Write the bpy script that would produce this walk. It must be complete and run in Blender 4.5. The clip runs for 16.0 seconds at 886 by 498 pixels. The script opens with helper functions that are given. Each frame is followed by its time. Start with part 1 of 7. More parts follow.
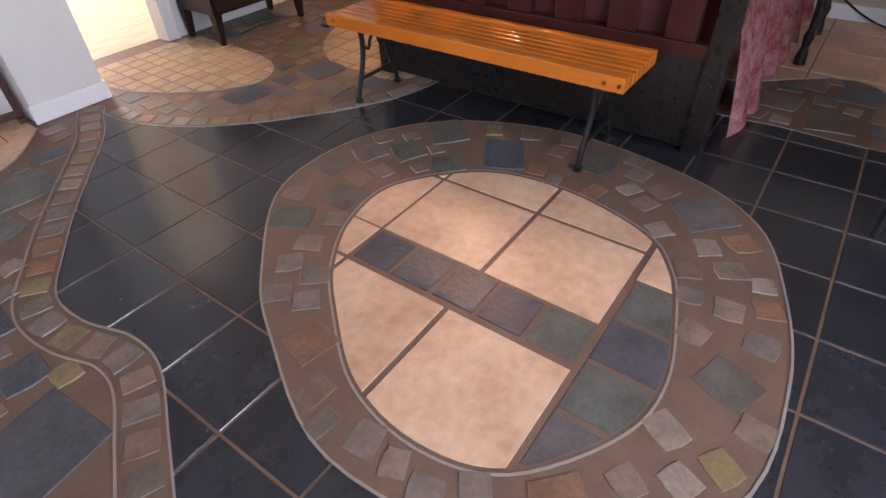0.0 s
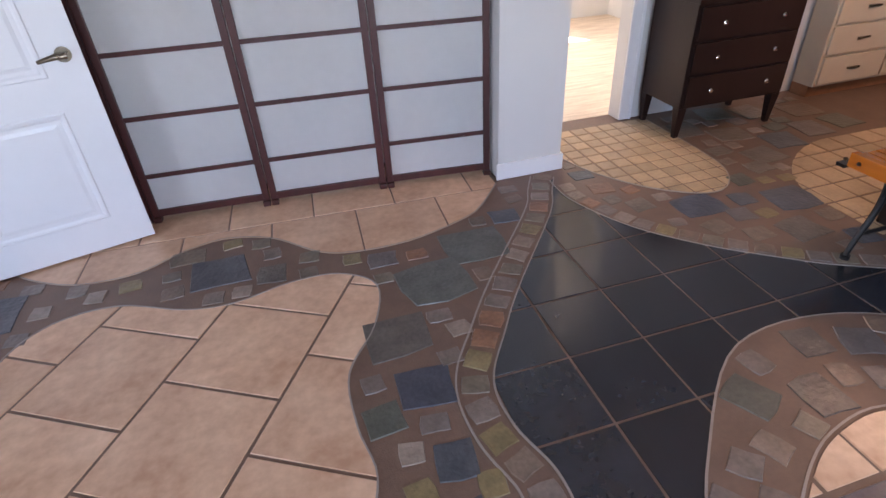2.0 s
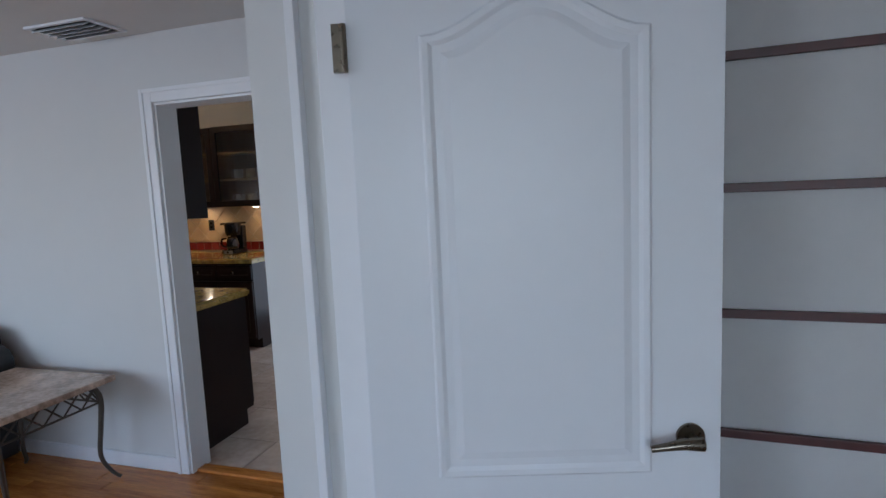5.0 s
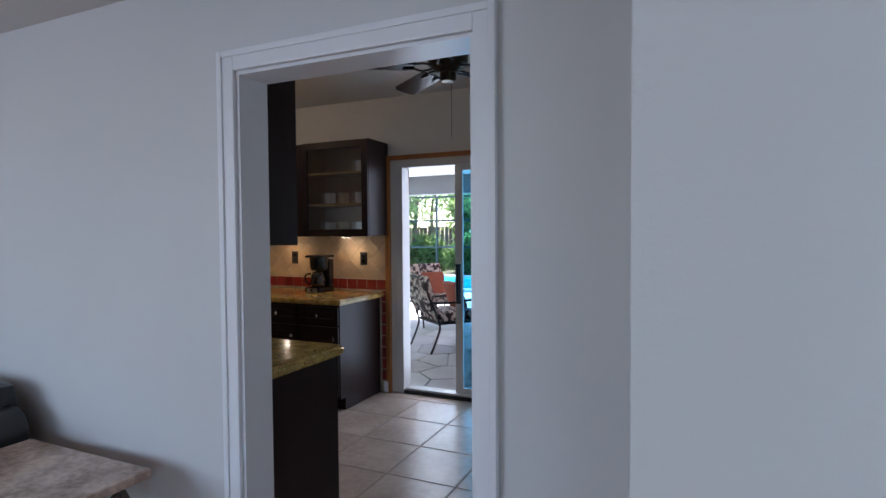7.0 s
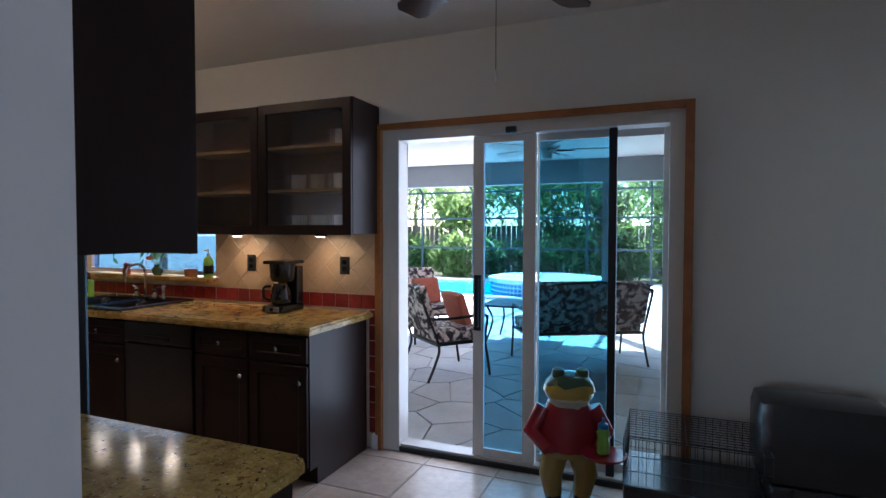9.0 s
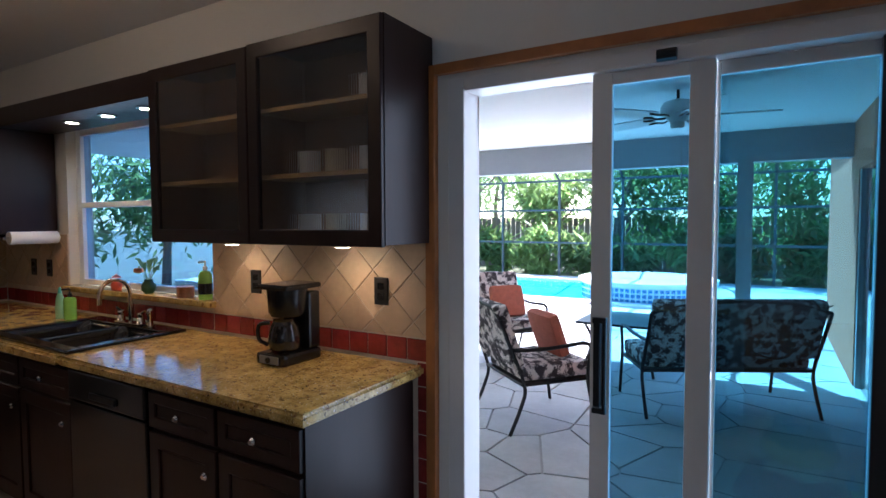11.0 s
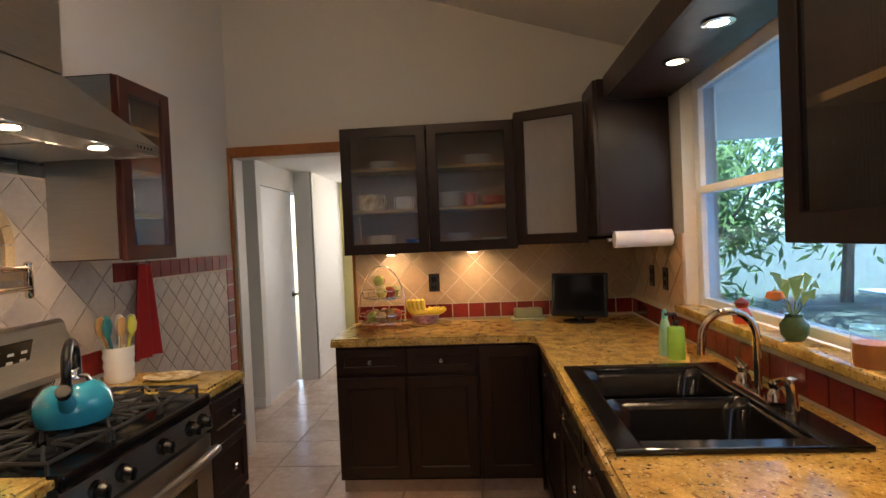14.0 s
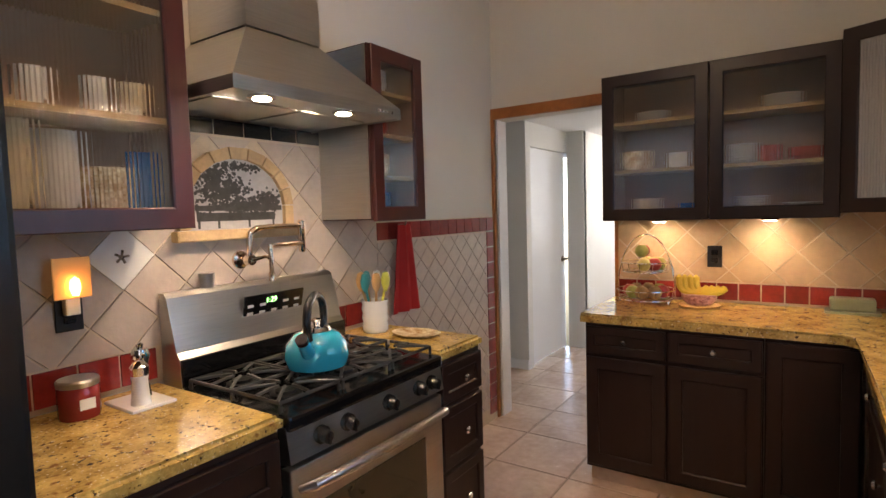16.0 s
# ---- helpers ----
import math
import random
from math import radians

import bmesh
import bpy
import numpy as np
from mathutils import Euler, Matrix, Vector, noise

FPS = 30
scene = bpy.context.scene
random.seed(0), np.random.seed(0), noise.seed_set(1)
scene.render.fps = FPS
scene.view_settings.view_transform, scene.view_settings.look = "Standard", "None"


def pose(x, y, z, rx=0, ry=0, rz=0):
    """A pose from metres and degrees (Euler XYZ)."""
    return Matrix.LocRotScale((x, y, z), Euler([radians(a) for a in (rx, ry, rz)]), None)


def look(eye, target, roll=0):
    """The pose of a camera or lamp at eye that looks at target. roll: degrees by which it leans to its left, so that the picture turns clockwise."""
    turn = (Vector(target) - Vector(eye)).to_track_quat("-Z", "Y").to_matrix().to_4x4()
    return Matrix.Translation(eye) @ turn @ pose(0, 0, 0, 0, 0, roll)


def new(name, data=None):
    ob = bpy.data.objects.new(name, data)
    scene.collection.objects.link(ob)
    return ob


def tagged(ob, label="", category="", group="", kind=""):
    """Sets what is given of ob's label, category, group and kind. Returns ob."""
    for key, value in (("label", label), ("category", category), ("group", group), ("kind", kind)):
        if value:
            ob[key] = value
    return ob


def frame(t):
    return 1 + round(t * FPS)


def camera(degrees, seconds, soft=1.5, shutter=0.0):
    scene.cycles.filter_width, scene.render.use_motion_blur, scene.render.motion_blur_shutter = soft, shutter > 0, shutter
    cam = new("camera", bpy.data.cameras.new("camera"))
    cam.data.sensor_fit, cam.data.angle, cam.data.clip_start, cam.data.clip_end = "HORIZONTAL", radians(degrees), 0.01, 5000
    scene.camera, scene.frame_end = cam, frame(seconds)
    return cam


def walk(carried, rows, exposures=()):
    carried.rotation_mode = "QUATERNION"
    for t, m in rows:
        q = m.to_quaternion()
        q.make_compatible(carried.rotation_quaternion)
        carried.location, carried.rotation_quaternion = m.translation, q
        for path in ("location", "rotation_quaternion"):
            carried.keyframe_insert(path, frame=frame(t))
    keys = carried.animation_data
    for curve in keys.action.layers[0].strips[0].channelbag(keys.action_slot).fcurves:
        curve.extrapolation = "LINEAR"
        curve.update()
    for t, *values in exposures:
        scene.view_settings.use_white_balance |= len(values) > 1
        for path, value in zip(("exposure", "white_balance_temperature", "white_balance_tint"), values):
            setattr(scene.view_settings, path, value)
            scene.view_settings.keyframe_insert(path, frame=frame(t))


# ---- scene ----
cam = camera(78.0, 16.0)
PATH = [
    (0, (3.604, -4.483, 1.315), (4.822, -3.558, 0.026), -2.3),
    (0.5, (3.587, -4.402, 1.337), (4.693, -3.347, 0.047), -2.7),
    (1, (3.555, -4.271, 1.391), (4.49, -3.061, 0.102), -2.9),
    (1.5, (3.466, -4.062, 1.457), (4.185, -2.669, 0.215), -2.9),
    (2, (3.389, -3.814, 1.482), (3.828, -2.217, 0.362), -3.3),
    (2.5, (3.262, -3.553, 1.513), (3.409, -1.809, 0.545), -2.9),
    (3, (3.164, -3.3, 1.458), (2.91, -1.446, 0.75), -2.9),
    (3.5, (2.999, -3.049, 1.478), (2.482, -1.201, 0.915), -2.9),
    (4, (2.8, -2.797, 1.51), (2.233, -0.923, 1.104), -2.6),
    (4.5, (2.614, -2.563, 1.499), (2.037, -0.676, 1.174), -2.5),
    (5, (2.363, -2.346, 1.531), (1.773, -0.448, 1.305), -2.6),
    (7.5, (1.36, -1.225, 1.448), (0.512, 0.583, 1.387), -0.1),
    (8, (1.128, -0.95, 1.445), (0.315, 0.876, 1.384), 0.1),
    (8.2, (1.042, -0.836, 1.444), (0.242, 0.997, 1.387), 0.1),
    (10.3, (0.508, 0.488, 1.513), (-0.221, 2.348, 1.419), 0.2),
    (10.5, (0.423, 0.605, 1.526), (-0.361, 2.442, 1.424), -0.1),
    (11, (0.252, 0.924, 1.514), (-0.768, 2.641, 1.416), -0.2),
    (11.5, (0.039, 1.188, 1.544), (-1.41, 2.563, 1.449), -1.6),
    (12, (-0.238, 1.307, 1.495), (-1.939, 2.357, 1.427), -1.4),
    (12.5, (-0.464, 1.418, 1.502), (-2.28, 2.255, 1.45), -1.1),
    (13, (-0.677, 1.665, 1.47), (-2.594, 2.235, 1.422), -1.8),
    (13.5, (-0.888, 1.877, 1.48), (-2.877, 2.083, 1.435), -2.3),
    (14, (-1.145, 1.867, 1.463), (-3.139, 1.721, 1.425), -2.5),
    (14.5, (-1.288, 1.893, 1.466), (-3.216, 1.368, 1.405), -2.5),
    (15, (-1.381, 1.953, 1.467), (-3.215, 1.159, 1.377), -2.3),
    (15.5, (-1.423, 1.972, 1.466), (-3.147, 0.964, 1.354), -2.0),
    (16, (-1.46, 1.978, 1.459), (-3.112, 0.859, 1.325), -1.7),
]
walk(cam, [(t, look(eye, target, roll)) for t, eye, target, roll in PATH], [(0, 3.35, 7100, 25), (2, 3.2, 6400, 23), (3.5, 2.75, 6000, 18), (4.2, 2.55, 5950, 15), (5, 2.25, 5950, 14), (7.5, 2.2, 5800, 16), (8, 2.2, 5800, 16), (10.5, 2.6, 5350, 17), (11, 2.35, 5500, 16), (11.5, 2.05, 5500, 16), (12, 1.95, 6300, 17), (12.5, 2.1, 8200, 19), (13.5, 2.85, 7700, 17), (14.5, 3.15, 7400, 17), (16, 3.55, 6900, 16)])

# ---- light ----
world = bpy.data.worlds.new("world")
scene.world = world
world.use_nodes = True
wn = world.node_tree.nodes
sky = wn.new("ShaderNodeTexSky")
sky.sky_type, sky.sun_disc, sky.sun_elevation, sky.sun_rotation = "NISHITA", False, radians(52), radians(-35)
wn["Background"].inputs[1].default_value = 0.15
world.node_tree.links.new(sky.outputs[0], wn["Background"].inputs[0])


def sun_lamp():
    d = bpy.data.lights.new("sun", "SUN")
    d.energy, d.angle, d.color = 5.0, radians(0.5), (1, 0.95, 0.86)
    new("sun", d).matrix_world = look((-4, 12, 12), (0.2, 6, 0))


def area_lamp(name, eye, target, sx, sy, power, color):
    d = bpy.data.lights.new(name, "AREA")
    d.shape, d.size, d.size_y, d.energy, d.color = "RECTANGLE", sx, sy, power, color
    new(name, d).matrix_world = look(eye, target)


def spot_lamp(name, eye, target, power, color=(1, 0.52, 0.18), cone=110, soft=0.03):
    d = bpy.data.lights.new(name, "SPOT")
    d.energy, d.color, d.spot_size, d.spot_blend, d.shadow_soft_size = power, color, radians(cone), 0.6, soft
    new(name, d).matrix_world = look(eye, target)


DAY = (0.72, 0.86, 1.0)
sun_lamp()
# area lamps for sky light; the two windows behind the walk are unseen, assumed
area_lamp("unseen_window_mosaic", (3.6, -6.3, 1.5), (3.6, -3, 1.4), 2.2, 1.3, 9, DAY)
area_lamp("unseen_window_living", (-2.4, -4.8, 1.5), (-1.5, 0, 2.6), 2.4, 1.5, 13, DAY)
area_lamp("slider_daylight", (0.02, 3.02, 1.1), (0.0, 0.0, 0.9), 1.6, 1.9, 4.6, (0.75, 0.88, 1.0))
area_lamp("window_daylight", (-3.1, 2.99, 1.6), (-3.1, 1.4, 0.8), 1.3, 0.9, 0.8, (0.75, 0.88, 1.0))
# added fill lamps, hung free in the side room and the hall
area_lamp("bath_fill_light", (5.3, 1.9, 1.7), (5.3, 0.0, 0.0), 0.9, 0.9, 7, (1, 0.93, 0.82))
area_lamp("hall_fill_light", (-8.2, 0.6, 1.6), (-6.0, 0.55, 1.2), 0.8, 1.4, 1.6, (0.9, 0.95, 1.0))
# lamps under the cabinets, in the soffit and in the hood
for x, y in ((-1.28, 2.66), (-1.98, 2.66), (-4.66, 1.27), (-4.66, 1.8)):
    spot_lamp("under_cabinet_light", (x, y, 1.375), (x, y + (0.06 if y > 2.5 else 0), 0.9), 0.16 if y > 2.5 else 0.75, cone=150)
for x in (-2.62, -3.0, -3.4):
    spot_lamp("soffit_light", (x, 2.66, 2.125), (x, 2.62, 0.9), 3.6, cone=110)
for x in (-2.555, -2.905):
    spot_lamp("hood_light", (x, 0.59, 1.8), (x, 0.45, 0.9), 0.95, (1, 0.78, 0.58), 120)
# added warm spot without a fixture, brightens the bedroom side
spot_lamp("bedroom_warm_fill", (7.2, -2.2, 2.3), (6.6, -2.6, 0), 11, (1, 0.62, 0.38), 150, 0.12)
# unseen lamp, assumed from the ceiling's warm glow; also lifts the upper walls
ceiling_lamp = bpy.data.lights.new("kitchen_ceiling_lamp", "POINT")
ceiling_lamp.energy, ceiling_lamp.color, ceiling_lamp.shadow_soft_size = 2.3, (1, 0.7, 0.42), 0.12
new("kitchen_ceiling_lamp", ceiling_lamp).matrix_world = pose(-2.3, 1.35, 2.75)

# ---- materials ----
MATS = {}


def mat(name, color, rough=0.5, metal=0.0, vary=0.12, scale=6.0, bump=0.0, bscale=60.0, per_object=0.0, coat=0.0, second=None, detail=6, stretch=None):
    """A surface with two scales of mottling, fine relief and, if asked, a shade of its own for every object."""
    if name in MATS:
        return MATS[name]
    m = bpy.data.materials.new(name)
    MATS[name] = m
    m.use_nodes = True
    n, l = m.node_tree.nodes, m.node_tree.links
    b = n["Principled BSDF"]
    b.inputs["Roughness"].default_value, b.inputs["Metallic"].default_value = rough, metal
    b.inputs["Coat Weight"].default_value = coat
    b.inputs["Coat Roughness"].default_value = 0.08
    co = n.new("ShaderNodeTexCoord")
    src = co.outputs["Object"]
    if stretch:
        mp = n.new("ShaderNodeMapping")
        mp.inputs["Scale"].default_value = stretch
        l.new(src, mp.inputs[0])
        src = mp.outputs[0]
    geo = n.new("ShaderNodeObjectInfo")
    if per_object:
        add = n.new("ShaderNodeVectorMath")
        add.operation = "ADD"
        comb = n.new("ShaderNodeCombineXYZ")
        mul = n.new("ShaderNodeMath")
        mul.operation = "MULTIPLY"
        mul.inputs[1].default_value = 37
        l.new(geo.outputs["Random"], mul.inputs[0])
        l.new(mul.outputs[0], comb.inputs[0])
        l.new(src, add.inputs[0])
        l.new(comb.outputs[0], add.inputs[1])
        src = add.outputs[0]
    t1 = n.new("ShaderNodeTexNoise")
    t1.inputs["Scale"].default_value, t1.inputs["Detail"].default_value = scale, detail
    t2 = n.new("ShaderNodeTexNoise")
    t2.inputs["Scale"].default_value, t2.inputs["Detail"].default_value = scale * 7, 4
    l.new(src, t1.inputs["Vector"])
    l.new(src, t2.inputs["Vector"])
    mx = n.new("ShaderNodeMath")
    mx.operation = "MULTIPLY_ADD"
    mx.inputs[1].default_value, mx.inputs[2].default_value = 0.35, 0.0
    l.new(t2.outputs[0], mx.inputs[0])
    sm = n.new("ShaderNodeMath")
    sm.operation = "MULTIPLY_ADD"
    sm.inputs[1].default_value = 0.65
    l.new(t1.outputs[0], sm.inputs[0])
    l.new(mx.outputs[0], sm.inputs[2])
    ramp = n.new("ShaderNodeValToRGB")
    ramp.color_ramp.elements[0].position, ramp.color_ramp.elements[1].position = 0.34, 0.66
    a = [max(0, c * (1 - vary)) for c in color]
    z = [min(1, c * (1 + vary)) for c in (second or color)]
    ramp.color_ramp.elements[0].color, ramp.color_ramp.elements[1].color = (*a, 1), (*z, 1)
    l.new(sm.outputs[0], ramp.inputs[0])
    out = ramp.outputs[0]
    if per_object:
        hsv = n.new("ShaderNodeHueSaturation")
        r = n.new("ShaderNodeMapRange")
        r.inputs["To Min"].default_value, r.inputs["To Max"].default_value = 1 - per_object, 1 + per_object
        l.new(geo.outputs["Random"], r.inputs[0])
        l.new(r.outputs[0], hsv.inputs["Value"])
        l.new(out, hsv.inputs["Color"])
        out = hsv.outputs[0]
    l.new(out, b.inputs["Base Color"])
    rr = n.new("ShaderNodeMapRange")
    rr.inputs["To Min"].default_value, rr.inputs["To Max"].default_value = max(0, rough * 0.82), min(1, rough * 1.2)
    l.new(t2.outputs[0], rr.inputs[0])
    l.new(rr.outputs[0], b.inputs["Roughness"])
    if bump:
        t3 = n.new("ShaderNodeTexNoise")
        t3.inputs["Scale"].default_value, t3.inputs["Detail"].default_value = bscale, 5
        l.new(src, t3.inputs["Vector"])
        bp = n.new("ShaderNodeBump")
        bp.inputs["Strength"].default_value, bp.inputs["Distance"].default_value = bump, 0.004
        l.new(t3.outputs[0], bp.inputs["Height"])
        l.new(bp.outputs[0], b.inputs["Normal"])
    return m


def palette_mat(name, colors, rough=0.5, bump=1.0, bscale=45.0, scale=9.0):
    """Stone whose colour differs from piece to piece."""
    m = mat(name, (1, 1, 1), rough, 0, 0.48, scale, bump, bscale, 0.15)
    n, l = m.node_tree.nodes, m.node_tree.links
    b = n["Principled BSDF"]
    old = b.inputs["Base Color"].links[0].from_socket
    info = n.new("ShaderNodeObjectInfo")
    cr = n.new("ShaderNodeValToRGB")
    cr.color_ramp.interpolation = "CONSTANT"
    e = cr.color_ramp.elements
    while len(e) < len(colors):
        e.new(0.5)
    for i, c in enumerate(colors):
        e[i].position, e[i].color = i / len(colors), (*c, 1)
    l.new(info.outputs["Random"], cr.inputs[0])
    mixn = n.new("ShaderNodeMix")
    mixn.data_type, mixn.blend_type = "RGBA", "MULTIPLY"
    mixn.inputs[0].default_value = 1
    l.new(cr.outputs[0], mixn.inputs[6])
    l.new(old, mixn.inputs[7])
    l.new(mixn.outputs[2], b.inputs["Base Color"])
    return m


def granite_mat():
    m = mat("granite", (0.4, 0.25, 0.065), 0.12, 0, 0.3, 14, 0, 60, second=(0.55, 0.38, 0.12))
    n, l = m.node_tree.nodes, m.node_tree.links
    b = n["Principled BSDF"]
    old = b.inputs["Base Color"].links[0].from_socket
    co = n["Texture Coordinate"].outputs["Object"]
    for sc, lo, hi, col in ((75, 0.61, 0.68, (0.05, 0.03, 0.02, 1)), (34, 0.6, 0.7, (0.24, 0.12, 0.04, 1)), (120, 0.64, 0.7, (0.8, 0.7, 0.5, 1))):
        t = n.new("ShaderNodeTexNoise")
        t.inputs["Scale"].default_value, t.inputs["Detail"].default_value = sc, 3
        l.new(co, t.inputs["Vector"])
        mr = n.new("ShaderNodeMapRange")
        mr.inputs["From Min"].default_value, mr.inputs["From Max"].default_value = lo, hi
        l.new(t.outputs[0], mr.inputs[0])
        k = n.new("ShaderNodeMix")
        k.data_type = "RGBA"
        k.inputs[7].default_value = col
        l.new(mr.outputs[0], k.inputs[0])
        l.new(old, k.inputs[6])
        old = k.outputs[2]
    l.new(old, b.inputs["Base Color"])
    return m


def glass_mat(name, tint, gloss=0.06, rough=0.0):
    m = bpy.data.materials.new(name)
    MATS[name] = m
    m.use_nodes = True
    n, l = m.node_tree.nodes, m.node_tree.links
    n.remove(n["Principled BSDF"])
    tr, gl, mx, fr = n.new("ShaderNodeBsdfTransparent"), n.new("ShaderNodeBsdfGlossy"), n.new("ShaderNodeMixShader"), n.new("ShaderNodeLayerWeight")
    tr.inputs[0].default_value = (*tint, 1)
    gl.inputs["Roughness"].default_value = rough
    pw_, ad = n.new("ShaderNodeMath"), n.new("ShaderNodeMath")
    pw_.operation, pw_.inputs[1].default_value = "POWER", 5.0
    ad.operation, ad.inputs[1].default_value, ad.inputs[2].default_value = "MULTIPLY_ADD", 0.8, gloss
    fr.inputs[0].default_value = 0.5
    l.new(fr.outputs["Facing"], pw_.inputs[0])
    l.new(pw_.outputs[0], ad.inputs[0])
    l.new(ad.outputs[0], mx.inputs[0])
    l.new(tr.outputs[0], mx.inputs[1])
    l.new(gl.outputs[0], mx.inputs[2])
    l.new(mx.outputs[0], n["Material Output"].inputs[0])
    return m


def glow_mat(name, color, strength):
    m = bpy.data.materials.new(name)
    MATS[name] = m
    m.use_nodes = True
    b = m.node_tree.nodes["Principled BSDF"]
    b.inputs["Base Color"].default_value = (*color, 1)
    b.inputs["Emission Color"].default_value = (*color, 1)
    b.inputs["Emission Strength"].default_value = strength
    return m


PAINT = mat("wall paint", (0.66, 0.66, 0.65), 0.62, 0, 0.02, 1.5, 0.12, 160)
KPAINT = mat("kitchen wall paint", (0.62, 0.6, 0.55), 0.6, 0, 0.02, 1.5, 0.12, 160)
CEIL = mat("ceiling paint", (0.75, 0.74, 0.72), 0.8, 0, 0.02, 2, 0.3, 120)
TRIM = mat("white trim", (0.8, 0.81, 0.83), 0.32, 0, 0.015, 3)
DOORW = mat("door paint", (0.78, 0.8, 0.83), 0.38, 0, 0.015, 3, 0.05, 90)
SLATE = palette_mat("slate", [(0.12, 0.13, 0.15), (0.17, 0.145, 0.125), (0.21, 0.15, 0.105), (0.13, 0.135, 0.11), (0.23, 0.175, 0.13), (0.1, 0.11, 0.135), (0.25, 0.14, 0.09), (0.18, 0.15, 0.12), (0.16, 0.14, 0.135)], 0.3)
RIVER = palette_mat("light slate", [(0.34, 0.25, 0.19), (0.27, 0.19, 0.14), (0.2, 0.16, 0.125), (0.37, 0.29, 0.23), (0.33, 0.17, 0.1), (0.23, 0.19, 0.14), (0.24, 0.19, 0.16), (0.33, 0.26, 0.21), (0.26, 0.2, 0.1), (0.2, 0.16, 0.14)], 0.3)
BLUE = palette_mat("blue slate", [(0.095, 0.1, 0.13), (0.125, 0.12, 0.135), (0.14, 0.125, 0.125), (0.1, 0.1, 0.115), (0.13, 0.135, 0.12)], 0.3)
GROUT = mat("brown grout", (0.17, 0.105, 0.075), 0.45, 0, 0.15, 8, 0.35, 160)
BLACKTILE = mat("black tile", (0.02, 0.023, 0.031), 0.2, 0, 0.3, 5, 0.03, 14, 0.2)
BLACKTILE.node_tree.nodes["Principled BSDF"].inputs["Specular IOR Level"].default_value = 0.85
BEIGE = mat("beige tile", (0.58, 0.34, 0.21), 0.36, 0, 0.14, 3.5, 0.12, 30, 0.07, second=(0.68, 0.47, 0.32))
SMALLBEIGE = mat("small beige tile", (0.46, 0.33, 0.2), 0.3, 0, 0.2, 7, 0.25, 40, 0.15)
METALSTRIP = mat("edging strip", (0.36, 0.32, 0.29), 0.5, 0.3, 0.1, 20)
OAK = mat("oak boards", (0.4, 0.125, 0.022), 0.14, 0, 0.28, 2.2, 0.06, 40, 0.12, second=(0.52, 0.2, 0.045), stretch=(1, 9, 1))
KTILE = mat("kitchen tile", (0.55, 0.4, 0.31), 0.25, 0, 0.12, 3, 0.12, 25, 0.06, second=(0.62, 0.48, 0.4))
KGROUT = mat("tile grout", (0.3, 0.22, 0.17), 0.7, 0, 0.12, 20, 0.2, 200)
ESPRESSO = mat("espresso wood", (0.020, 0.0095, 0.008), 0.36, 0, 0.3, 3, 0.06, 60, stretch=(1, 1, 0.12))
MAHOG = mat("mahogany wood", (0.05, 0.012, 0.010), 0.3, 0, 0.3, 3, 0.06, 60, stretch=(1, 1, 0.12))
BLACKWOOD = mat("black wood", (0.014, 0.011, 0.011), 0.28, 0, 0.3, 4, 0.06, 50)
CABIN = mat("cabinet lining", (0.3, 0.19, 0.12), 0.5, 0, 0.12, 4, 0, 60, stretch=(1, 1, 0.15))
GRANITE = granite_mat()
TRAV = mat("tan backsplash tile", (0.5, 0.36, 0.23), 0.4, 0, 0.12, 5, 0.2, 60, 0.06)
GREYTILE = mat("stone backsplash tile", (0.5, 0.42, 0.36), 0.4, 0, 0.12, 5, 0.2, 60, 0.06)
REDTILE = mat("red glazed tile", (0.24, 0.028, 0.024), 0.15, 0, 0.25, 8, 0.1, 30, 0.15)
CREAMGROUT = mat("cream grout", (0.6, 0.5, 0.38), 0.7, 0, 0.1, 20)
STEEL = mat("brushed steel", (0.55, 0.53, 0.5), 0.3, 1, 0.08, 8, 0.04, 80, stretch=(1, 1, 30))
CHROME = mat("chrome", (0.75, 0.74, 0.72), 0.08, 1, 0.03, 5)
IRON = mat("black iron", (0.015, 0.015, 0.016), 0.4, 0.3, 0.2, 10, 0.1, 90)
BLACKPL = mat("black plastic", (0.012, 0.012, 0.013), 0.22, 0, 0.1, 6)
SINKM = mat("black sink", (0.006, 0.006, 0.007), 0.14, 0, 0.1, 6)
BRASS = mat("antique nickel", (0.2, 0.17, 0.13), 0.28, 1, 0.1, 10)
SHOJI = mat("screen fabric", (0.88, 0.87, 0.86), 0.85, 0, 0.03, 3, 0.25, 9)
REDWOOD = mat("rosewood frame", (0.06, 0.013, 0.011), 0.45, 0, 0.3, 5, 0.05, 60, stretch=(1, 1, 0.15))
ORANGEW = mat("varnished orange wood", (0.62, 0.17, 0.018), 0.14, 0, 0.2, 4, 0.05, 60, coat=0.6, stretch=(1, 0.1, 1))
CASEW = mat("stained wood casing", (0.33, 0.12, 0.03), 0.4, 0, 0.25, 4, 0.05, 60)
VINYL = mat("slider frame", (0.62, 0.6, 0.58), 0.4, 0, 0.03, 5)
GLASS = glass_mat("clear glass", (0.93, 0.96, 0.97))
TINT = glass_mat("tinted glass", (0.42, 0.7, 0.84))
LIGHT_TINT = glass_mat("light tinted glass", (0.72, 0.86, 0.9))
TINT2 = glass_mat("double tinted glass", (0.3, 0.58, 0.7))
RIB = glass_mat("ribbed glass", (0.72, 0.7, 0.66), rough=0.12)
rn = RIB.node_tree.nodes
refr = rn.new("ShaderNodeBsdfRefraction")
refr.inputs["Color"].default_value, refr.inputs["Roughness"].default_value, refr.inputs["IOR"].default_value = (0.72, 0.69, 0.64, 1), 0.12, 1.16
haze, haze_mix = rn.new("ShaderNodeBsdfDiffuse"), rn.new("ShaderNodeMixShader")
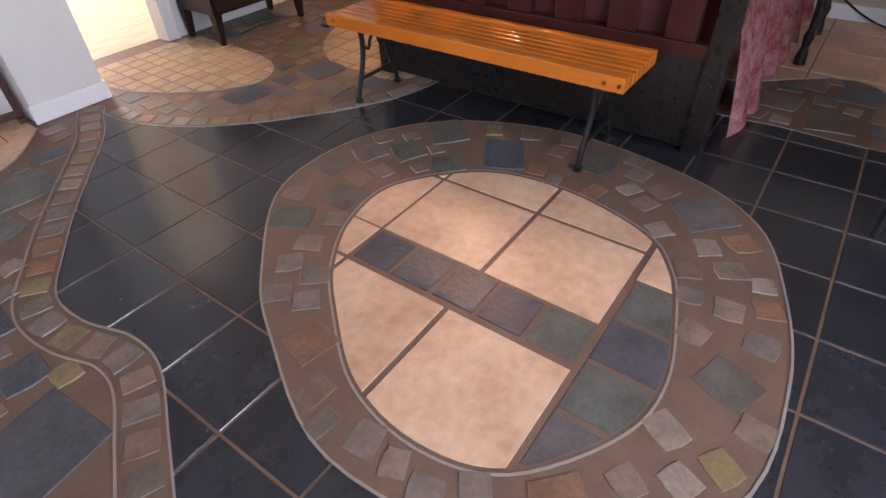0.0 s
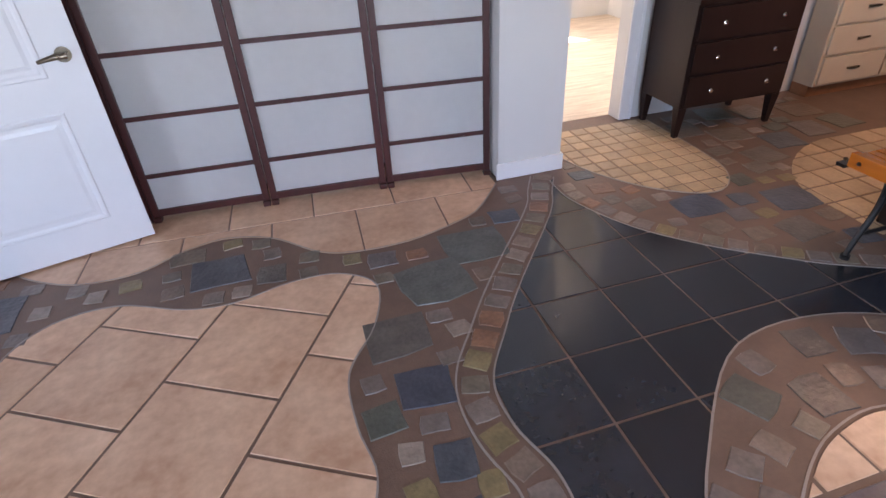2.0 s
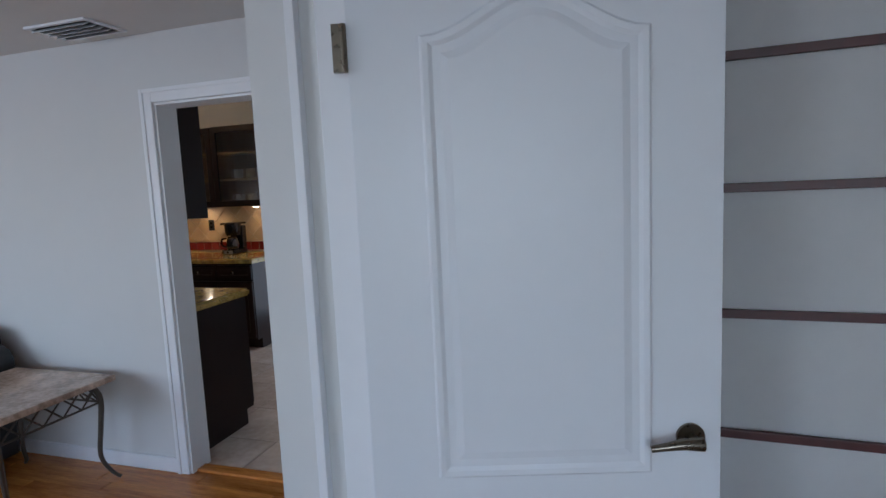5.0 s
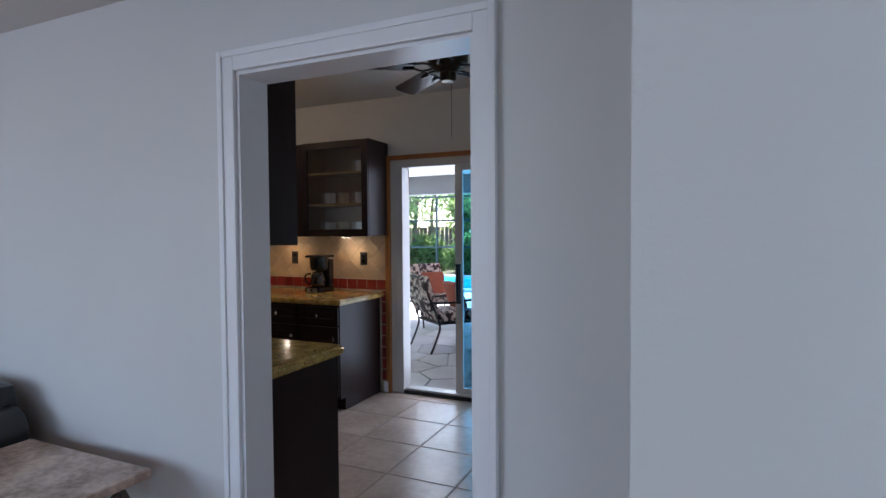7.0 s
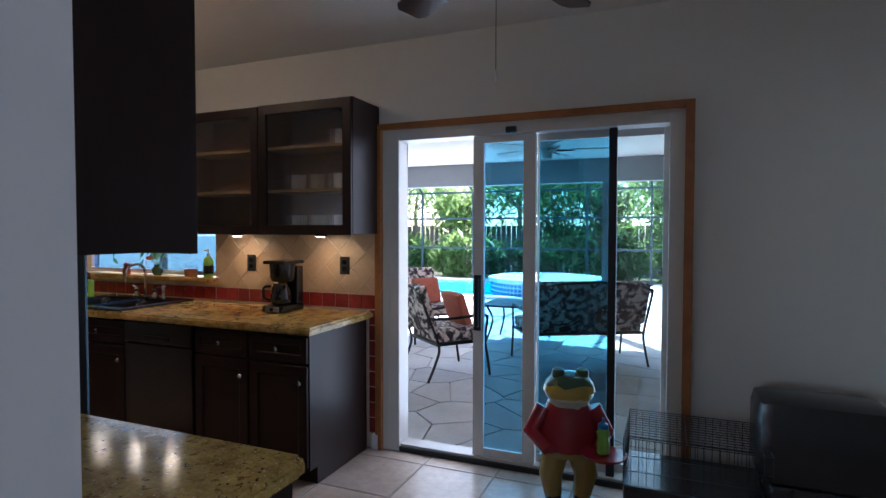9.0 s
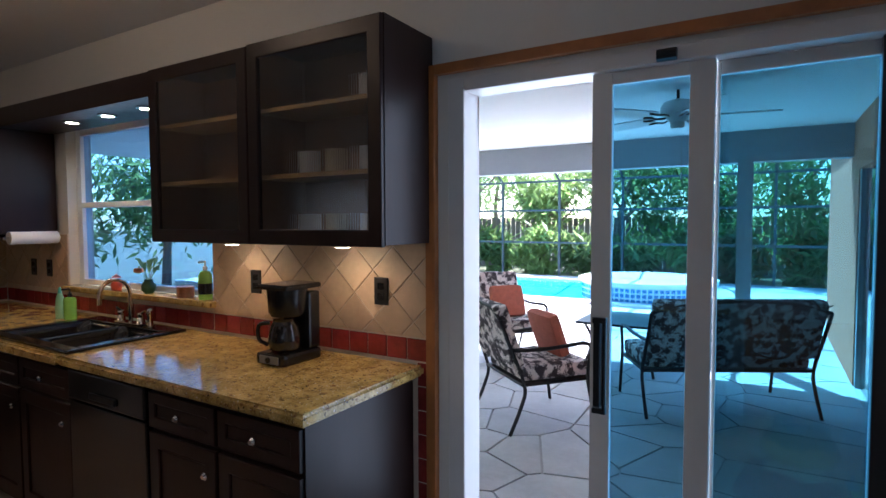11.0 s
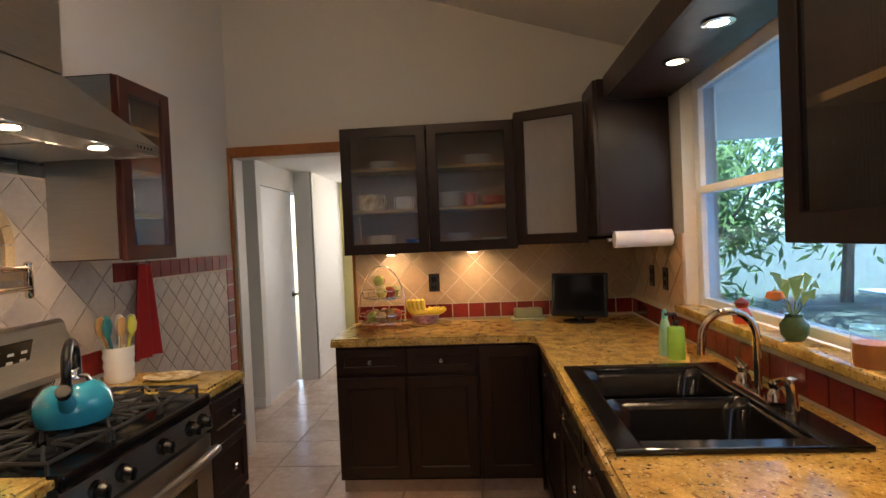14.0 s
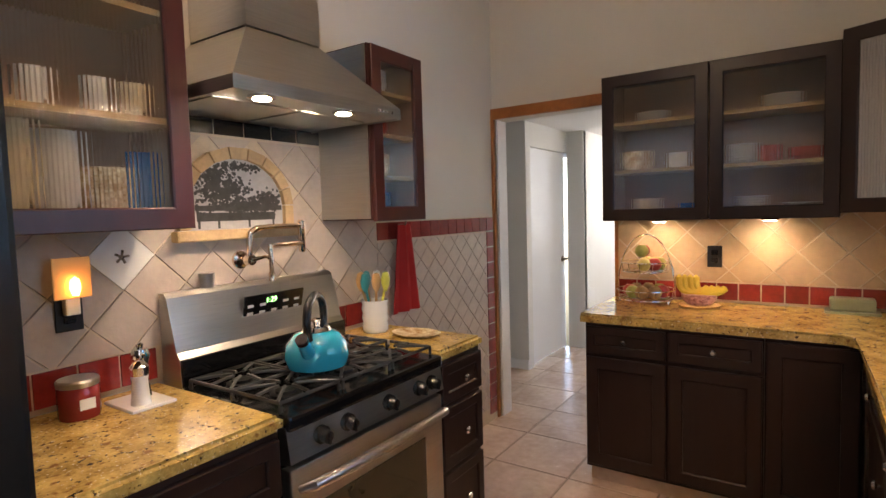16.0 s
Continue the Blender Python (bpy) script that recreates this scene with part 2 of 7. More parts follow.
haze.inputs[0].default_value, haze_mix.inputs[0].default_value = (0.42, 0.38, 0.33, 1), 0.06
RIB.node_tree.links.new(refr.outputs[0], haze_mix.inputs[1])
RIB.node_tree.links.new(haze.outputs[0], haze_mix.inputs[2])
RIB.node_tree.links.new(haze_mix.outputs[0], rn["Mix Shader"].inputs[1])
FROST = mat("frosted glass", (0.3, 0.29, 0.28), 0.35, 0, 0.06, 2)
ESPRESSO.node_tree.nodes["Principled BSDF"].inputs["Specular IOR Level"].default_value = 0.3
BLUEGLASS = glass_mat("blue window glass", (0.42, 0.6, 0.8))
BULB = glow_mat("lamp lens", (1, 0.82, 0.55), 18)

# ---- tools ----


def thing(name, label, category, loc=(0, 0, 0), rz=0.0, group="", kind=""):
    e = new(name)
    e.matrix_world = pose(*loc, 0, 0, rz)
    e.empty_display_size = 0.05
    return tagged(e, label, category, group, kind)


def part(name, bm, material, parent=None, label="", smooth=False, world=False, kind=""):
    """Links a bmesh as one mesh under a thing or a part. world: its points are given in the room, not in the thing."""
    if world and parent:
        top = parent
        while top.parent:
            top = top.parent
        bm.transform(top.matrix_basis.inverted())
    me = bpy.data.meshes.new(name)
    bmesh.ops.recalc_face_normals(bm, faces=bm.faces)
    for f in bm.faces:
        f.smooth = smooth
    bm.to_mesh(me)
    bm.free()
    me.materials.append(material)
    ob = new(name, me)
    if smooth:
        me.set_sharp_from_angle(angle=radians(40))
    if parent:
        ob.parent = parent
    return tagged(ob, label, kind=kind)


def structure(name, bm, material, label, category):
    return tagged(part(name, bm, material), label, category, kind="structure")


def box(bm, x0, x1, y0, y1, z0, z1, bevel=0.0, m=None):
    vs = [bm.verts.new((x, y, z)) for x in (x0, x1) for y in (y0, y1) for z in (z0, z1)]
    fs = [bm.faces.new([vs[i] for i in q]) for q in ((0, 1, 3, 2), (4, 6, 7, 5), (0, 4, 5, 1), (2, 3, 7, 6), (0, 2, 6, 4), (1, 5, 7, 3))]
    if bevel:
        es = list({e for f in fs for e in f.edges})
        r = bmesh.ops.bevel(bm, geom=es, offset=bevel, segments=2, profile=0.6, affect="EDGES")
        vs = list({v for f in r["faces"] for v in f.verts} | {v for v in vs if v.is_valid})
    if m is not None:
        bmesh.ops.transform(bm, matrix=m, verts=vs)
    return bm


def B(*a, **k):
    return box(bmesh.new(), *a, **k)


def tube(bm, pts, r, seg=8, closed=False):
    """A round bar along points; r is one radius or one for each point."""
    pts = [Vector(p) for p in pts]
    rs = r if isinstance(r, (list, tuple)) else [r] * len(pts)
    rings, up = [], None
    for i, p in enumerate(pts):
        a = pts[i - 1] if i or closed else p
        b = pts[(i + 1) % len(pts)] if i + 1 < len(pts) or closed else p
        d = (b - a).normalized()
        if up is None:
            up = d.orthogonal().normalized()
        up = (up - d * up.dot(d)).normalized()
        s = d.cross(up)
        rings.append([bm.verts.new(p + (up * math.cos(2 * math.pi * k / seg) + s * math.sin(2 * math.pi * k / seg)) * rs[i]) for k in range(seg)])
    n = len(rings)
    for i in range(n if closed else n - 1):
        a, b = rings[i], rings[(i + 1) % n]
        for k in range(seg):
            bm.faces.new((a[k], a[(k + 1) % seg], b[(k + 1) % seg], b[k]))
    if not closed:
        bm.faces.new(rings[0][::-1])
        bm.faces.new(rings[-1])
    return bm


def T(pts, r, seg=8, closed=False):
    return tube(bmesh.new(), pts, r, seg, closed)


def lathe(bm, prof, seg=24, at=(0, 0, 0), squash=(1, 1)):
    rings = []
    for r, z in prof:
        rings.append([bm.verts.new((at[0] + max(r, 0.0004) * squash[0] * math.cos(2 * math.pi * k / seg), at[1] + max(r, 0.0004) * squash[1] * math.sin(2 * math.pi * k / seg), at[2] + z)) for k in range(seg)])
    for a, b in zip(rings, rings[1:]):
        for k in range(seg):
            bm.faces.new((a[k], a[(k + 1) % seg], b[(k + 1) % seg], b[k]))
    bm.faces.new(rings[0][::-1])
    bm.faces.new(rings[-1])
    return bm


def L(prof, seg=24, at=(0, 0, 0), squash=(1, 1)):
    return lathe(bmesh.new(), prof, seg, at, squash)


def prism(bm, pts, z0, z1):
    lo = [bm.verts.new((x, y, z0)) for x, y in pts]
    hi = [bm.verts.new((x, y, z1)) for x, y in pts]
    bm.faces.new(hi)
    bm.faces.new(lo[::-1])
    n = len(pts)
    for i in range(n):
        bm.faces.new((lo[i], lo[(i + 1) % n], hi[(i + 1) % n], hi[i]))
    return bm


def spline(pts, n=8, closed=False):
    """A smooth curve through a few points."""
    out, k = [], len(pts)
    for i in range(k if closed else k - 1):
        p = [Vector(pts[(i + j) % k] if closed else pts[min(max(i + j, 0), k - 1)]) for j in (-1, 0, 1, 2)]
        for s in range(n):
            t = s / n
            out.append(tuple(0.5 * (2 * p[1] + (p[2] - p[0]) * t + (2 * p[0] - 5 * p[1] + 4 * p[2] - p[3]) * t * t + (3 * p[1] - p[0] - 3 * p[2] + p[3]) * t ** 3)))
    if not closed:
        out.append(tuple(pts[-1]))
    return out


def clip(poly, x0, x1, y0, y1):
    """The part of a polygon inside an upright rectangle."""
    for axis, lim, sign in ((0, x0, 1), (0, x1, -1), (1, y0, 1), (1, y1, -1)):
        out = []
        for i, q in enumerate(poly):
            p = poly[i - 1]
            a, b = (p[axis] - lim) * sign, (q[axis] - lim) * sign
            if (a < 0) != (b < 0):
                t = a / (a - b)
                out.append((p[0] + (q[0] - p[0]) * t, p[1] + (q[1] - p[1]) * t))
            if b >= 0:
                out.append(q)
        poly = out
        if len(poly) < 3:
            return []
    return poly


def inside(p, poly):
    c = False
    for i, (x1, y1) in enumerate(poly):
        x0, y0 = poly[i - 1]
        if (y0 > p[1]) != (y1 > p[1]) and p[0] < (x1 - x0) * (p[1] - y0) / (y1 - y0) + x0:
            c = not c
    return c


def poly_area(p):
    return abs(sum(p[i - 1][0] * p[i][1] - p[i][0] * p[i - 1][1] for i in range(len(p)))) / 2

# ---- structure ----
H = 2.44


def wall(name, material, label, *boxes):
    bm = bmesh.new()
    for b in boxes:
        box(bm, *b)
    return structure(name, bm, material, label, "wall")


# living room and kitchen share the wall at y = 0 .. 0.12
wall("wall_living_north", PAINT, "smooth pale grey painted living room wall", (-4.95, 0.1, 0, 0.117, 0, 2.9), (1.0, 1.54, 0, 0.117, 0, 2.9), (0.1, 1.0, 0, 0.117, 2.03, 2.9))
wall("wall_divider", PAINT, "thick white painted wall end beside the door", (1.54, 1.825, -1.19, 0.4, 0, 2.6), (1.54, 1.825, -5.2, -1.19, 2.12, 2.6), (1.54, 1.825, -6.4, -4.2, 0, 2.12))
wall("wall_mosaic_north", PAINT, "white painted wall behind the folding screen", (1.825, 4.49, -0.62, -0.5, 0, 2.6), (5.62, 9, -0.58, -0.46, 0, 2.6), (4.96, 5.62, -0.58, -0.46, 2.05, 2.6))
wall("wall_stub", PAINT, "short white painted wall end with baseboard", (4.49, 4.885, -1.12, -0.46, 0, 2.6))
wall("wall_mosaic_east", mat("beige wall paint", (0.45, 0.4, 0.31), 0.65, 0, 0.03, 2, 0.1, 150), "beige painted bedroom wall", (8.4, 8.55, -7, -0.46, 0, 2.6))
# unseen south walls; their openings are added for the daylight lamps
wall("wall_mosaic_south", PAINT, "plain painted wall, out of view, with an assumed window opening", (1.48, 2.4, -6.55, -6.4, 0, 2.6), (4.8, 8.55, -6.55, -6.4, 0, 2.6), (2.4, 4.8, -6.55, -6.4, 0, 0.85), (2.4, 4.8, -6.55, -6.4, 2.15, 2.6))
wall("wall_living_south", PAINT, "plain painted wall, out of view, with an assumed window opening", (-4.95, -3.7, -5.1, -4.95, 0, 2.6), (-1.1, 1.48, -5.1, -4.95, 0, 2.6), (-3.7, -1.1, -5.1, -4.95, 0, 0.7), (-3.7, -1.1, -5.1, -4.95, 2.3, 2.6))
wall("wall_living_west", PAINT, "plain painted living room wall", (-5.1, -4.95, -5.1, 0, 0, 2.6))
wall("wall_kitchen_north", KPAINT, "pale painted kitchen wall with window and patio door", (-4.95, -3.87, 2.84, 3.0, 0, 2.9), (-3.87, -2.33, 2.84, 3.0, 0, 1.07), (-3.87, -2.33, 2.84, 3.0, 2.17, 2.9), (-2.33, -0.86, 2.84, 3.0, 0, 2.9), (-0.86, 0.86, 2.84, 3.0, 2.08, 2.9), (0.86, 2.6, 2.84, 3.0, 0, 2.9))
wall("wall_kitchen_west", KPAINT, "pale painted kitchen wall with hall opening", (-4.95, -4.82, 0.117, 0.16, 0, 3.7), (-4.95, -4.82, 0.98, 2.84, 0, 3.7), (-4.95, -4.82, 0.16, 0.98, 2.08, 3.7))
wall("wall_kitchen_south", KPAINT, "pale painted kitchen wall above the stove", (-4.95, 1.54, 0.121, 0.14, 2.1, 3.7), (-4.82, -0.02, 0.121, 0.14, 0, 2.1))
wall("wall_kitchen_east", KPAINT, "plain painted kitchen wall", (2.45, 2.6, 0.4, 2.84, 0, 3.7), (1.54, 2.6, 0.4, 0.52, 0, 3.7))
HALLW = mat("hall paint", (0.72, 0.72, 0.7), 0.6, 0, 0.02, 2, 0.1, 150)
wall("wall_hall", HALLW, "white painted hall walls", (-6.05, -5.95, -1.4, -0.15, 0, 2.4), (-7.0, -6.94, -0.15, 0.03, 0, 2.4), (-6.94, -6.05, -0.26, -0.15, 2.03, 2.4), (-9.6, -6.95, -0.1, 0.03, 0, 2.4), (-9.6, -4.95, 1.25, 1.37, 0, 2.4), (-6.05, -4.95, -1.5, -1.4, 0, 2.4), (-9.7, -9.6, -0.1, 0.25, 0, 2.4), (-9.7, -9.6, 1.0, 1.37, 0, 2.4), (-9.7, -9.6, 0.25, 1.0, 2.0, 2.4))
structure("wall_hall_yellow", B(-8.3, -8.2, 0.03, 0.3, 0, 2.4), mat("yellow paint", (0.6, 0.55, 0.25), 0.6, 0, 0.03, 2), "yellow painted hall wall return", "wall")
wall("wall_bath", HALLW, "white painted walls of the bright side room", (4.5, 4.62, -0.46, 2.6, 0, 2.5), (7.4, 7.5, -0.46, 2.6, 0, 2.5), (4.5, 4.8, 2.5, 2.6, 0, 2.5), (5.9, 7.5, 2.5, 2.6, 0, 2.5), (4.8, 5.9, 2.5, 2.6, 0, 1.1), (4.8, 5.9, 2.5, 2.6, 2.2, 2.5))

bm = bmesh.new()
box(bm, -5.1, 1.54, -5.1, 0.0, 2.38, 2.5)
structure("ceiling_living", bm, CEIL, "flat white painted living room ceiling", "ceiling")
structure("ceiling_mosaic", B(1.5, 8.55, -6.55, -0.4, 2.5, 2.6), CEIL, "flat white painted ceiling", "ceiling")
structure("ceiling_bath", B(4.5, 7.5, -0.46, 2.6, 2.5, 2.6), CEIL, "flat white ceiling of the side room", "ceiling")
structure("ceiling_hall", B(-9.7, -4.95, -1.5, 1.37, 2.25, 2.35), CEIL, "flat white hall ceiling", "ceiling")
bm = bmesh.new()
vs = [bm.verts.new(p) for p in ((-4.95, 3.0, 2.62), (2.6, 3.0, 2.62), (2.6, 0.1, 3.5), (-4.95, 0.1, 3.5), (-4.95, 3.0, 2.72), (2.6, 3.0, 2.72), (2.6, 0.1, 3.6), (-4.95, 0.1, 3.6))]
for q in ((0, 1, 2, 3), (7, 6, 5, 4), (0, 4, 5, 1), (2, 6, 7, 3), (1, 5, 6, 2), (0, 3, 7, 4)):
    bm.faces.new([vs[i] for i in q])
structure("ceiling_kitchen", bm, CEIL, "sloping painted kitchen ceiling", "ceiling")

# floors: beds of grout or plain slabs, pieces are laid last
structure("floor_mosaic", B(1.76, 8.5, -6.5, -0.46, -0.1, -0.004), GROUT, "brown grouted floor of slate and tile mosaic", "floor")
structure("floor_living", B(-5.1, 1.76, -5.1, 0.06, -0.1, -0.004), OAK, "glossy orange oak board floor", "floor")
structure("floor_kitchen", B(-9.7, 2.6, 0.06, 2.86, -0.1, -0.004), KGROUT, "pinkish ceramic tile kitchen floor", "floor")
structure("floor_hall", B(-6.94, -4.95, -1.5, 0.06, -0.1, -0.004), KGROUT, "tiled hall floor", "floor")
structure("floor_bath", B(4.5, 7.5, -0.46, 2.6, -0.1, -0.002), mat("pale wood floor", (0.62, 0.47, 0.33), 0.4, 0, 0.16, 3, 0.05, 40, second=(0.75, 0.62, 0.48), stretch=(1, 8, 1)), "pale wood plank floor of the bright side room", "floor")
structure("threshold", B(0.1, 1.0, 0.03, 0.1, -0.004, 0.01, bevel=0.003), OAK, "narrow oak threshold strip in the doorway", "threshold")


# trims: door casings and baseboards
def casing(name, material, x0, x1, y, side, top, w=0.07, d=0.018, label="white moulded door casing"):
    """Casing round an opening in a wall facing along y."""
    bm = bmesh.new()
    a, b = (y - d, y - 0.001) if side < 0 else (y + 0.001, y + d)
    box(bm, x0 - w, x0, a, b, 0, top + w, 0.004)
    box(bm, x1, x1 + w, a, b, 0, top + w, 0.004)
    box(bm, x0, x1, a, b, top, top + w, 0.004)
    a2, b2 = (a - 0.008, a) if side < 0 else (b, b + 0.008)
    box(bm, x0 - w, x0 - w + 0.022, a2, b2, 0, top + w, 0.003)
    box(bm, x1 + w - 0.022, x1 + w, a2, b2, 0, top + w, 0.003)
    box(bm, x0 - w + 0.022, x1 + w - 0.022, a2, b2, top + w - 0.022, top + w, 0.003)
    return structure(name, bm, material, label, "door casing")


casing("trim_kitchen_doorway", TRIM, 0.1, 1.0, 0.0, -1, 2.03)
bm = bmesh.new()
box(bm, 0.101, 0.113, -0.001, 0.14, 0, 2.029)
box(bm, 0.987, 0.999, -0.001, 0.14, 0, 2.029)
box(bm, 0.113, 0.987, -0.001, 0.14, 2.017, 2.029)
structure("door_jamb", bm, TRIM, "white painted doorway lining", "door casing")
casing("trim_bath_doorway", TRIM, 4.97, 5.62, -0.58, -1, 2.05, 0.09)
bm = bmesh.new()
box(bm, -4.9, 0.027, -0.014, 0.001, 0, 0.085, 0.004)
box(bm, 1.075, 1.538, -0.014, 0.001, 0, 0.085, 0.004)
structure("baseboard_living", bm, TRIM, "white painted baseboard", "baseboard")
bm = bmesh.new()
box(bm, 4.476, 4.899, -1.135, -1.121, 0, 0.1, 0.004)
box(bm, 4.885, 4.899, -1.12, -0.6, 0, 0.1, 0.004)
structure("baseboard_stub", bm, TRIM, "white painted baseboard round the wall end", "baseboard")
structure("baseboard_bedroom", B(8.384, 8.4, -6.4, -0.6, 0, 0.1, bevel=0.004), TRIM, "white painted baseboard", "baseboard")
structure("baseboard_hall", B(-5.95, -5.935, -1.4, -0.15, 0, 0.09, bevel=0.003), TRIM, "white painted baseboard", "baseboard")
structure("baseboard_slider", B(-0.975, -0.93, 2.8, 2.84, 0, 0.1, bevel=0.004), TRIM, "short white painted baseboard by the patio door", "baseboard")
bm = bmesh.new()
box(bm, -4.835, -4.795, 0.085, 0.16, 0, 2.15, 0.004)
box(bm, -4.835, -4.795, 0.98, 1.0, 0, 2.15, 0.004)
box(bm, -4.835, -4.795, 0.16, 0.98, 2.08, 2.15, 0.004)
structure("trim_hall_opening", bm, CASEW, "stained wood casing round the hall opening", "door casing")
structure("trim_hall_lining", B(-4.96, -4.838, 0.155, 0.172, 0, 2.079), TRIM, "white painted lining of the hall opening", "door casing")
bm = bmesh.new()
box(bm, -0.95, -0.905, 2.805, 2.838, 0, 2.14, 0.004)
box(bm, 0.905, 0.95, 2.805, 2.838, 0, 2.14, 0.004)
box(bm, -0.905, 0.905, 2.805, 2.838, 2.1, 2.14, 0.004)
structure("trim_patio_door", bm, CASEW, "stained wood casing round the patio door", "door casing")


def panel_door(name, label, loc, rz, w, h, knob_side=1, plain=False):
    d = thing(name, label, "door", loc, rz)
    bm = B(0, w, -0.018, 0.018, 0, h, 0.002)
    slab = part("slab", bm, DOORW, d)
    if not plain:
        for z0, z1, arch in ((0.16, 0.695, 0), (0.845, h - 0.09, 0.09)):
            for s in (-1, 1):
                x0, x1 = 0.155, w - 0.155
                pts = [(x0, z0), (x1, z0), (x1, z1 - arch)]
                if arch:
                    k = 16
                    for i in range(1, k):
                        u = i / k
                        pts.append((x1 + (x0 - x1) * u, z1 - arch + arch * 0.5 * (1 - math.cos(2 * math.pi * u))))
                pts.append((x0, z1 - arch))
                bm = bmesh.new()
                rows = []
                cx, cz = w / 2, (z0 + z1) / 2
                for inset, dep in ((0, 0.018), (0.006, 0.0225), (0.018, 0.0215), (0.03, 0.0165), (0.04, 0.0165), (0.062, 0.0215)):
                    row = []
                    for x, z in pts:
                        fx = 1 - inset / (w / 2 - 0.155)
                        fz = 1 - inset / ((z1 - z0) / 2)
                        row.append(bm.verts.new((cx + (x - cx) * fx, s * dep + s * 0.0005, cz + (z - cz) * fz)))
                    rows.append(row)
                for a, b in zip(rows, rows[1:]):
                    for i in range(len(a)):
                        bm.faces.new((a[i - 1], a[i], b[i], b[i - 1]))
                bm.faces.new(rows[-1])
                part("panel", bm, DOORW, slab, smooth=False)
    for z in (0.33, h - 0.2):
        hg = B(-0.028, 0.0, -0.03, -0.0185, z - 0.05, z + 0.05)
        tube(hg, [(-0.004, -0.026, z - 0.05), (-0.004, -0.026, z + 0.05)], 0.007)
        part("hinge", hg, BRASS, d, "dull nickel hinge")
    kx = w - 0.07
    for s in (-1, 1):
        k = T([(kx, s * 0.0185, 0.93), (kx, s * 0.026, 0.93)], 0.032, 20)
        tube(k, [(kx, s * 0.026, 0.93), (kx, s * 0.055, 0.93)], 0.012, 12)
        tube(k, [(kx + 0.012, s * 0.06, 0.93), (kx - 0.03, s * 0.062, 0.932), (kx - 0.075, s * 0.06, 0.925), (kx - 0.1, s * 0.056, 0.92)], [0.016, 0.013, 0.009, 0.008], 10)
        part("handle", k, BRASS, d, "antique nickel lever handle", smooth=True)
    return d


panel_door("door_open", "white two-panel interior door standing open, arched upper panel", (1.82, -1.228, 0.012), 15.5, 0.8, 2.02)
bm = bmesh.new()
box(bm, 1.73, 1.83, -1.204, -1.191, 0, 2.1, 0.003)
box(bm, 1.66, 1.685, -1.216, -1.191, 0, 2.1, 0.003)
structure("door_stop", bm, TRIM, "white painted door lining with stop", "door casing")
hd = panel_door("door_hall", "plain white painted hall door, closed", (-6.05, -0.2, 0.01), 180, 0.88, 2.02, plain=True)

# ---- patio door ----
sl = thing("patio_door", "white framed sliding patio door, left panel open", "patio door", (0, 2.9, 0))
bm = bmesh.new()
box(bm, -0.9, -0.79, 2.842, 2.98, 0, 2.1, 0.006)
box(bm, 0.83, 0.9, 2.842, 2.98, 0, 2.1, 0.006)
box(bm, -0.79, 0.83, 2.842, 2.98, 2.03, 2.1, 0.006)
box(bm, -0.79, 0.83, 2.86, 2.98, 0, 0.045, 0.006)
part("outer_frame", bm, VINYL, sl, world=True)
part("track", B(-0.79, 0.83, 2.842, 2.859, 0.0, 0.03), IRON, sl, "dark metal track", world=True)


def leaf(x0, x1, y, glass, stile=0.07, right=0.03):
    bm = bmesh.new()
    box(bm, x0, x0 + stile, y, y + 0.03, 0.05, 2.028, 0.004)
    box(bm, x1 - right, x1, y, y + 0.03, 0.05, 2.028, 0.004)
    box(bm, x0 + stile, x1 - right, y, y + 0.03, 1.985, 2.028, 0.004)
    box(bm, x0 + stile, x1 - right, y, y + 0.03, 0.05, 0.1, 0.004)
    p = part("panel", bm, VINYL, sl, world=True)
    g = part("pane", B(x0 + stile, x1 - right, y + 0.012, y + 0.018, 0.1, 1.985), glass, p, world=True)
    g.visible_shadow = False
    return p


a = leaf(-0.29, 0.1, 2.868, TINT, 0.07, 0.075)
bm = B(0.515, 0.56, 2.866, 2.9, 0.05, 2.028, bevel=0.004)
part("dark_stile", bm, mat("dark bronze", (0.03, 0.03, 0.035), 0.4, 0.5, 0.1, 8), sl, "dark bronze meeting stile", world=True)
b = leaf(0.1, 0.53, 2.91, TINT2, 0.012, 0.012)
c = leaf(0.53, 0.83, 2.945, LIGHT_TINT, 0.012)
bm = B(-0.27, -0.245, 2.835, 2.867, 0.86, 1.16, bevel=0.004)
box(bm, -0.235, -0.222, 2.82, 2.834, 0.84, 1.18, 0.004)
box(bm, -0.27, -0.222, 2.822, 2.84, 0.84, 0.86, 0.002)
box(bm, -0.27, -0.222, 2.822, 2.84, 1.16, 1.18, 0.002)
part("pull_handle", bm, IRON, a, "black pull handle", world=True)
part("closer", T([(-0.07, 2.83, 2.05), (-0.01, 2.83, 2.05)], 0.02, 10), IRON, sl, "small black latch box", world=True)

# ---- kitchen window ----
wdw = thing("window_kitchen", "white single-hung kitchen window over a granite sill", "window", (-3.1, 2.95, 1.09), kind="structure")
bm = bmesh.new()
for q in ((-3.869, -3.81, 2.9, 2.96, 1.095, 2.169), (-2.39, -2.331, 2.9, 2.96, 1.095, 2.169), (-3.81, -2.39, 2.9, 2.96, 2.11, 2.169), (-3.81, -2.39, 2.9, 2.96, 1.095, 1.13), (-3.81, -2.39, 2.89, 2.95, 1.62, 1.655)):
    box(bm, *q, 0.004)
part("window_frame", bm, mat("white aluminium", (0.75, 0.78, 0.82), 0.4, 0.1, 0.03, 5), wdw, world=True)
for z0, z1 in ((1.13, 1.62), (1.655, 2.11)):
    g = part("pane", B(-3.81, -2.39, 2.925, 2.93, z0, z1), BLUEGLASS, wdw, world=True)
    g.visible_shadow = False
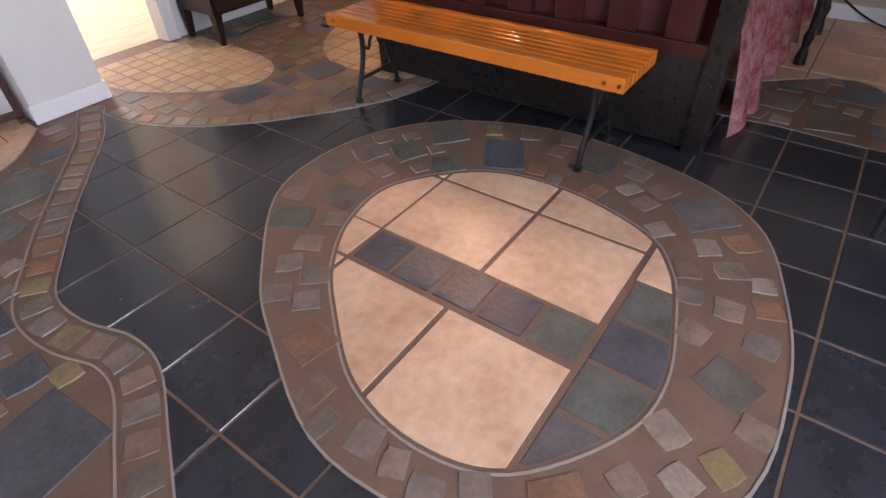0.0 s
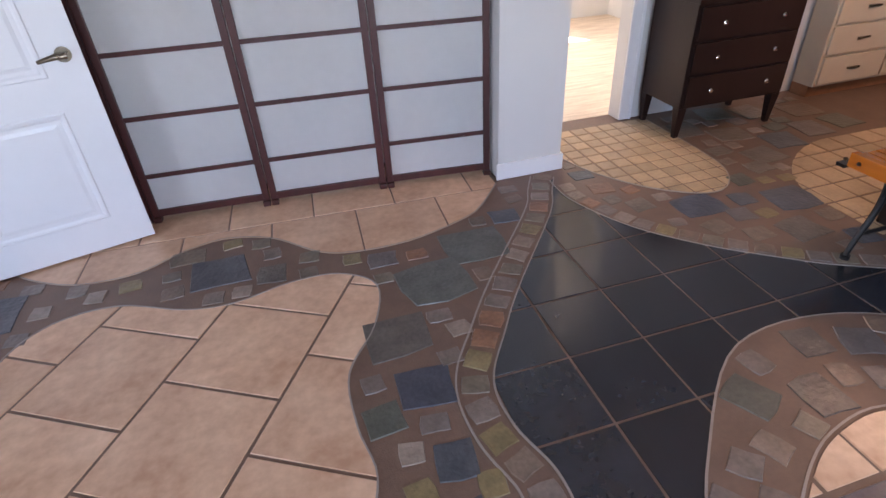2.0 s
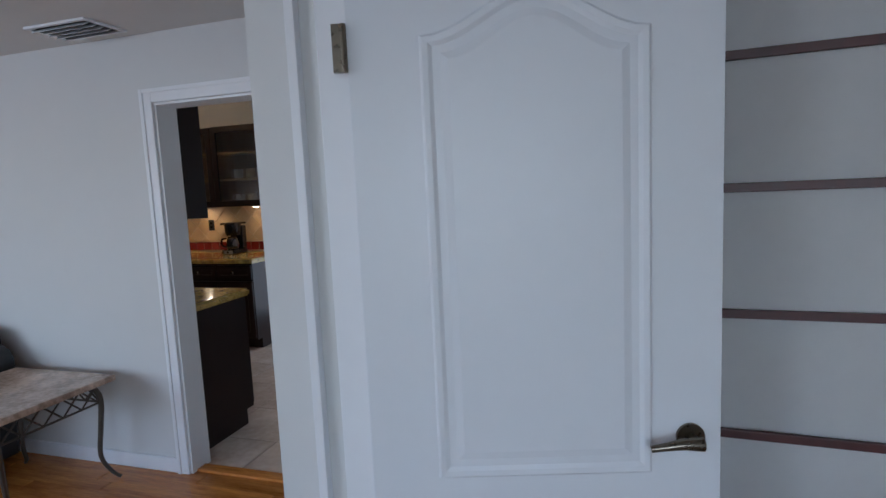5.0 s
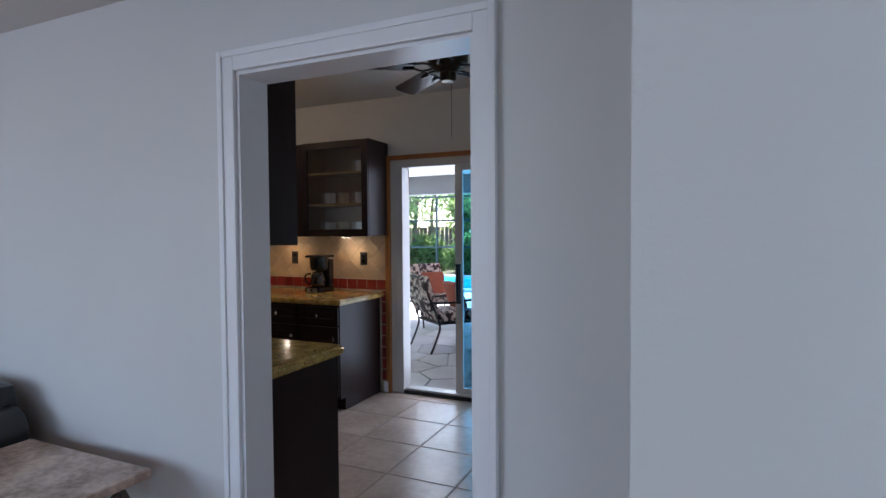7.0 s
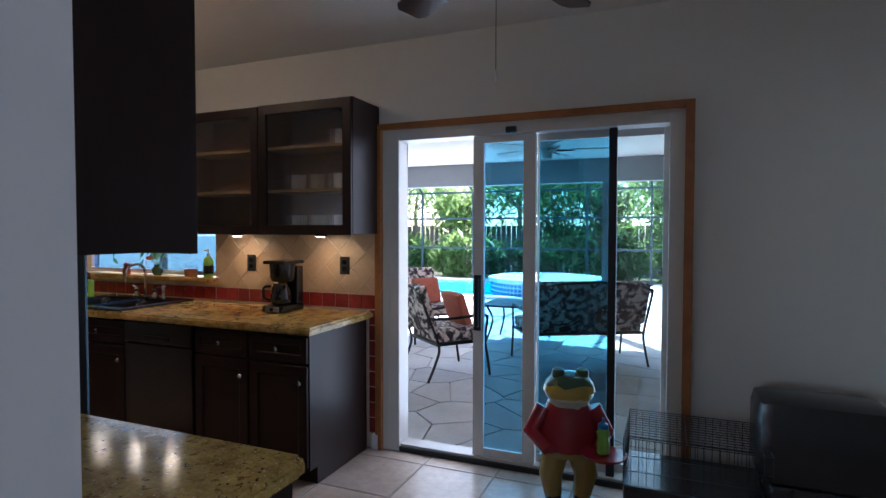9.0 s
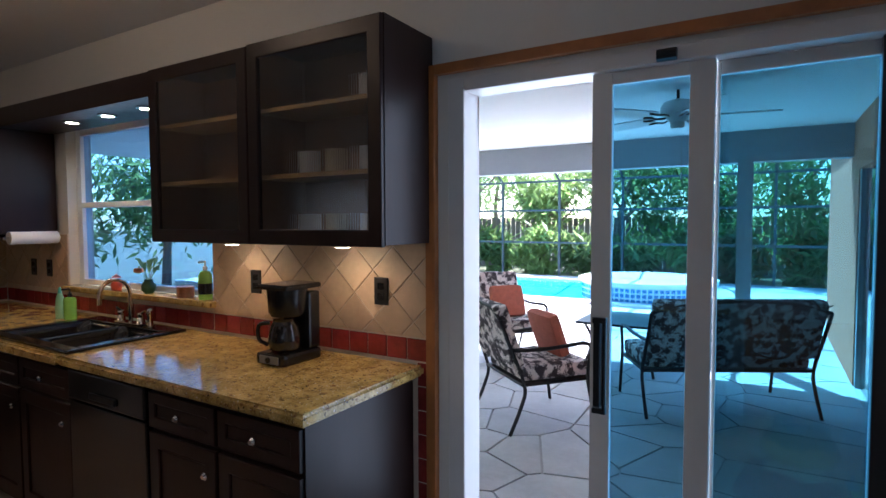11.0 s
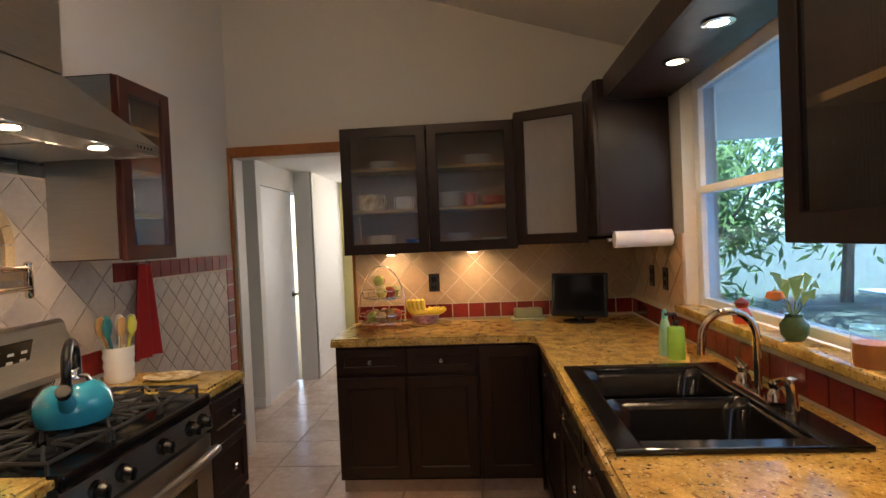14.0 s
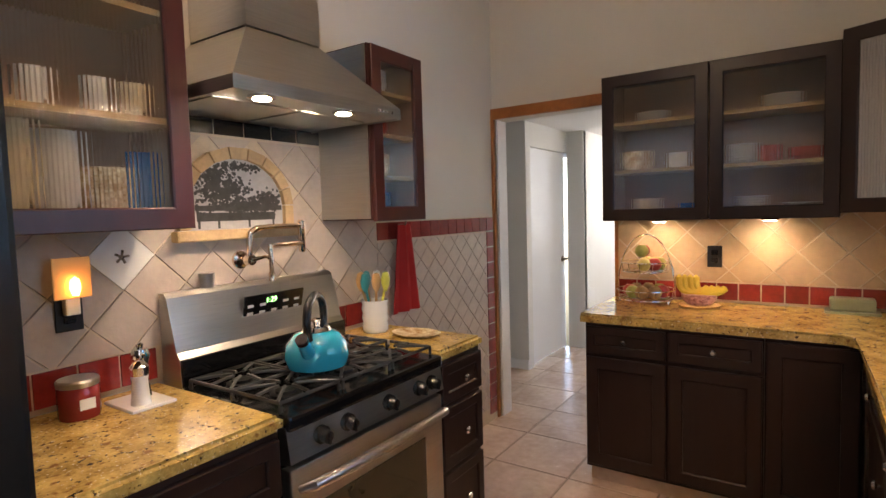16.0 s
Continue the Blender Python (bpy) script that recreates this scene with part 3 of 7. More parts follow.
part("window_sill", B(-3.9, -2.31, 2.79, 2.9, 1.055, 1.092, bevel=0.008), GRANITE, wdw, "yellow granite window sill", world=True)


# ---- cabinets ----
def knob(parent, x, y, z, nx, ny):
    bm = T([(x, y, z), (x + nx * 0.012, y + ny * 0.012, z), (x + nx * 0.018, y + ny * 0.018, z), (x + nx * 0.026, y + ny * 0.026, z)], [0.006, 0.006, 0.015, 0.009], 14)
    part("knob", bm, CHROME, parent, "round chrome knob", smooth=True, world=True)


def face(parent, name, o, u, n, a, b, z0, z1, material, drawer=False, glass=None, kn=None):
    """A framed door or drawer front. o: a corner of the cabinet's front in plan, u: along the front, n: outward; a, b: the run along u."""
    def P(s, d):
        return (o[0] + u[0] * s + n[0] * d, o[1] + u[1] * s + n[1] * d)
    m = Matrix(((u[0], n[0], 0, o[0]), (u[1], n[1], 0, o[1]), (0, 0, 1, 0), (0, 0, 0, 1)))
    f = 0.045 if drawer else 0.062
    bm = bmesh.new()
    rings = []
    for i, d in ((0, 0.001), (0, 0.017), (0.003, 0.02), (f - 0.005, 0.02), (f, 0.016), (f, 0.001)):
        rings.append([bm.verts.new(m @ Vector((s, d, z))) for s, z in ((a + i, z0 + i), (b - i, z0 + i), (b - i, z1 - i), (a + i, z1 - i))])
    for r0, r1 in zip(rings, rings[1:] + rings[:1]):
        for i in range(4):
            bm.faces.new((r0[i - 1], r0[i], r1[i], r1[i - 1]))
    door = part(name, bm, material, parent, world=True)
    if not glass:
        part("panel", B(a + f, b - f, 0.002, 0.011, z0 + f, z1 - f, bevel=0.003, m=m), material, door, world=True)
    if glass:
        bm = bmesh.new()
        k = max(8, int((b - a - 2 * f) / 0.011))
        st = (b - a - 2 * f) / k
        for i in range(k):
            s0 = a + f + i * st
            q = [(s0 + st * j / 4, 0.009 + 0.0035 * math.sin(math.pi * j / 4)) for j in range(5)]
            for (sa, da), (sb, db) in zip(q, q[1:]):
                p0, p1 = P(sa, da), P(sb, db)
                bm.faces.new([bm.verts.new(v) for v in ((*p0, z0 + f), (*p1, z0 + f), (*p1, z1 - f), (*p0, z1 - f))])
        bmesh.ops.remove_doubles(bm, verts=bm.verts, dist=0.0002)
        g = part("pane", bm, glass, door, "ribbed glass pane", smooth=True, world=True)
        g.visible_shadow = False
    if kn:
        q = P(kn[0], 0.02)
        knob(door, q[0], q[1], kn[1], *n)
    return door


def base_unit(label, o, u, n, a, b, depth, knobs="drawer", material=ESPRESSO, doors=1, top=0.868):
    x, y = o[0] + u[0] * (a + b) / 2 - n[0] * depth / 2, o[1] + u[1] * (a + b) / 2 - n[1] * depth / 2
    t = thing("base_cabinet", label, "cabinet", (x, y, 0), group="kitchen base cabinets")
    m = Matrix(((u[0], n[0], 0, o[0]), (u[1], n[1], 0, o[1]), (0, 0, 1, 0), (0, 0, 0, 1)))
    part("body", B(a + 0.001, b - 0.001, -depth, 0, 0.1, top, bevel=0, m=m), material, t, world=True)
    part("toe_kick", B(a + 0.001, b - 0.001, -depth, -0.07, 0.0, 0.1, bevel=0, m=m), KTILE if u[1] else material, t, world=True)
    if knobs == "drawers":
        for z0, z1 in ((0.69, 0.85), (0.42, 0.67), (0.12, 0.4)):
            face(t, "drawer", o, u, n, a + 0.008, b - 0.008, z0, z1, material, True, kn=((a + b) / 2, (z0 + z1) / 2))
    elif knobs == "panel":
        face(t, "door", o, u, n, a + 0.008, b - 0.008, 0.12, 0.85, material)
    else:
        w = (b - a) / doors
        for i in range(doors):
            s0, s1 = a + i * w + 0.008, a + (i + 1) * w - 0.008
            face(t, "drawer", o, u, n, s0, s1, 0.71, 0.85, material, True, kn=((s0 + s1) / 2, 0.78))
            face(t, "door", o, u, n, s0, s1, 0.12, 0.69, material, kn=None if u[1] else (s1 - 0.04, 0.6))
    return t


def upper_unit(label, o, u, n, a, b, depth, z0, z1, doors=1, material=ESPRESSO, glass=RIB, shelves=2):
    x, y = o[0] + u[0] * (a + b) / 2 - n[0] * depth / 2, o[1] + u[1] * (a + b) / 2 - n[1] * depth / 2
    t = thing("wall_cabinet", label, "cabinet", (x, y, z0), group="kitchen wall cabinets")
    m = Matrix(((u[0], n[0], 0, o[0]), (u[1], n[1], 0, o[1]), (0, 0, 1, 0), (0, 0, 0, 1)))
    bm = bmesh.new()
    rings = []
    for i, d in ((0, -depth), (0, 0), (0.018, 0), (0.018, -depth + 0.008)):
        rings.append([bm.verts.new(m @ Vector((s, d, z))) for s, z in ((a + i, z0 + i), (b - i, z0 + i), (b - i, z1 - i), (a + i, z1 - i))])
    for r0, r1 in zip(rings, rings[1:]):
        for i in range(4):
            bm.faces.new((r0[i - 1], r0[i], r1[i], r1[i - 1]))
    bm.faces.new(rings[0][::-1])
    bm.faces.new(rings[-1])
    part("body", bm, material, t, world=True)
    if glass:
        part("back_panel", B(a + 0.0185, b - 0.0185, -depth + 0.0085, -depth + 0.0095, z0 + 0.0185, z1 - 0.0185, m=m), CABIN, t, "brown laminate cabinet lining", world=True)
        for s0 in (a + 0.0185, b - 0.0195):
            part("side_lining", B(s0, s0 + 0.001, -depth + 0.01, -0.004, z0 + 0.0185, z1 - 0.0185, m=m), CABIN, t, "brown laminate cabinet lining", world=True)
        for i in range(shelves):
            z = z0 + (z1 - z0) * (i + 1) / (shelves + 1)
            part("shelf", B(a + 0.019, b - 0.019, -depth + 0.01, -0.03, z - 0.009, z + 0.009, bevel=0, m=m), mat("shelf board", (0.4, 0.27, 0.12), 0.5, 0, 0.1, 4), t, "pale wood shelf", world=True)
    w = (b - a) / doors
    for i in range(doors):
        face(t, "door", o, u, n, a + i * w + 0.003, a + (i + 1) * w - 0.003, z0 - 0.006, z1 - 0.004, material, glass=glass)
    return t


X, Y = (1, 0), (0, 1)
S, E_, N_ = (0, -1), (1, 0), (0, 1)
# north run, faces south; stops short of the corner
base_unit("dark espresso base cabinet with drawer beside the patio door", (0, 2.18), X, S, -1.85, -1.01, 0.62, doors=2)
base_unit("dark espresso sink base cabinet", (0, 2.18), X, S, -3.45, -2.45, 0.62, doors=2, top=0.715)
base_unit("dark espresso corner base cabinet with knobs", (0, 2.18), X, S, -4.15, -3.45, 0.62, doors=1)
dw = thing("dishwasher", "black dishwasher under the granite counter", "dishwasher", (-2.15, 2.5, 0))
part("body", B(-2.448, -1.852, 2.181, 2.83, 0.0, 0.868), BLACKPL, dw, world=True)
part("door", B(-2.444, -1.856, 2.155, 2.18, 0.1, 0.72, bevel=0.006), BLACKPL, dw, world=True)
part("control_panel", B(-2.444, -1.856, 2.15, 2.18, 0.73, 0.862, bevel=0.008), BLACKPL, dw, world=True)
part("handle", B(-2.25, -2.05, 2.14, 2.151, 0.755, 0.785, bevel=0.006), IRON, dw, world=True)
# west run, faces east
base_unit("dark espresso base cabinet with drawer and two doors", (-4.21, 0), Y, E_, 1.0, 1.81, 0.6, doors=2)
base_unit("dark espresso blind corner cabinet panel", (-4.21, 0), Y, E_, 1.81, 2.155, 0.6, "panel")
# south run, faces north
base_unit("dark espresso drawer unit beside the stove", (0, 0.755), X, N_, -3.52, -3.2, 0.61, "drawers")
base_unit("dark espresso drawer unit between stove and refrigerator", (0, 0.755), X, N_, -2.42, -1.83, 0.61, "drawers")
base_unit("dark espresso end cabinet by the doorway", (0, 0.715), X, N_, -0.93, -0.0, 0.57, doors=2)
# wall cabinets
upper_unit("dark espresso wall cabinet with ribbed glass beside the patio door", (0, 2.51), X, S, -1.63, -0.93, 0.325, 1.43, 2.255)
upper_unit("dark espresso wall cabinet with ribbed glass by the window", (0, 2.51), X, S, -2.33, -1.63, 0.325, 1.43, 2.25)
upper_unit("dark espresso wall cabinet with two ribbed glass doors", (-4.49, 0), Y, E_, 1.01, 2.08, 0.325, 1.39, 2.165, 2)
upper_unit("narrow dark espresso wall cabinet beside the window", (0, 2.475), X, S, -4.29, -4.0, 0.355, 1.45, 2.24, 1, glass=None)
dx, dy = 0.195, 0.385
dl = math.hypot(dx, dy)
bm = bmesh.new()
prism(bm, [(-4.815, 2.081), (-4.49, 2.081), (-4.292, 2.47), (-4.292, 2.835), (-4.815, 2.835)], 1.42, 1.44)
prism(bm, [(-4.815, 2.081), (-4.49, 2.081), (-4.292, 2.47), (-4.292, 2.835), (-4.815, 2.835)], 2.18, 2.2)
prism(bm, [(-4.815, 2.081), (-4.8, 2.081), (-4.8, 2.82), (-4.292, 2.82), (-4.292, 2.835), (-4.815, 2.835)], 1.44, 2.18)
cc = thing("corner_cabinet", "diagonal dark espresso corner cabinet with frosted glass door", "cabinet", (-4.5, 2.5, 1.42), group="kitchen wall cabinets")
part("body", bm, ESPRESSO, cc, world=True)
face(cc, "door", (-4.487, 2.083), (dx / dl, dy / dl), (dy / dl, -dx / dl), 0.003, dl - 0.003, 1.405, 2.2, ESPRESSO, glass=FROST)
hood_side = upper_unit("mahogany wall cabinet with ribbed glass beside the hood", (0, 0.45), X, N_, -3.555, -3.2, 0.3, 1.435, 2.165, material=MAHOG, shelves=3)
# steel sheet gives the brown cabinet side its lit, metallic look
part("side_panel", B(-3.199, -3.196, 0.15, 0.44, 1.44, 2.16), STEEL, hood_side, "steel sheet standing in for light on the cabinet's brown side", world=True)
upper_unit("mahogany wall cabinet with ribbed glass above the counter", (0, 0.45), X, N_, -2.395, -1.83, 0.3, 1.44, 2.35, material=MAHOG, shelves=2)
upper_unit("tall dark wall cabinet over the end counter", (0, 0.45), X, N_, -0.93, -0.02, 0.3, 1.41, 2.6, 2, glass=None)
val = thing("window_valance", "dark wood soffit board over the sink with recessed lights", "valance", (-3.1, 2.6, 2.15))
part("soffit", B(-3.999, -2.331, 2.53, 2.838, 2.13, 2.15), ESPRESSO, val, world=True)
part("fascia", B(-3.999, -2.331, 2.51, 2.53, 2.13, 2.25, bevel=0.003), ESPRESSO, val, world=True)
for x in (-2.62, -3.0, -3.4):
    bm = L([(0.032, -0.001), (0.05, -0.001), (0.052, -0.006), (0.034, -0.008), (0.032, -0.004)], 24, (x, 2.66, 2.13))
    r = part("light_ring", bm, CHROME, val, "chrome recessed light ring", True, True)
    part("lens", L([(0.0, -0.007), (0.031, -0.007), (0.031, -0.0045), (0.0, -0.0045)], 20, (x, 2.66, 2.13)), BULB, r, "glowing lamp lens", True, True)
for i, (x, y, z) in enumerate(((-1.28, 2.68, 1.43), (-1.98, 2.68, 1.43), (-4.66, 1.27, 1.39), (-4.66, 1.8, 1.39))):
    pl = thing("puck_light", "small black puck light under a wall cabinet", "lamp", (x, y, z), group="under-cabinet puck lights")
    part("housing", L([(0.04, 0.0), (0.042, -0.012), (0.036, -0.02), (0.03, -0.02), (0.03, -0.016)], 18), BLACKPL, pl, "", True)
    part("lens", L([(0.0, -0.0215), (0.029, -0.0215), (0.029, -0.0205), (0.0, -0.0205)], 16), BULB, pl, "glowing lens", True)

# worktops
def worktop(name, label, pts):
    bm = prism(bmesh.new(), pts, 0.87, 0.915)
    bmesh.ops.bevel(bm, geom=[e for e in bm.edges if abs(e.verts[0].co.z - e.verts[1].co.z) < 0.001], offset=0.012, segments=3, affect="EDGES")
    t = tagged(part(name, bm, GRANITE), label, "worktop")
    return t


worktop("granite_worktop", "polished yellow granite L-shaped counter with sink", [(-0.975, 2.135), (-2.52, 2.135), (-2.52, 2.3), (-2.52, 2.62), (-2.52, 2.836), (-0.975, 2.836)])
bm = bmesh.new()
for pts in ([(-2.521, 2.135), (-2.521, 2.215), (-3.33, 2.215), (-3.33, 2.135)], [(-2.521, 2.745), (-2.521, 2.836), (-3.33, 2.836), (-3.33, 2.745)], [(-3.331, 2.135), (-3.331, 2.836), (-4.815, 2.836), (-4.815, 0.98), (-4.185, 0.98), (-4.185, 2.09), (-4.14, 2.135)]):
    prism(bm, pts, 0.87, 0.915)
bmesh.ops.bevel(bm, geom=[e for e in bm.edges if abs(e.verts[0].co.z - e.verts[1].co.z) < 0.001 and e.verts[0].co.z > 0.9 and (abs(e.verts[0].co.y - 2.135) + abs(e.verts[1].co.y - 2.135) < 0.01 or abs(e.verts[0].co.x + 4.185) + abs(e.verts[1].co.x + 4.185) < 0.3)], offset=0.012, segments=3, affect="EDGES")
tagged(part("granite_worktop", bm, GRANITE), "polished yellow granite corner counter round the black sink", "worktop")
worktop("granite_worktop", "small polished granite counter beside the stove", [(-3.52, 0.146), (-3.195, 0.146), (-3.195, 0.775), (-3.52, 0.775)])
worktop("granite_worktop", "polished speckled granite counter with candle and mills", [(-2.425, 0.146), (-1.825, 0.146), (-1.825, 0.775), (-2.425, 0.775)])
worktop("granite_worktop", "polished granite counter end by the doorway", [(-0.93, 0.146), (0.03, 0.146), (0.045, 0.16), (0.045, 0.71), (0.02, 0.735), (-0.93, 0.735)])

# ---- kitchen appliances ----
def stove():
    t = thing("gas_range", "stainless gas range with black cooktop and glass oven door", "stove", (-2.81, 0.46, 0))
    x0, x1 = -3.188, -2.432
    part("body", B(x0, x1, 0.16, 0.74, 0.0, 0.86), BLACKPL, t, world=True)
    part("cooktop", B(x0, x1, 0.2, 0.79, 0.86, 0.905, bevel=0.012), SINKM, t, "glossy black cooktop", world=True)
    bm = bmesh.new()
    pts = [(0.74, 0.76), (0.79, 0.77), (0.775, 0.875), (0.74, 0.875)]
    lo = [bm.verts.new((x0, y, z)) for y, z in pts]
    hi = [bm.verts.new((x1, y, z)) for y, z in pts]
    bm.faces.new(lo), bm.faces.new(hi[::-1])
    for i in range(4):
        bm.faces.new((lo[i - 1], lo[i], hi[i], hi[i - 1]))
    cp = part("control_panel", bm, STEEL, t, world=True)
    for x in (-3.11, -3.03, -2.86, -2.66, -2.55):
        bm = T([(x, 0.782, 0.82), (x, 0.798, 0.818)], 0.027, 18)
        tube(bm, [(x, 0.798, 0.818), (x, 0.822, 0.815)], [0.021, 0.018], 18)
        box(bm, x - 0.004, x + 0.004, 0.82, 0.827, 0.797, 0.835, 0.001)
        part("knob", bm, BLACKPL, cp, "black control knob", True, True)
    d = part("oven_door", B(x0 + 0.004, x1 - 0.004, 0.741, 0.782, 0.2, 0.75, bevel=0.006), STEEL, t, world=True)
    part("oven_window", B(x0 + 0.12, x1 - 0.12, 0.7825, 0.785, 0.3, 0.62, bevel=0.001), mat("oven glass", (0.03, 0.025, 0.012), 0.06, 0, 0.1, 4), d, "dark oven window", world=True)
    bm = T([(x0 + 0.03, 0.79, 0.69), (x0 + 0.05, 0.83, 0.705), (x0 + 0.2, 0.845, 0.71), (-2.81, 0.85, 0.712), (x1 - 0.2, 0.845, 0.71), (x1 - 0.05, 0.83, 0.705), (x1 - 0.03, 0.79, 0.69)], [0.012, 0.016, 0.017, 0.018, 0.017, 0.016, 0.012], 12)
    part("handle", bm, STEEL, d, "bowed steel bar handle", True, True)
    part("drawer", B(x0 + 0.004, x1 - 0.004, 0.741, 0.78, 0.05, 0.19, bevel=0.006), STEEL, t, world=True)
    bm = bmesh.new()
    prof = [(0.16, 0.9), (0.27, 0.9), (0.265, 1.0), (0.25, 1.02), (0.205, 1.2), (0.19, 1.215), (0.16, 1.215)]
    lo = [bm.verts.new((x0, y, z)) for y, z in prof]
    hi = [bm.verts.new((x1, y, z)) for y, z in prof]
    bm.faces.new(lo), bm.faces.new(hi[::-1])
    for i in range(len(prof)):
        bm.faces.new((lo[i - 1], lo[i], hi[i], hi[i - 1]))
    bg = part("backguard", bm, STEEL, t, world=True)
    part("backguard_base", B(x0 + 0.001, x1 - 0.001, 0.2, 0.276, 0.906, 1.0, bevel=0.004), SINKM, t, world=True)
    m = Matrix.Translation((-2.845, 0.2325, 1.11)) @ pose(0, 0, 0, -14)
    part("display", B(-0.14, 0.14, -0.004, 0.003, -0.055, 0.06, bevel=0.002, m=m), SINKM, bg, "black control display", world=True)
    green = glow_mat("display digits", (0.3, 1, 0.25), 0.6)
    cu = bpy.data.curves.new("digits", "FONT")
    cu.body, cu.size, cu.extrude, cu.align_x = "1:29", 0.03, 0.0004, "CENTER"
    tmp = new("digits", cu)
    me = bpy.data.meshes.new_from_object(tmp)
    bpy.data.objects.remove(tmp)
    me.materials.append(green)
    o = new("clock_digits", me)
    o.parent = bg
    o.matrix_basis = t.matrix_basis.inverted() @ m @ Matrix.Translation((0.02, 0.0045, 0.025)) @ pose(0, 0, 0, 90, 0, 180)
    tagged(o, "glowing green clock digits")
    for i in range(5):
        for j in range(3):
            if i == 2 and j == 2:
                continue
            part("button", B(-0.12 + i * 0.055, -0.095 + i * 0.055, 0.003, 0.0042, -0.045 + j * 0.03, -0.035 + j * 0.03, bevel=0, m=m), VINYL, bg, world=True)
    for gx in (-3.06, -2.81, -2.56):
        bm = bmesh.new()
        w = 0.115
        tube(bm, [(gx - w, 0.3, 0.935), (gx + w, 0.3, 0.935), (gx + w, 0.74, 0.935), (gx - w, 0.74, 0.935)], 0.006, 6, True)
        tube(bm, [(gx - w, 0.52, 0.937), (gx + w, 0.52, 0.937)], 0.006, 6)
        for cy in (0.41, 0.63):
            for k in range(8):
                a = k * math.pi / 4
                ex, ey = w * (1 if abs(math.cos(a)) > 0.3 else 0) * (1 if math.cos(a) > 0 else -1), 0.1 * (1 if abs(math.sin(a)) > 0.3 else 0) * (1 if math.sin(a) > 0 else -1)
                tube(bm, [(gx + ex, cy + ey, 0.937), (gx + ex * 0.55, cy + ey * 0.55, 0.944), (gx + 0.03 * math.cos(a), cy + 0.03 * math.sin(a), 0.944)], 0.0055, 6)
        for sx in (-w, w):
            for sy in (0.3, 0.52, 0.74):
                tube(bm, [(gx + sx, sy, 0.905), (gx + sx, sy, 0.935)], 0.006, 6)
        part("grate", bm, mat("grey iron", (0.06, 0.06, 0.06), 0.4, 0.4, 0.2, 10), t, "cast iron grate", True, True)
        for cy in (0.41, 0.63):
            part("burner", L([(0.05, 0), (0.05, 0.012), (0.035, 0.014), (0.033, 0.022), (0.0, 0.023)], 18, (gx, cy, 0.905)), IRON, t, "black burner cap", True, True)


stove()


def hood():
    t = thing("range_hood", "stainless chimney range hood with two lit lamps", "range hood", (-2.785, 0.3, 1.82))
    x0, x1, c0, c1 = -3.155, -2.415, -2.93, -2.61
    bm = bmesh.new()
    ring = []
    for a, b, y, z in ((x0, x1, 0.65, 1.82), (x0, x1, 0.65, 1.86), (c0, c1, 0.46, 2.075)):
        ring.append([bm.verts.new(p) for p in ((a, 0.146, z), (b, 0.146, z), (b, y, z), (a, y, z))])
    for p, q in zip(ring, ring[1:]):
        for i in range(4):
            bm.faces.new((p[i - 1], p[i], q[i], q[i - 1]))
    bm.faces.new(ring[-1])
    part("canopy", bm, STEEL, t, world=True)
    part("chimney", B(c0, c1, 0.146, 0.46, 2.081, 3.33), STEEL, t, world=True)
    under = part("underside", B(x0 + 0.006, x1 - 0.006, 0.147, 0.645, 1.826, 1.832), STEEL, t, world=True)
    for x in (-2.555, -2.905):
        r = part("lamp_ring", L([(0.028, 0), (0.042, 0), (0.042, -0.006), (0.03, -0.008)], 20, (x, 0.59, 1.826)), CHROME, under, "", True, True)
        part("lens", L([(0, -0.0105), (0.027, -0.0105), (0.027, -0.0085), (0, -0.0085)], 18, (x, 0.59, 1.826)), BULB, r, "glowing lamp lens", True, True)
    for i in range(5):
        part("button", T([(-3.1 + i * 0.02, 0.65, 1.84), (-3.1 + i * 0.02, 0.655, 1.84)], 0.006, 10), CHROME, t, world=True)
    bm = bmesh.new()
    for i in range(2):
        box(bm, -3.11 + i * 0.34, -2.79 + i * 0.34, 0.2, 0.5, 1.821, 1.826, 0.001)
    part("filter", bm, STEEL, t, "brushed grease filter", world=True)


hood()
fr = thing("refrigerator", "tall black refrigerator beside the counter", "refrigerator", (-1.45, 0.5, 0))
part("body", B(-1.815, -0.95, 0.15, 0.83, 0.02, 1.78, bevel=0.006), BLACKPL, fr, world=True)
part("door", B(-1.815, -1.39, 0.832, 0.89, 0.05, 1.77, bevel=0.012), BLACKPL, fr, world=True)
part("door", B(-1.38, -0.95, 0.832, 0.89, 0.05, 1.77, bevel=0.012), BLACKPL, fr, world=True)
part("base_grille", B(-1.81, -0.96, 0.2, 0.84, 0.0, 0.045), IRON, fr, world=True)

# sink and taps
sk = thing("kitchen_sink", "glossy black double-bowl drop-in sink", "sink", (-2.92, 2.48, 0.915))
bm = bmesh.new()
for q in ((-3.36, -2.49, 2.168, 2.235), (-3.36, -2.49, 2.665, 2.77), (-3.36, -3.3, 2.235, 2.665), (-2.55, -2.49, 2.235, 2.665)):
    box(bm, *q, 0.9155, 0.932, 0.006)
part("rim", bm, SINKM, sk, world=True)
part("divider", B(-2.962, -2.908, 2.236, 2.664, 0.87, 0.905, bevel=0.012), SINKM, sk, world=True)


def rounded(x0, x1, y0, y1, r, z, bm, n=5):
    """A ring of points round a rectangle with round corners."""
    out = []
    for cx, cy, a0 in ((x1 - r, y1 - r, 0), (x0 + r, y1 - r, 90), (x0 + r, y0 + r, 180), (x1 - r, y0 + r, 270)):
        for k in range(n + 1):
            a = radians(a0 + 90 * k / n)
            out.append(bm.verts.new((cx + r * math.cos(a), cy + r * math.sin(a), z)))
    return out


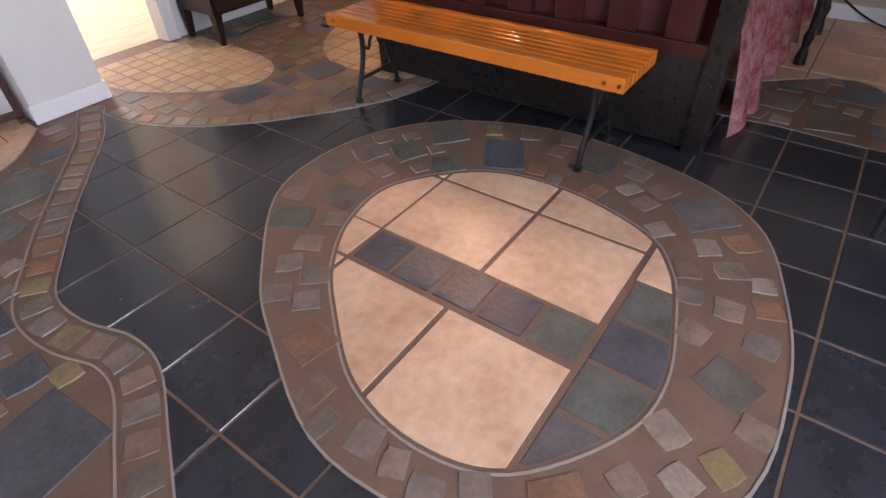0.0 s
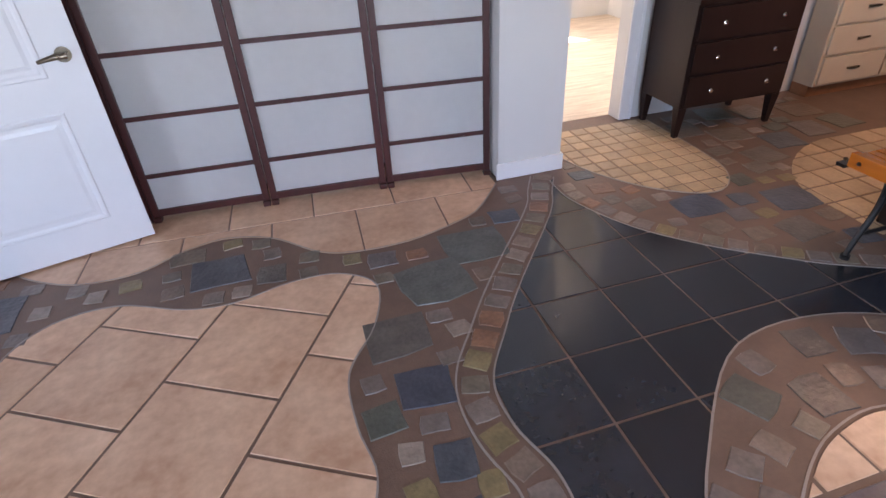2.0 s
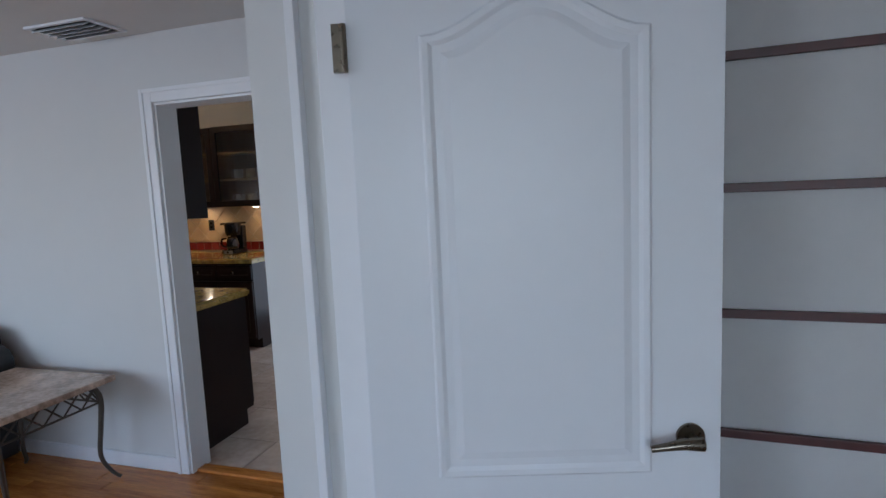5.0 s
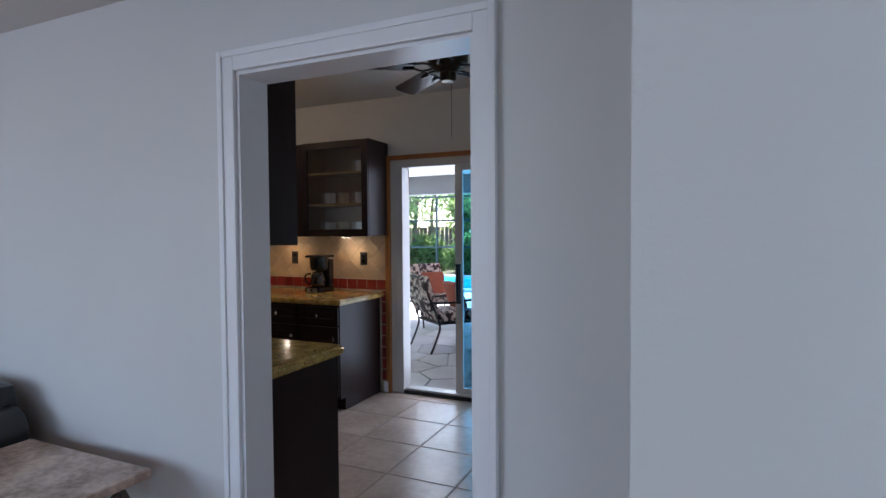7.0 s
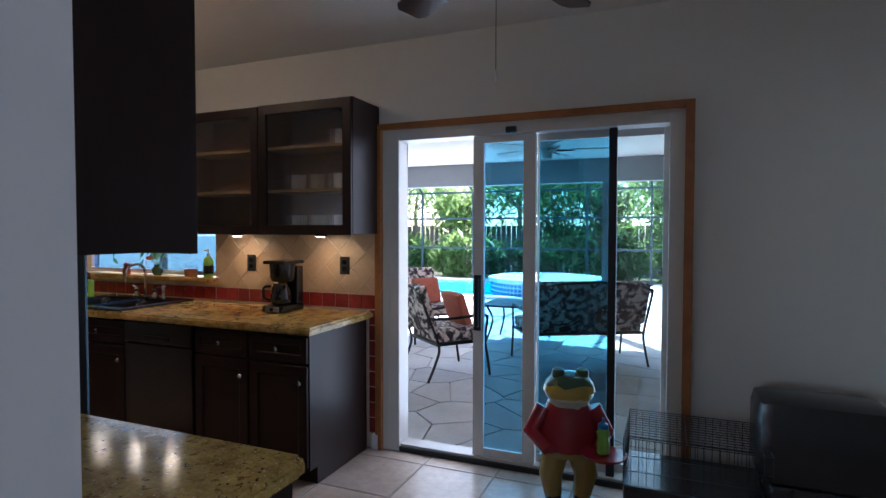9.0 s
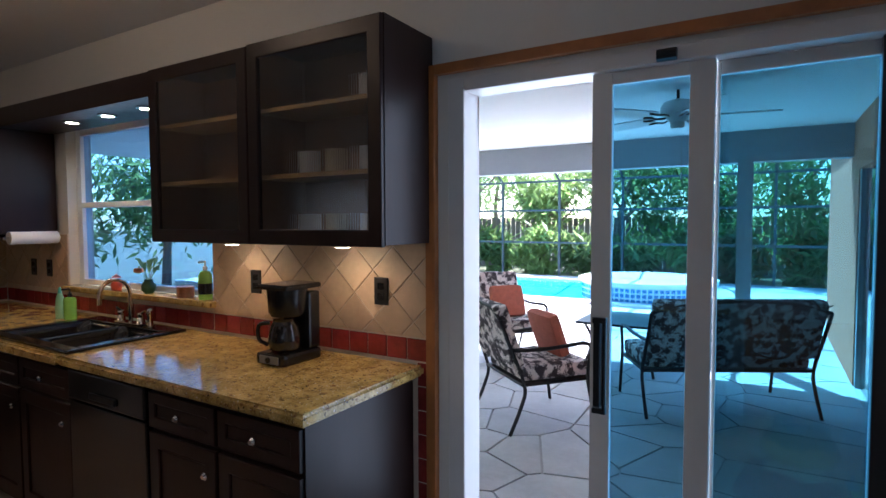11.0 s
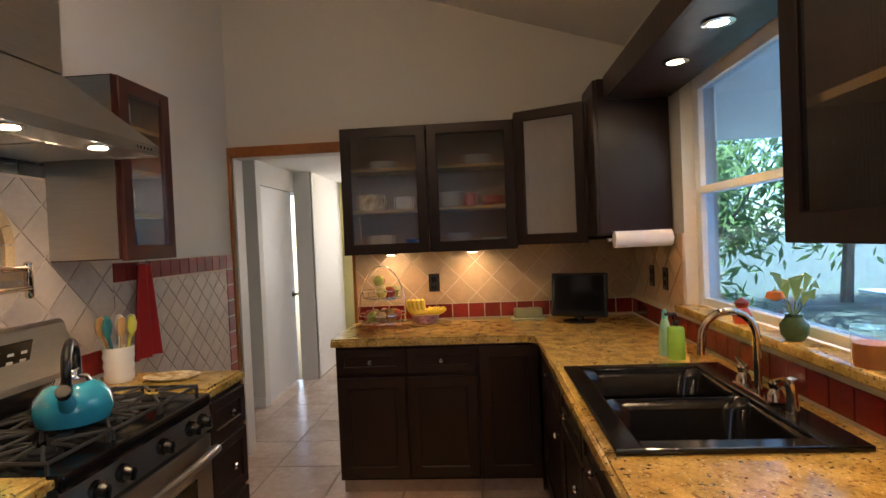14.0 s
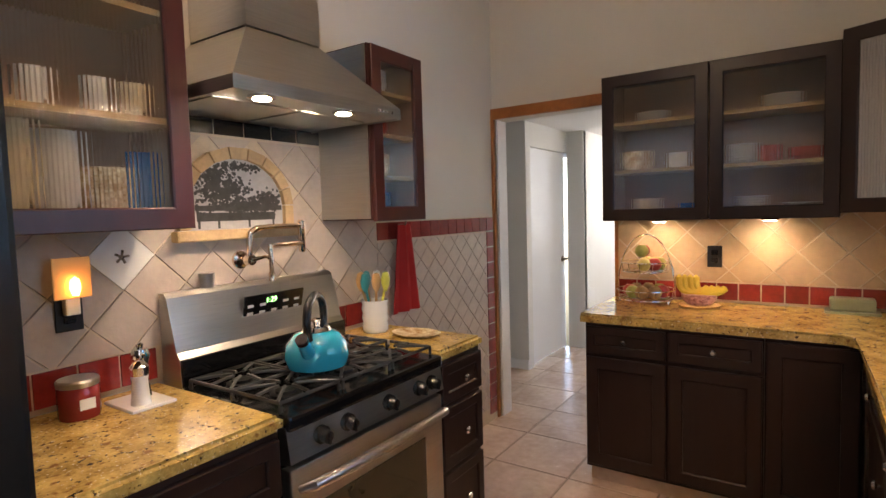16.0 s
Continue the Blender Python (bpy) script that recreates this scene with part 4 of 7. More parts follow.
for a, b in ((-3.305, -2.95), (-2.92, -2.545)):
    bm = bmesh.new()
    rings = [rounded(a + i, b - i, 2.23 + i, 2.67 - i, r, z, bm) for i, r, z in ((0, 0.03, 0.926), (0.006, 0.05, 0.915), (0.012, 0.07, 0.89), (0.025, 0.075, 0.78), (0.04, 0.075, 0.745), (0.075, 0.06, 0.732))]
    for p, q in zip(rings, rings[1:]):
        for i in range(len(p)):
            bm.faces.new((p[i - 1], p[i], q[i], q[i - 1]))
    bm.faces.new(rings[-1])
    bo = part("bowl", bm, SINKM, sk, "deep black rounded bowl", True, True)
    part("drain", L([(0.0, 0.0), (0.04, 0.0), (0.045, 0.004), (0.0, 0.003)], 18, ((a + b) / 2, 2.45, 0.733)), CHROME, bo, "chrome drain", True, True)
fc = thing("bridge_faucet", "polished gooseneck sink faucet with two handles", "faucet", (-2.93, 2.715, 0.93))
arc = [(0, 0, 0.0), (0, 0, 0.18)] + [(0, -0.085 + 0.085 * math.cos(a), 0.18 + 0.085 * math.sin(a)) for a in [math.pi * i / 10 for i in range(1, 11)]] + [(0, -0.172, 0.14), (0, -0.172, 0.13)]
WARMCH = mat("warm polished chrome", (0.72, 0.58, 0.46), 0.1, 1, 0.05, 5)
part("spout", T(arc, 0.012, 12), WARMCH, fc, "", True)
part("base_plate", B(-0.12, 0.12, -0.03, 0.03, 0.0, 0.012, bevel=0.005), WARMCH, fc)
for x in (-0.1, 0.1):
    bm = L([(0.026, 0.01), (0.022, 0.03), (0.015, 0.045), (0.02, 0.06), (0.016, 0.07)], 16, (x, 0, 0))
    tube(bm, [(x, 0, 0.066), (x + (0.045 if x > 0 else -0.045), 0, 0.085)], [0.009, 0.006], 8)
    part("handle", bm, WARMCH, fc, "", True)
bm = L([(0.02, 0.0), (0.018, 0.03), (0.014, 0.06), (0.018, 0.09), (0.015, 0.11), (0.004, 0.115)], 14, (0.19, 0.0, -0.012))
part("sprayer", bm, WARMCH, fc, "side sprayer", True)

# ---- folding screen ----
def screen():
    t = thing("folding_screen", "white fabric folding screen in rosewood frames", "room divider", (3.5, -0.92, 0))
    xs = [1.93, 2.575, 3.2, 3.86, 4.48]
    ys = [-0.81, -0.87, -0.905, -0.955, -1.02]
    for i in range(4):
        p0, p1 = Vector((xs[i], ys[i], 0)), Vector((xs[i + 1], ys[i + 1], 0))
        d = p1 - p0
        w = d.length - 0.006
        m = Matrix.Translation(p0) @ Matrix.Rotation(math.atan2(d.y, d.x), 4, "Z")
        bm = bmesh.new()
        box(bm, 0, 0.036, -0.011, 0.011, 0.03, 2.1, 0.003, m)
        box(bm, w - 0.036, w, -0.011, 0.011, 0.03, 2.1, 0.003, m)
        box(bm, 0.036, w - 0.036, -0.011, 0.011, 0.03, 0.068, 0.002, m)
        box(bm, 0.036, w - 0.036, -0.011, 0.011, 2.06, 2.1, 0.002, m)
        f = part("frame", bm, REDWOOD, t, world=True)
        for k in range(7):
            z = 0.265 + 0.308 * k
            if z < 2.0:
                part("rail", B(0.036, w - 0.036, -0.011, 0.002, z - 0.011, z + 0.011, bevel=0.002, m=m), REDWOOD, f, world=True)
        bm = bmesh.new()
        nx, nz = 14, 44
        g = [[bm.verts.new(m @ Vector((0.03 + (w - 0.06) * a / nx, 0.006 + 0.006 * noise.noise((a * 0.35 + b * 0.12 + i * 9, b * 0.25, 1.7)), 0.06 + 2.01 * b / nz))) for b in range(nz + 1)] for a in range(nx + 1)]
        for a in range(nx):
            for b in range(nz):
                bm.faces.new((g[a][b], g[a + 1][b], g[a + 1][b + 1], g[a][b + 1]))
        bmesh.ops.solidify(bm, geom=bm.faces, thickness=0.0015)
        part("fabric", bm, SHOJI, f, "wrinkled white fabric panel", True, True)
        for fx in (0.02, w - 0.02):
            part("foot", B(fx - 0.02, fx + 0.02, -0.03, 0.02, 0.0, 0.03, bevel=0.005, m=m), REDWOOD, t, world=True)


screen()

# ---- bench, bed, dresser ----
def bench():
    t = thing("slatted_bench", "varnished orange slatted wooden bench on black iron legs", "bench", (5.78, -3.07, 0))
    y0, y1, z = -3.87, -2.3, 0.405
    n = 8
    for i in range(n):
        x = 5.575 + i * 0.045
        part("slat", B(x, x + 0.037, y0, y1, z, z + (0.062 if i in (0, n - 1) else 0.05), bevel=0.004), ORANGEW, t, world=True)
    for ye in (y0 + 0.02, y1 - 0.05):
        part("crossbar", B(5.58, 5.92, ye + 0.06, ye + 0.1, z - 0.016, z - 0.001), BLACKWOOD, t, world=True)
        for yy in (ye,):
            for x in (5.574,):
                for dz in (0.02,):
                    for k in (0.02, 0.08):
                        part("bolt", T([(x, yy + k - 0.02, z + 0.03), (x - 0.006, yy + k - 0.02, z + 0.03)], 0.008, 10), BRASS, t, world=True)
    for ye in (-2.42, -3.72):
        bm = bmesh.new()
        for s in (-1, 1):
            pts = spline([(5.78 + s * 0.11, ye, 0.4), (5.78 + s * 0.09, ye, 0.33), (5.78 + s * 0.1, ye, 0.22), (5.78 + s * 0.15, ye, 0.08), (5.78 + s * 0.165, ye, 0.015)], 5)
            tube(bm, pts, [0.016 - 0.004 * i / len(pts) for i in range(len(pts))], 8)
            tube(bm, [(5.78 + s * 0.165, ye, 0.0), (5.78 + s * 0.165, ye, 0.02)], 0.02, 10)
            tube(bm, spline([(5.78 + s * 0.1, ye, 0.3), (5.78 + s * 0.05, ye, 0.26), (5.78 + s * 0.03, ye, 0.3), (5.78, ye, 0.34)], 5), 0.009, 8)
        tube(bm, [(5.65, ye, 0.12), (5.91, ye, 0.12)], 0.01, 8)
        tube(bm, [(5.66, ye, 0.39), (5.9, ye, 0.39)], 0.014, 8)
        part("leg_frame", bm, IRON, t, "curled black cast iron leg frame", True, True)


bench()


def bed():
    t = thing("bed", "dark wooden bed with panelled footboard and red patterned spread", "bed", (7.0, -3.2, 0))
    x = 6.03
    fb = part("footboard", B(x, x + 0.05, -4.06, -2.3, 0.02, 0.42, bevel=0.005), BLACKWOOD, t, world=True)
    part("top_rail", B(x - 0.015, x + 0.065, -4.08, -2.28, 0.92, 1.0, bevel=0.01), MAHOG, t, world=True)
    part("mid_rail", B(x - 0.006, x + 0.056, -4.06, -2.3, 0.421, 0.48, bevel=0.005), MAHOG, t, world=True)
    for y in (-4.085, -2.28):
        part("post", B(x - 0.02, x + 0.07, y - 0.045, y + 0.045, 0.0, 1.06, bevel=0.008), BLACKWOOD, t, world=True)
    for i in range(7):
        y = -3.98 + i * 0.255
        part("slat", B(x + 0.005, x + 0.045, y, y + 0.13, 0.48, 0.92, bevel=0.004), MAHOG, t, world=True)
    part("side_rail", B(x + 0.07, 8.1, -4.05, -4.0, 0.12, 0.4, bevel=0.004), BLACKWOOD, t, world=True)
    part("mattress", B(x + 0.08, 8.1, -3.99, -2.35, 0.3, 0.62, bevel=0.06), mat("dark red sheet", (0.09, 0.02, 0.022), 0.9, 0, 0.2, 8, 0.2, 90), t, world=True)
    spread = mat("patterned bedspread", (0.45, 0.02, 0.03), 0.85, 0, 0.3, 14, 0.4, 120, second=(0.6, 0.32, 0.32), detail=9)
    bm = bmesh.new()
    nx, nv = 40, 30
    prof = [(-2.33, 0.25), (-2.32, 0.5), (-2.36, 0.645), (-2.8, 0.66), (-3.5, 0.66), (-3.98, 0.65), (-4.1, 0.58), (-4.15, 0.42), (-4.18, 0.22), (-4.2, 0.07)]
    sp = spline([(a, b, 0) for a, b in prof], 4)
    g = []
    for i in range(nx + 1):
        row = []
        for j, (yy, zz, _) in enumerate(sp):
            k = max(0, 0.62 - zz)
            row.append(bm.verts.new((6.12 + 2.0 * i / nx, yy - k * 0.09 * math.sin(i * 0.9) , zz + 0.012 * noise.noise((i * 0.4, j * 0.3, 0)) + k * 0.08 * math.sin(i * 0.55))))
        g.append(row)
    for a, b in zip(g, g[1:]):
        for j in range(len(a) - 1):
            bm.faces.new((a[j], b[j], b[j + 1], a[j + 1]))
    bmesh.ops.solidify(bm, geom=bm.faces, thickness=0.008)
    part("bedspread", bm, spread, t, "red and white patterned bedspread hanging down", True, True)


bed()


def dresser():
    t = thing("dresser", "dark espresso dresser on tapered legs with round knobs", "dresser", (6.14, -0.84, 0))
    x0, x1, y0, y1 = 5.75, 6.53, -1.05, -0.62
    part("body", B(x0, x1, y0 + 0.02, y1, 0.2, 0.82, bevel=0.004), ESPRESSO, t, world=True)
    part("top", B(x0 - 0.02, x1 + 0.02, y0 - 0.01, y1, 0.821, 0.85, bevel=0.006), ESPRESSO, t, world=True)
    for x in (x0, x1 - 0.06):
        for y in (y0 + 0.02, y1 - 0.06):
            bm = bmesh.new()
            lo = [bm.verts.new((x + 0.015 + a * 0.03, y + 0.015 + b * 0.03, 0)) for a, b in ((0, 0), (1, 0), (1, 1), (0, 1))]
            hi = [bm.verts.new((x + a * 0.06, y + b * 0.06, 0.2)) for a, b in ((0, 0), (1, 0), (1, 1), (0, 1))]
            bm.faces.new(lo[::-1]), bm.faces.new(hi)
            for i in range(4):
                bm.faces.new((lo[i - 1], lo[i], hi[i], hi[i - 1]))
            part("leg", bm, ESPRESSO, t, world=True)
    for k in range(3):
        z = 0.22 + k * 0.2
        d = part("drawer", B(x0 + 0.02, x1 - 0.02, y0, y0 + 0.019, z, z + 0.18, bevel=0.004), ESPRESSO, t, world=True)
        for x in (x0 + 0.18, x1 - 0.18):
            knob(d, x, y0, z + 0.09, 0, -1)



dresser()


def cream_drawers():
    t = thing("drawer_cabinet", "cream painted drawer cabinet with small dark pulls", "cabinet", (7.7, -0.68, 0))
    cream = mat("cream paint", (0.62, 0.54, 0.42), 0.45, 0, 0.04, 3, 0.05, 60)
    part("body", B(7.1, 8.3, -0.78, -0.6, 0.08, 0.95, bevel=0.004), cream, t, world=True)
    part("plinth", B(7.1, 8.3, -0.75, -0.6, 0.0, 0.08), mat("wood plinth", (0.25, 0.12, 0.06), 0.5, 0, 0.2, 4), t, "brown wooden plinth", world=True)
    part("top", B(7.08, 8.32, -0.8, -0.6, 0.951, 0.985, bevel=0.005), cream, t, world=True)
    for i in range(2):
        for k in range(4):
            x, z = 7.12 + i * 0.59, 0.1 + k * 0.21
            d = part("drawer", B(x, x + 0.57, -0.798, -0.781, z, z + 0.19, bevel=0.004), cream, t, world=True)
            part("pull", B(x + 0.23, x + 0.34, -0.812, -0.799, z + 0.09, z + 0.105, bevel=0.003), BRASS, d, "small dark pull", world=True)


cream_drawers()
st = thing("side_table", "dark turned-leg table by the bed", "table", (7.6, -4.6, 0))
part("top", B(7.3, 8.1, -5.1, -4.2, 0.7, 0.74, bevel=0.006), BLACKWOOD, st, world=True)
for x in (7.4, 8.0):
    for y in (-5.0, -4.3):
        part("leg", L([(0.035, 0), (0.03, 0.06), (0.02, 0.1), (0.03, 0.16), (0.018, 0.2), (0.028, 0.35), (0.034, 0.5), (0.022, 0.58), (0.036, 0.6), (0.036, 0.7)], 14, (x, y, 0)), BLACKWOOD, st, "", True, True)
bm = T(spline([(8.3, -3.9, 0.5), (8.36, -4.2, 0.25), (8.34, -4.6, 0.02), (8.2, -5.0, 0.01), (8.0, -5.3, 0.01)], 8), 0.006, 6)
tagged(part("power_cord", bm, BLACKPL, smooth=True), "black power cord hanging to the floor", "cord")
ch = thing("dark_chair", "dark wooden chair leg and seat", "chair", (6.1, -5.05, 0))
for x, y, in ((5.93, -4.84), (6.35, -4.84), (5.93, -5.26), (6.35, -5.26)):
    part("leg", T([(x, y, 0), (x + (0.02 if x < 6.1 else -0.02), y - 0.02, 0.44)], [0.014, 0.022], 8), BLACKWOOD, ch, "", True, True)
part("seat", B(5.92, 6.36, -5.27, -4.84, 0.44, 0.48, bevel=0.012), BLACKWOOD, ch, world=True)

# ---- living room ----
MARBLE = mat("brown marble", (0.33, 0.2, 0.13), 0.12, 0, 0.45, 6, 0, 60, second=(0.6, 0.45, 0.35), detail=10)
et = thing("end_table", "brown marble end table on scrolled iron legs", "table", (-0.62, -0.42, 0))
part("tabletop", B(-1.0, -0.25, -0.75, -0.1, 0.555, 0.59, bevel=0.01), MARBLE, et, "polished brown marble top", world=True)
for x, sx in ((-0.31, 1), (-0.94, -1)):
    for y, sy in ((-0.16, 1), (-0.69, -1)):
        pts = spline([(x - sx * 0.03, y - sy * 0.03, 0.555), (x, y, 0.47), (x - sx * 0.01, y - sy * 0.01, 0.3), (x - sx * 0.02, y - sy * 0.02, 0.15), (x + sx * 0.01, y + sy * 0.01, 0.05), (x + sx * 0.05, y + sy * 0.03, 0.012)], 5)
        part("leg", T(pts, [0.016 - 0.007 * i / len(pts) for i in range(len(pts))], 8), mat("bronze iron", (0.1, 0.085, 0.07), 0.4, 0.6, 0.2, 12), et, "", True, True)
for y in (-0.16, -0.69):
    bm = T([(-0.93, y, 0.45), (-0.32, y, 0.45)], 0.006, 6)
    tube(bm, [(-0.93, y, 0.55), (-0.32, y, 0.55)], 0.006, 6)
    for i in range(6):
        x = -0.93 + i * 0.1016
        tube(bm, [(x, y, 0.45), (x + 0.1016, y, 0.55)], 0.005, 6)
        tube(bm, [(x, y, 0.55), (x + 0.1016, y, 0.45)], 0.005, 6)
    part("lattice", bm, MATS["bronze iron"], et, "crossed iron lattice apron", True, True)
for x in (-0.31, -0.94):
    bm = T([(x, -0.68, 0.45), (x, -0.17, 0.45)], 0.006, 6)
    tube(bm, [(x, -0.68, 0.55), (x, -0.17, 0.55)], 0.006, 6)
    for i in range(5):
        y = -0.68 + i * 0.102
        tube(bm, [(x, y, 0.45), (x, y + 0.102, 0.55)], 0.005, 6)
        tube(bm, [(x, y, 0.55), (x, y + 0.102, 0.45)], 0.005, 6)
    part("lattice", bm, MATS["bronze iron"], et, "crossed iron lattice apron", True, True)
LEATHER = mat("black leather", (0.02, 0.02, 0.022), 0.35, 0, 0.2, 6, 0.3, 120)
sf = thing("leather_sofa", "black leather sofa with rolled arm", "sofa", (-2.0, -0.6, 0))
part("base", B(-3.0, -1.12, -1.05, -0.08, 0.05, 0.42, bevel=0.03), LEATHER, sf, world=True)
part("backrest", B(-3.0, -1.12, -0.32, -0.06, 0.42, 0.82, bevel=0.08), LEATHER, sf, world=True)
bm = B(-1.2, -1.06, -1.05, -0.1, 0.05, 0.56, bevel=0.02)
tube(bm, [(-1.11, -1.06, 0.58), (-1.11, -0.1, 0.62)], 0.1, 18)
part("arm", bm, LEATHER, sf, "rolled leather arm", True, True)
part("seat_cushion", B(-2.9, -1.22, -1.0, -0.34, 0.42, 0.54, bevel=0.05), LEATHER, sf, world=True)
av = thing("ceiling_vent", "white louvred ceiling air vent", "vent", (-0.13, -0.2, 2.38))
bm = bmesh.new()
for q in ((-0.19, 0.19, -0.12, -0.1), (-0.19, 0.19, 0.1, 0.12), (-0.19, -0.17, -0.1, 0.1), (0.17, 0.19, -0.1, 0.1)):
    box(bm, *q, -0.012, 0.0, 0.002)
part("frame", bm, TRIM, av)
for i in range(5):
    part("slat", B(-0.17, 0.17, -0.02, 0.02, -0.001, 0.001, bevel=0, m=pose(0, -0.08 + i * 0.04, -0.014, 35)), TRIM, av)
# thin black plate makes the shade behind the slats; no hollow is built
part("duct", B(-0.17, 0.17, -0.1, 0.1, -0.003, -0.001), IRON, av, "black plate standing in for the shade behind the slats")
hv = thing("hall_vent", "white louvred return air vent in the hall ceiling", "vent", (-5.5, 0.65, 2.25))
part("frame", B(-0.32, 0.32, -0.3, 0.3, -0.01, 0.0, bevel=0.002), TRIM, hv)
for i in range(8):
    part("slat", B(-0.27, 0.27, -0.012, 0.012, -0.001, 0.001, bevel=0, m=pose(0, -0.25 + i * 0.07, -0.016, 35)), IRON, hv)
hl = thing("hall_ceiling_lamp", "lit dome lamp on the hall ceiling", "lamp", (-7.4, 0.62, 2.25))
part("base", L([(0.15, 0), (0.15, -0.03), (0.12, -0.03)], 24), BRASS, hl, "", True)
part("dome", L([(0.14, -0.03), (0.13, -0.07), (0.09, -0.1), (0.0, -0.115)], 24), glow_mat("lamp dome", (1, 0.85, 0.6), 1.5), hl, "glowing glass dome", True)

# ---- ceiling fan ----
BRONZE = mat("bronze motor", (0.05, 0.035, 0.02), 0.3, 0.7, 0.4, 20)


def ceiling_fan(loc, drop, material, span=0.62, turn=0.0, label="dark five-blade ceiling fan with pull chain", motor=None):
    t = thing("ceiling_fan", label, "fan", loc, turn)
    part("rod", T([(0, 0, 0.12), (0, 0, drop)], 0.012, 10), IRON, t, "", True)
    part("motor", L([(0.03, 0.15), (0.1, 0.13), (0.125, 0.09), (0.12, 0.03), (0.07, -0.01), (0.06, -0.02)], 28), motor or BRONZE, t, "" if motor else "dark bronze motor housing", True)
    part("switch_cap", L([(0.05, -0.02), (0.05, -0.055), (0.04, -0.07), (0.0, -0.072)], 20), motor or BRONZE, t, "", True)
    for i in range(5):
        m = pose(0, 0, 0, 0, 0, i * 72) @ pose(0, 0, 0.02, 12)
        bm = bmesh.new()
        pts = [(0.2, -0.055), (0.24, -0.068), (span - 0.04, -0.075), (span, -0.05), (span, 0.05), (span - 0.04, 0.075), (0.24, 0.068), (0.2, 0.055)]
        prism(bm, pts, -0.004, 0.004)
        bmesh.ops.transform(bm, matrix=m, verts=bm.verts)
        bl = part("blade", bm, material, t)
        bm = bmesh.new()
        for s in (-1, 1):
            tube(bm, spline([(0.09, s * 0.02, -0.008), (0.15, s * 0.045, -0.012), (0.2, s * 0.03, -0.01), (0.27, s * 0.04, -0.009)], 5), 0.007, 6)
        bmesh.ops.transform(bm, matrix=m, verts=bm.verts)
        part("bracket", bm, IRON, bl, "scrolled black bracket", True)
    part("pull_chain", T([(0.03, 0, -0.07), (0.03, 0, -0.4)], 0.0018, 5), BRASS, t)
    part("pull", L([(0.004, 0), (0.009, -0.02), (0.008, -0.045), (0.003, -0.05)], 10, (0.03, 0, -0.4)), VINYL, t, "", True)


ceiling_fan((0.23, 1.56, 2.43), 0.58, mat("dark blade wood", (0.05, 0.025, 0.018), 0.22, 0, 0.2, 5, 0.05, 60, stretch=(0.2, 1, 1)), turn=70.6, span=0.66)

# ---- outdoors ----
structure("ground", B(-120, 120, 3.0, 240, -0.4, -0.14), mat("lawn ground", (0.1, 0.11, 0.06), 0.95, 0, 0.3, 1.5, 0.5, 30), "flat garden ground", "ground")
structure("patio_slab", B(-7, 1.4, 2.98, 10.2, -0.2, -0.07), mat("pale grout", (0.42, 0.41, 0.4), 0.8, 0, 0.1, 6), "grouted flagstone patio under the roof", "patio")
structure("pool_deck", B(-14, 6, 10.2, 16.5, -0.2, -0.075), mat("pool deck", (0.72, 0.7, 0.66), 0.8, 0, 0.06, 3, 0.2, 60), "bright concrete pool deck", "pavement")
structure("patio_roof", B(-8, 1.6, 3.0, 8.0, 2.5, 2.6), mat("patio ceiling", (0.75, 0.8, 0.82), 0.8, 0, 0.02, 2), "white boarded patio ceiling", "ceiling")
structure("patio_beam", B(-8, 1.6, 7.8, 8.0, 2.16, 2.5), mat("grey beam", (0.3, 0.33, 0.36), 0.7, 0, 0.05, 3), "grey painted patio beam", "beam")
structure("patio_post", B(-0.05, 0.1, 7.82, 7.98, -0.07, 2.16), MATS["grey beam"], "grey painted patio post", "post")
ORW = mat("terracotta stucco", (0.58, 0.2, 0.1), 0.8, 0, 0.06, 3, 0.3, 90)
bm = bmesh.new()
box(bm, 0.98, 1.13, 3.0, 5.6, -0.1, 2.5)
box(bm, 0.98, 1.13, 7.4, 10.2, -0.1, 2.5)
box(bm, 0.98, 1.13, 5.6, 7.4, 2.0, 2.5)
structure("wall_patio_side", bm, ORW, "terracotta stucco house wall along the patio", "wall")
bm = bmesh.new()
for q in ((0.99, 1.08, 5.6, 5.68), (0.99, 1.08, 6.46, 6.54), (0.99, 1.08, 7.32, 7.4)):
    box(bm, *q, -0.07, 2.0, 0.004)
sd = thing("side_patio_door", "grey framed sliding glass door in the stucco wall", "patio door", (1.03, 6.5, -0.07))
part("frame", bm, mat("grey aluminium", (0.3, 0.36, 0.38), 0.4, 0.4, 0.05, 5), sd, world=True)
for a, b in ((5.68, 6.46), (6.54, 7.32)):
    part("pane", B(1.03, 1.036, a, b, -0.06, 1.99), mat("dark pane", (0.03, 0.05, 0.055), 0.05, 0, 0.1, 3), sd, world=True)
structure("wall_house_outside", B(-8, -4.95, 3.0, 3.12, -0.1, 2.6), ORW, "terracotta stucco outer house wall", "wall")
bm = bmesh.new()
lathe(bm, [(0.02, 0.0), (0.1, 0.03), (0.1, 0.08), (0.04, 0.13)], 14, (0.88, 4.6, 1.85))
tube(bm, [(0.98, 4.6, 1.85), (0.88, 4.6, 1.86)], 0.015, 8)
tagged(part("wall_sconce", bm, IRON, smooth=True), "dark outdoor wall lamp on the stucco wall", "lamp")

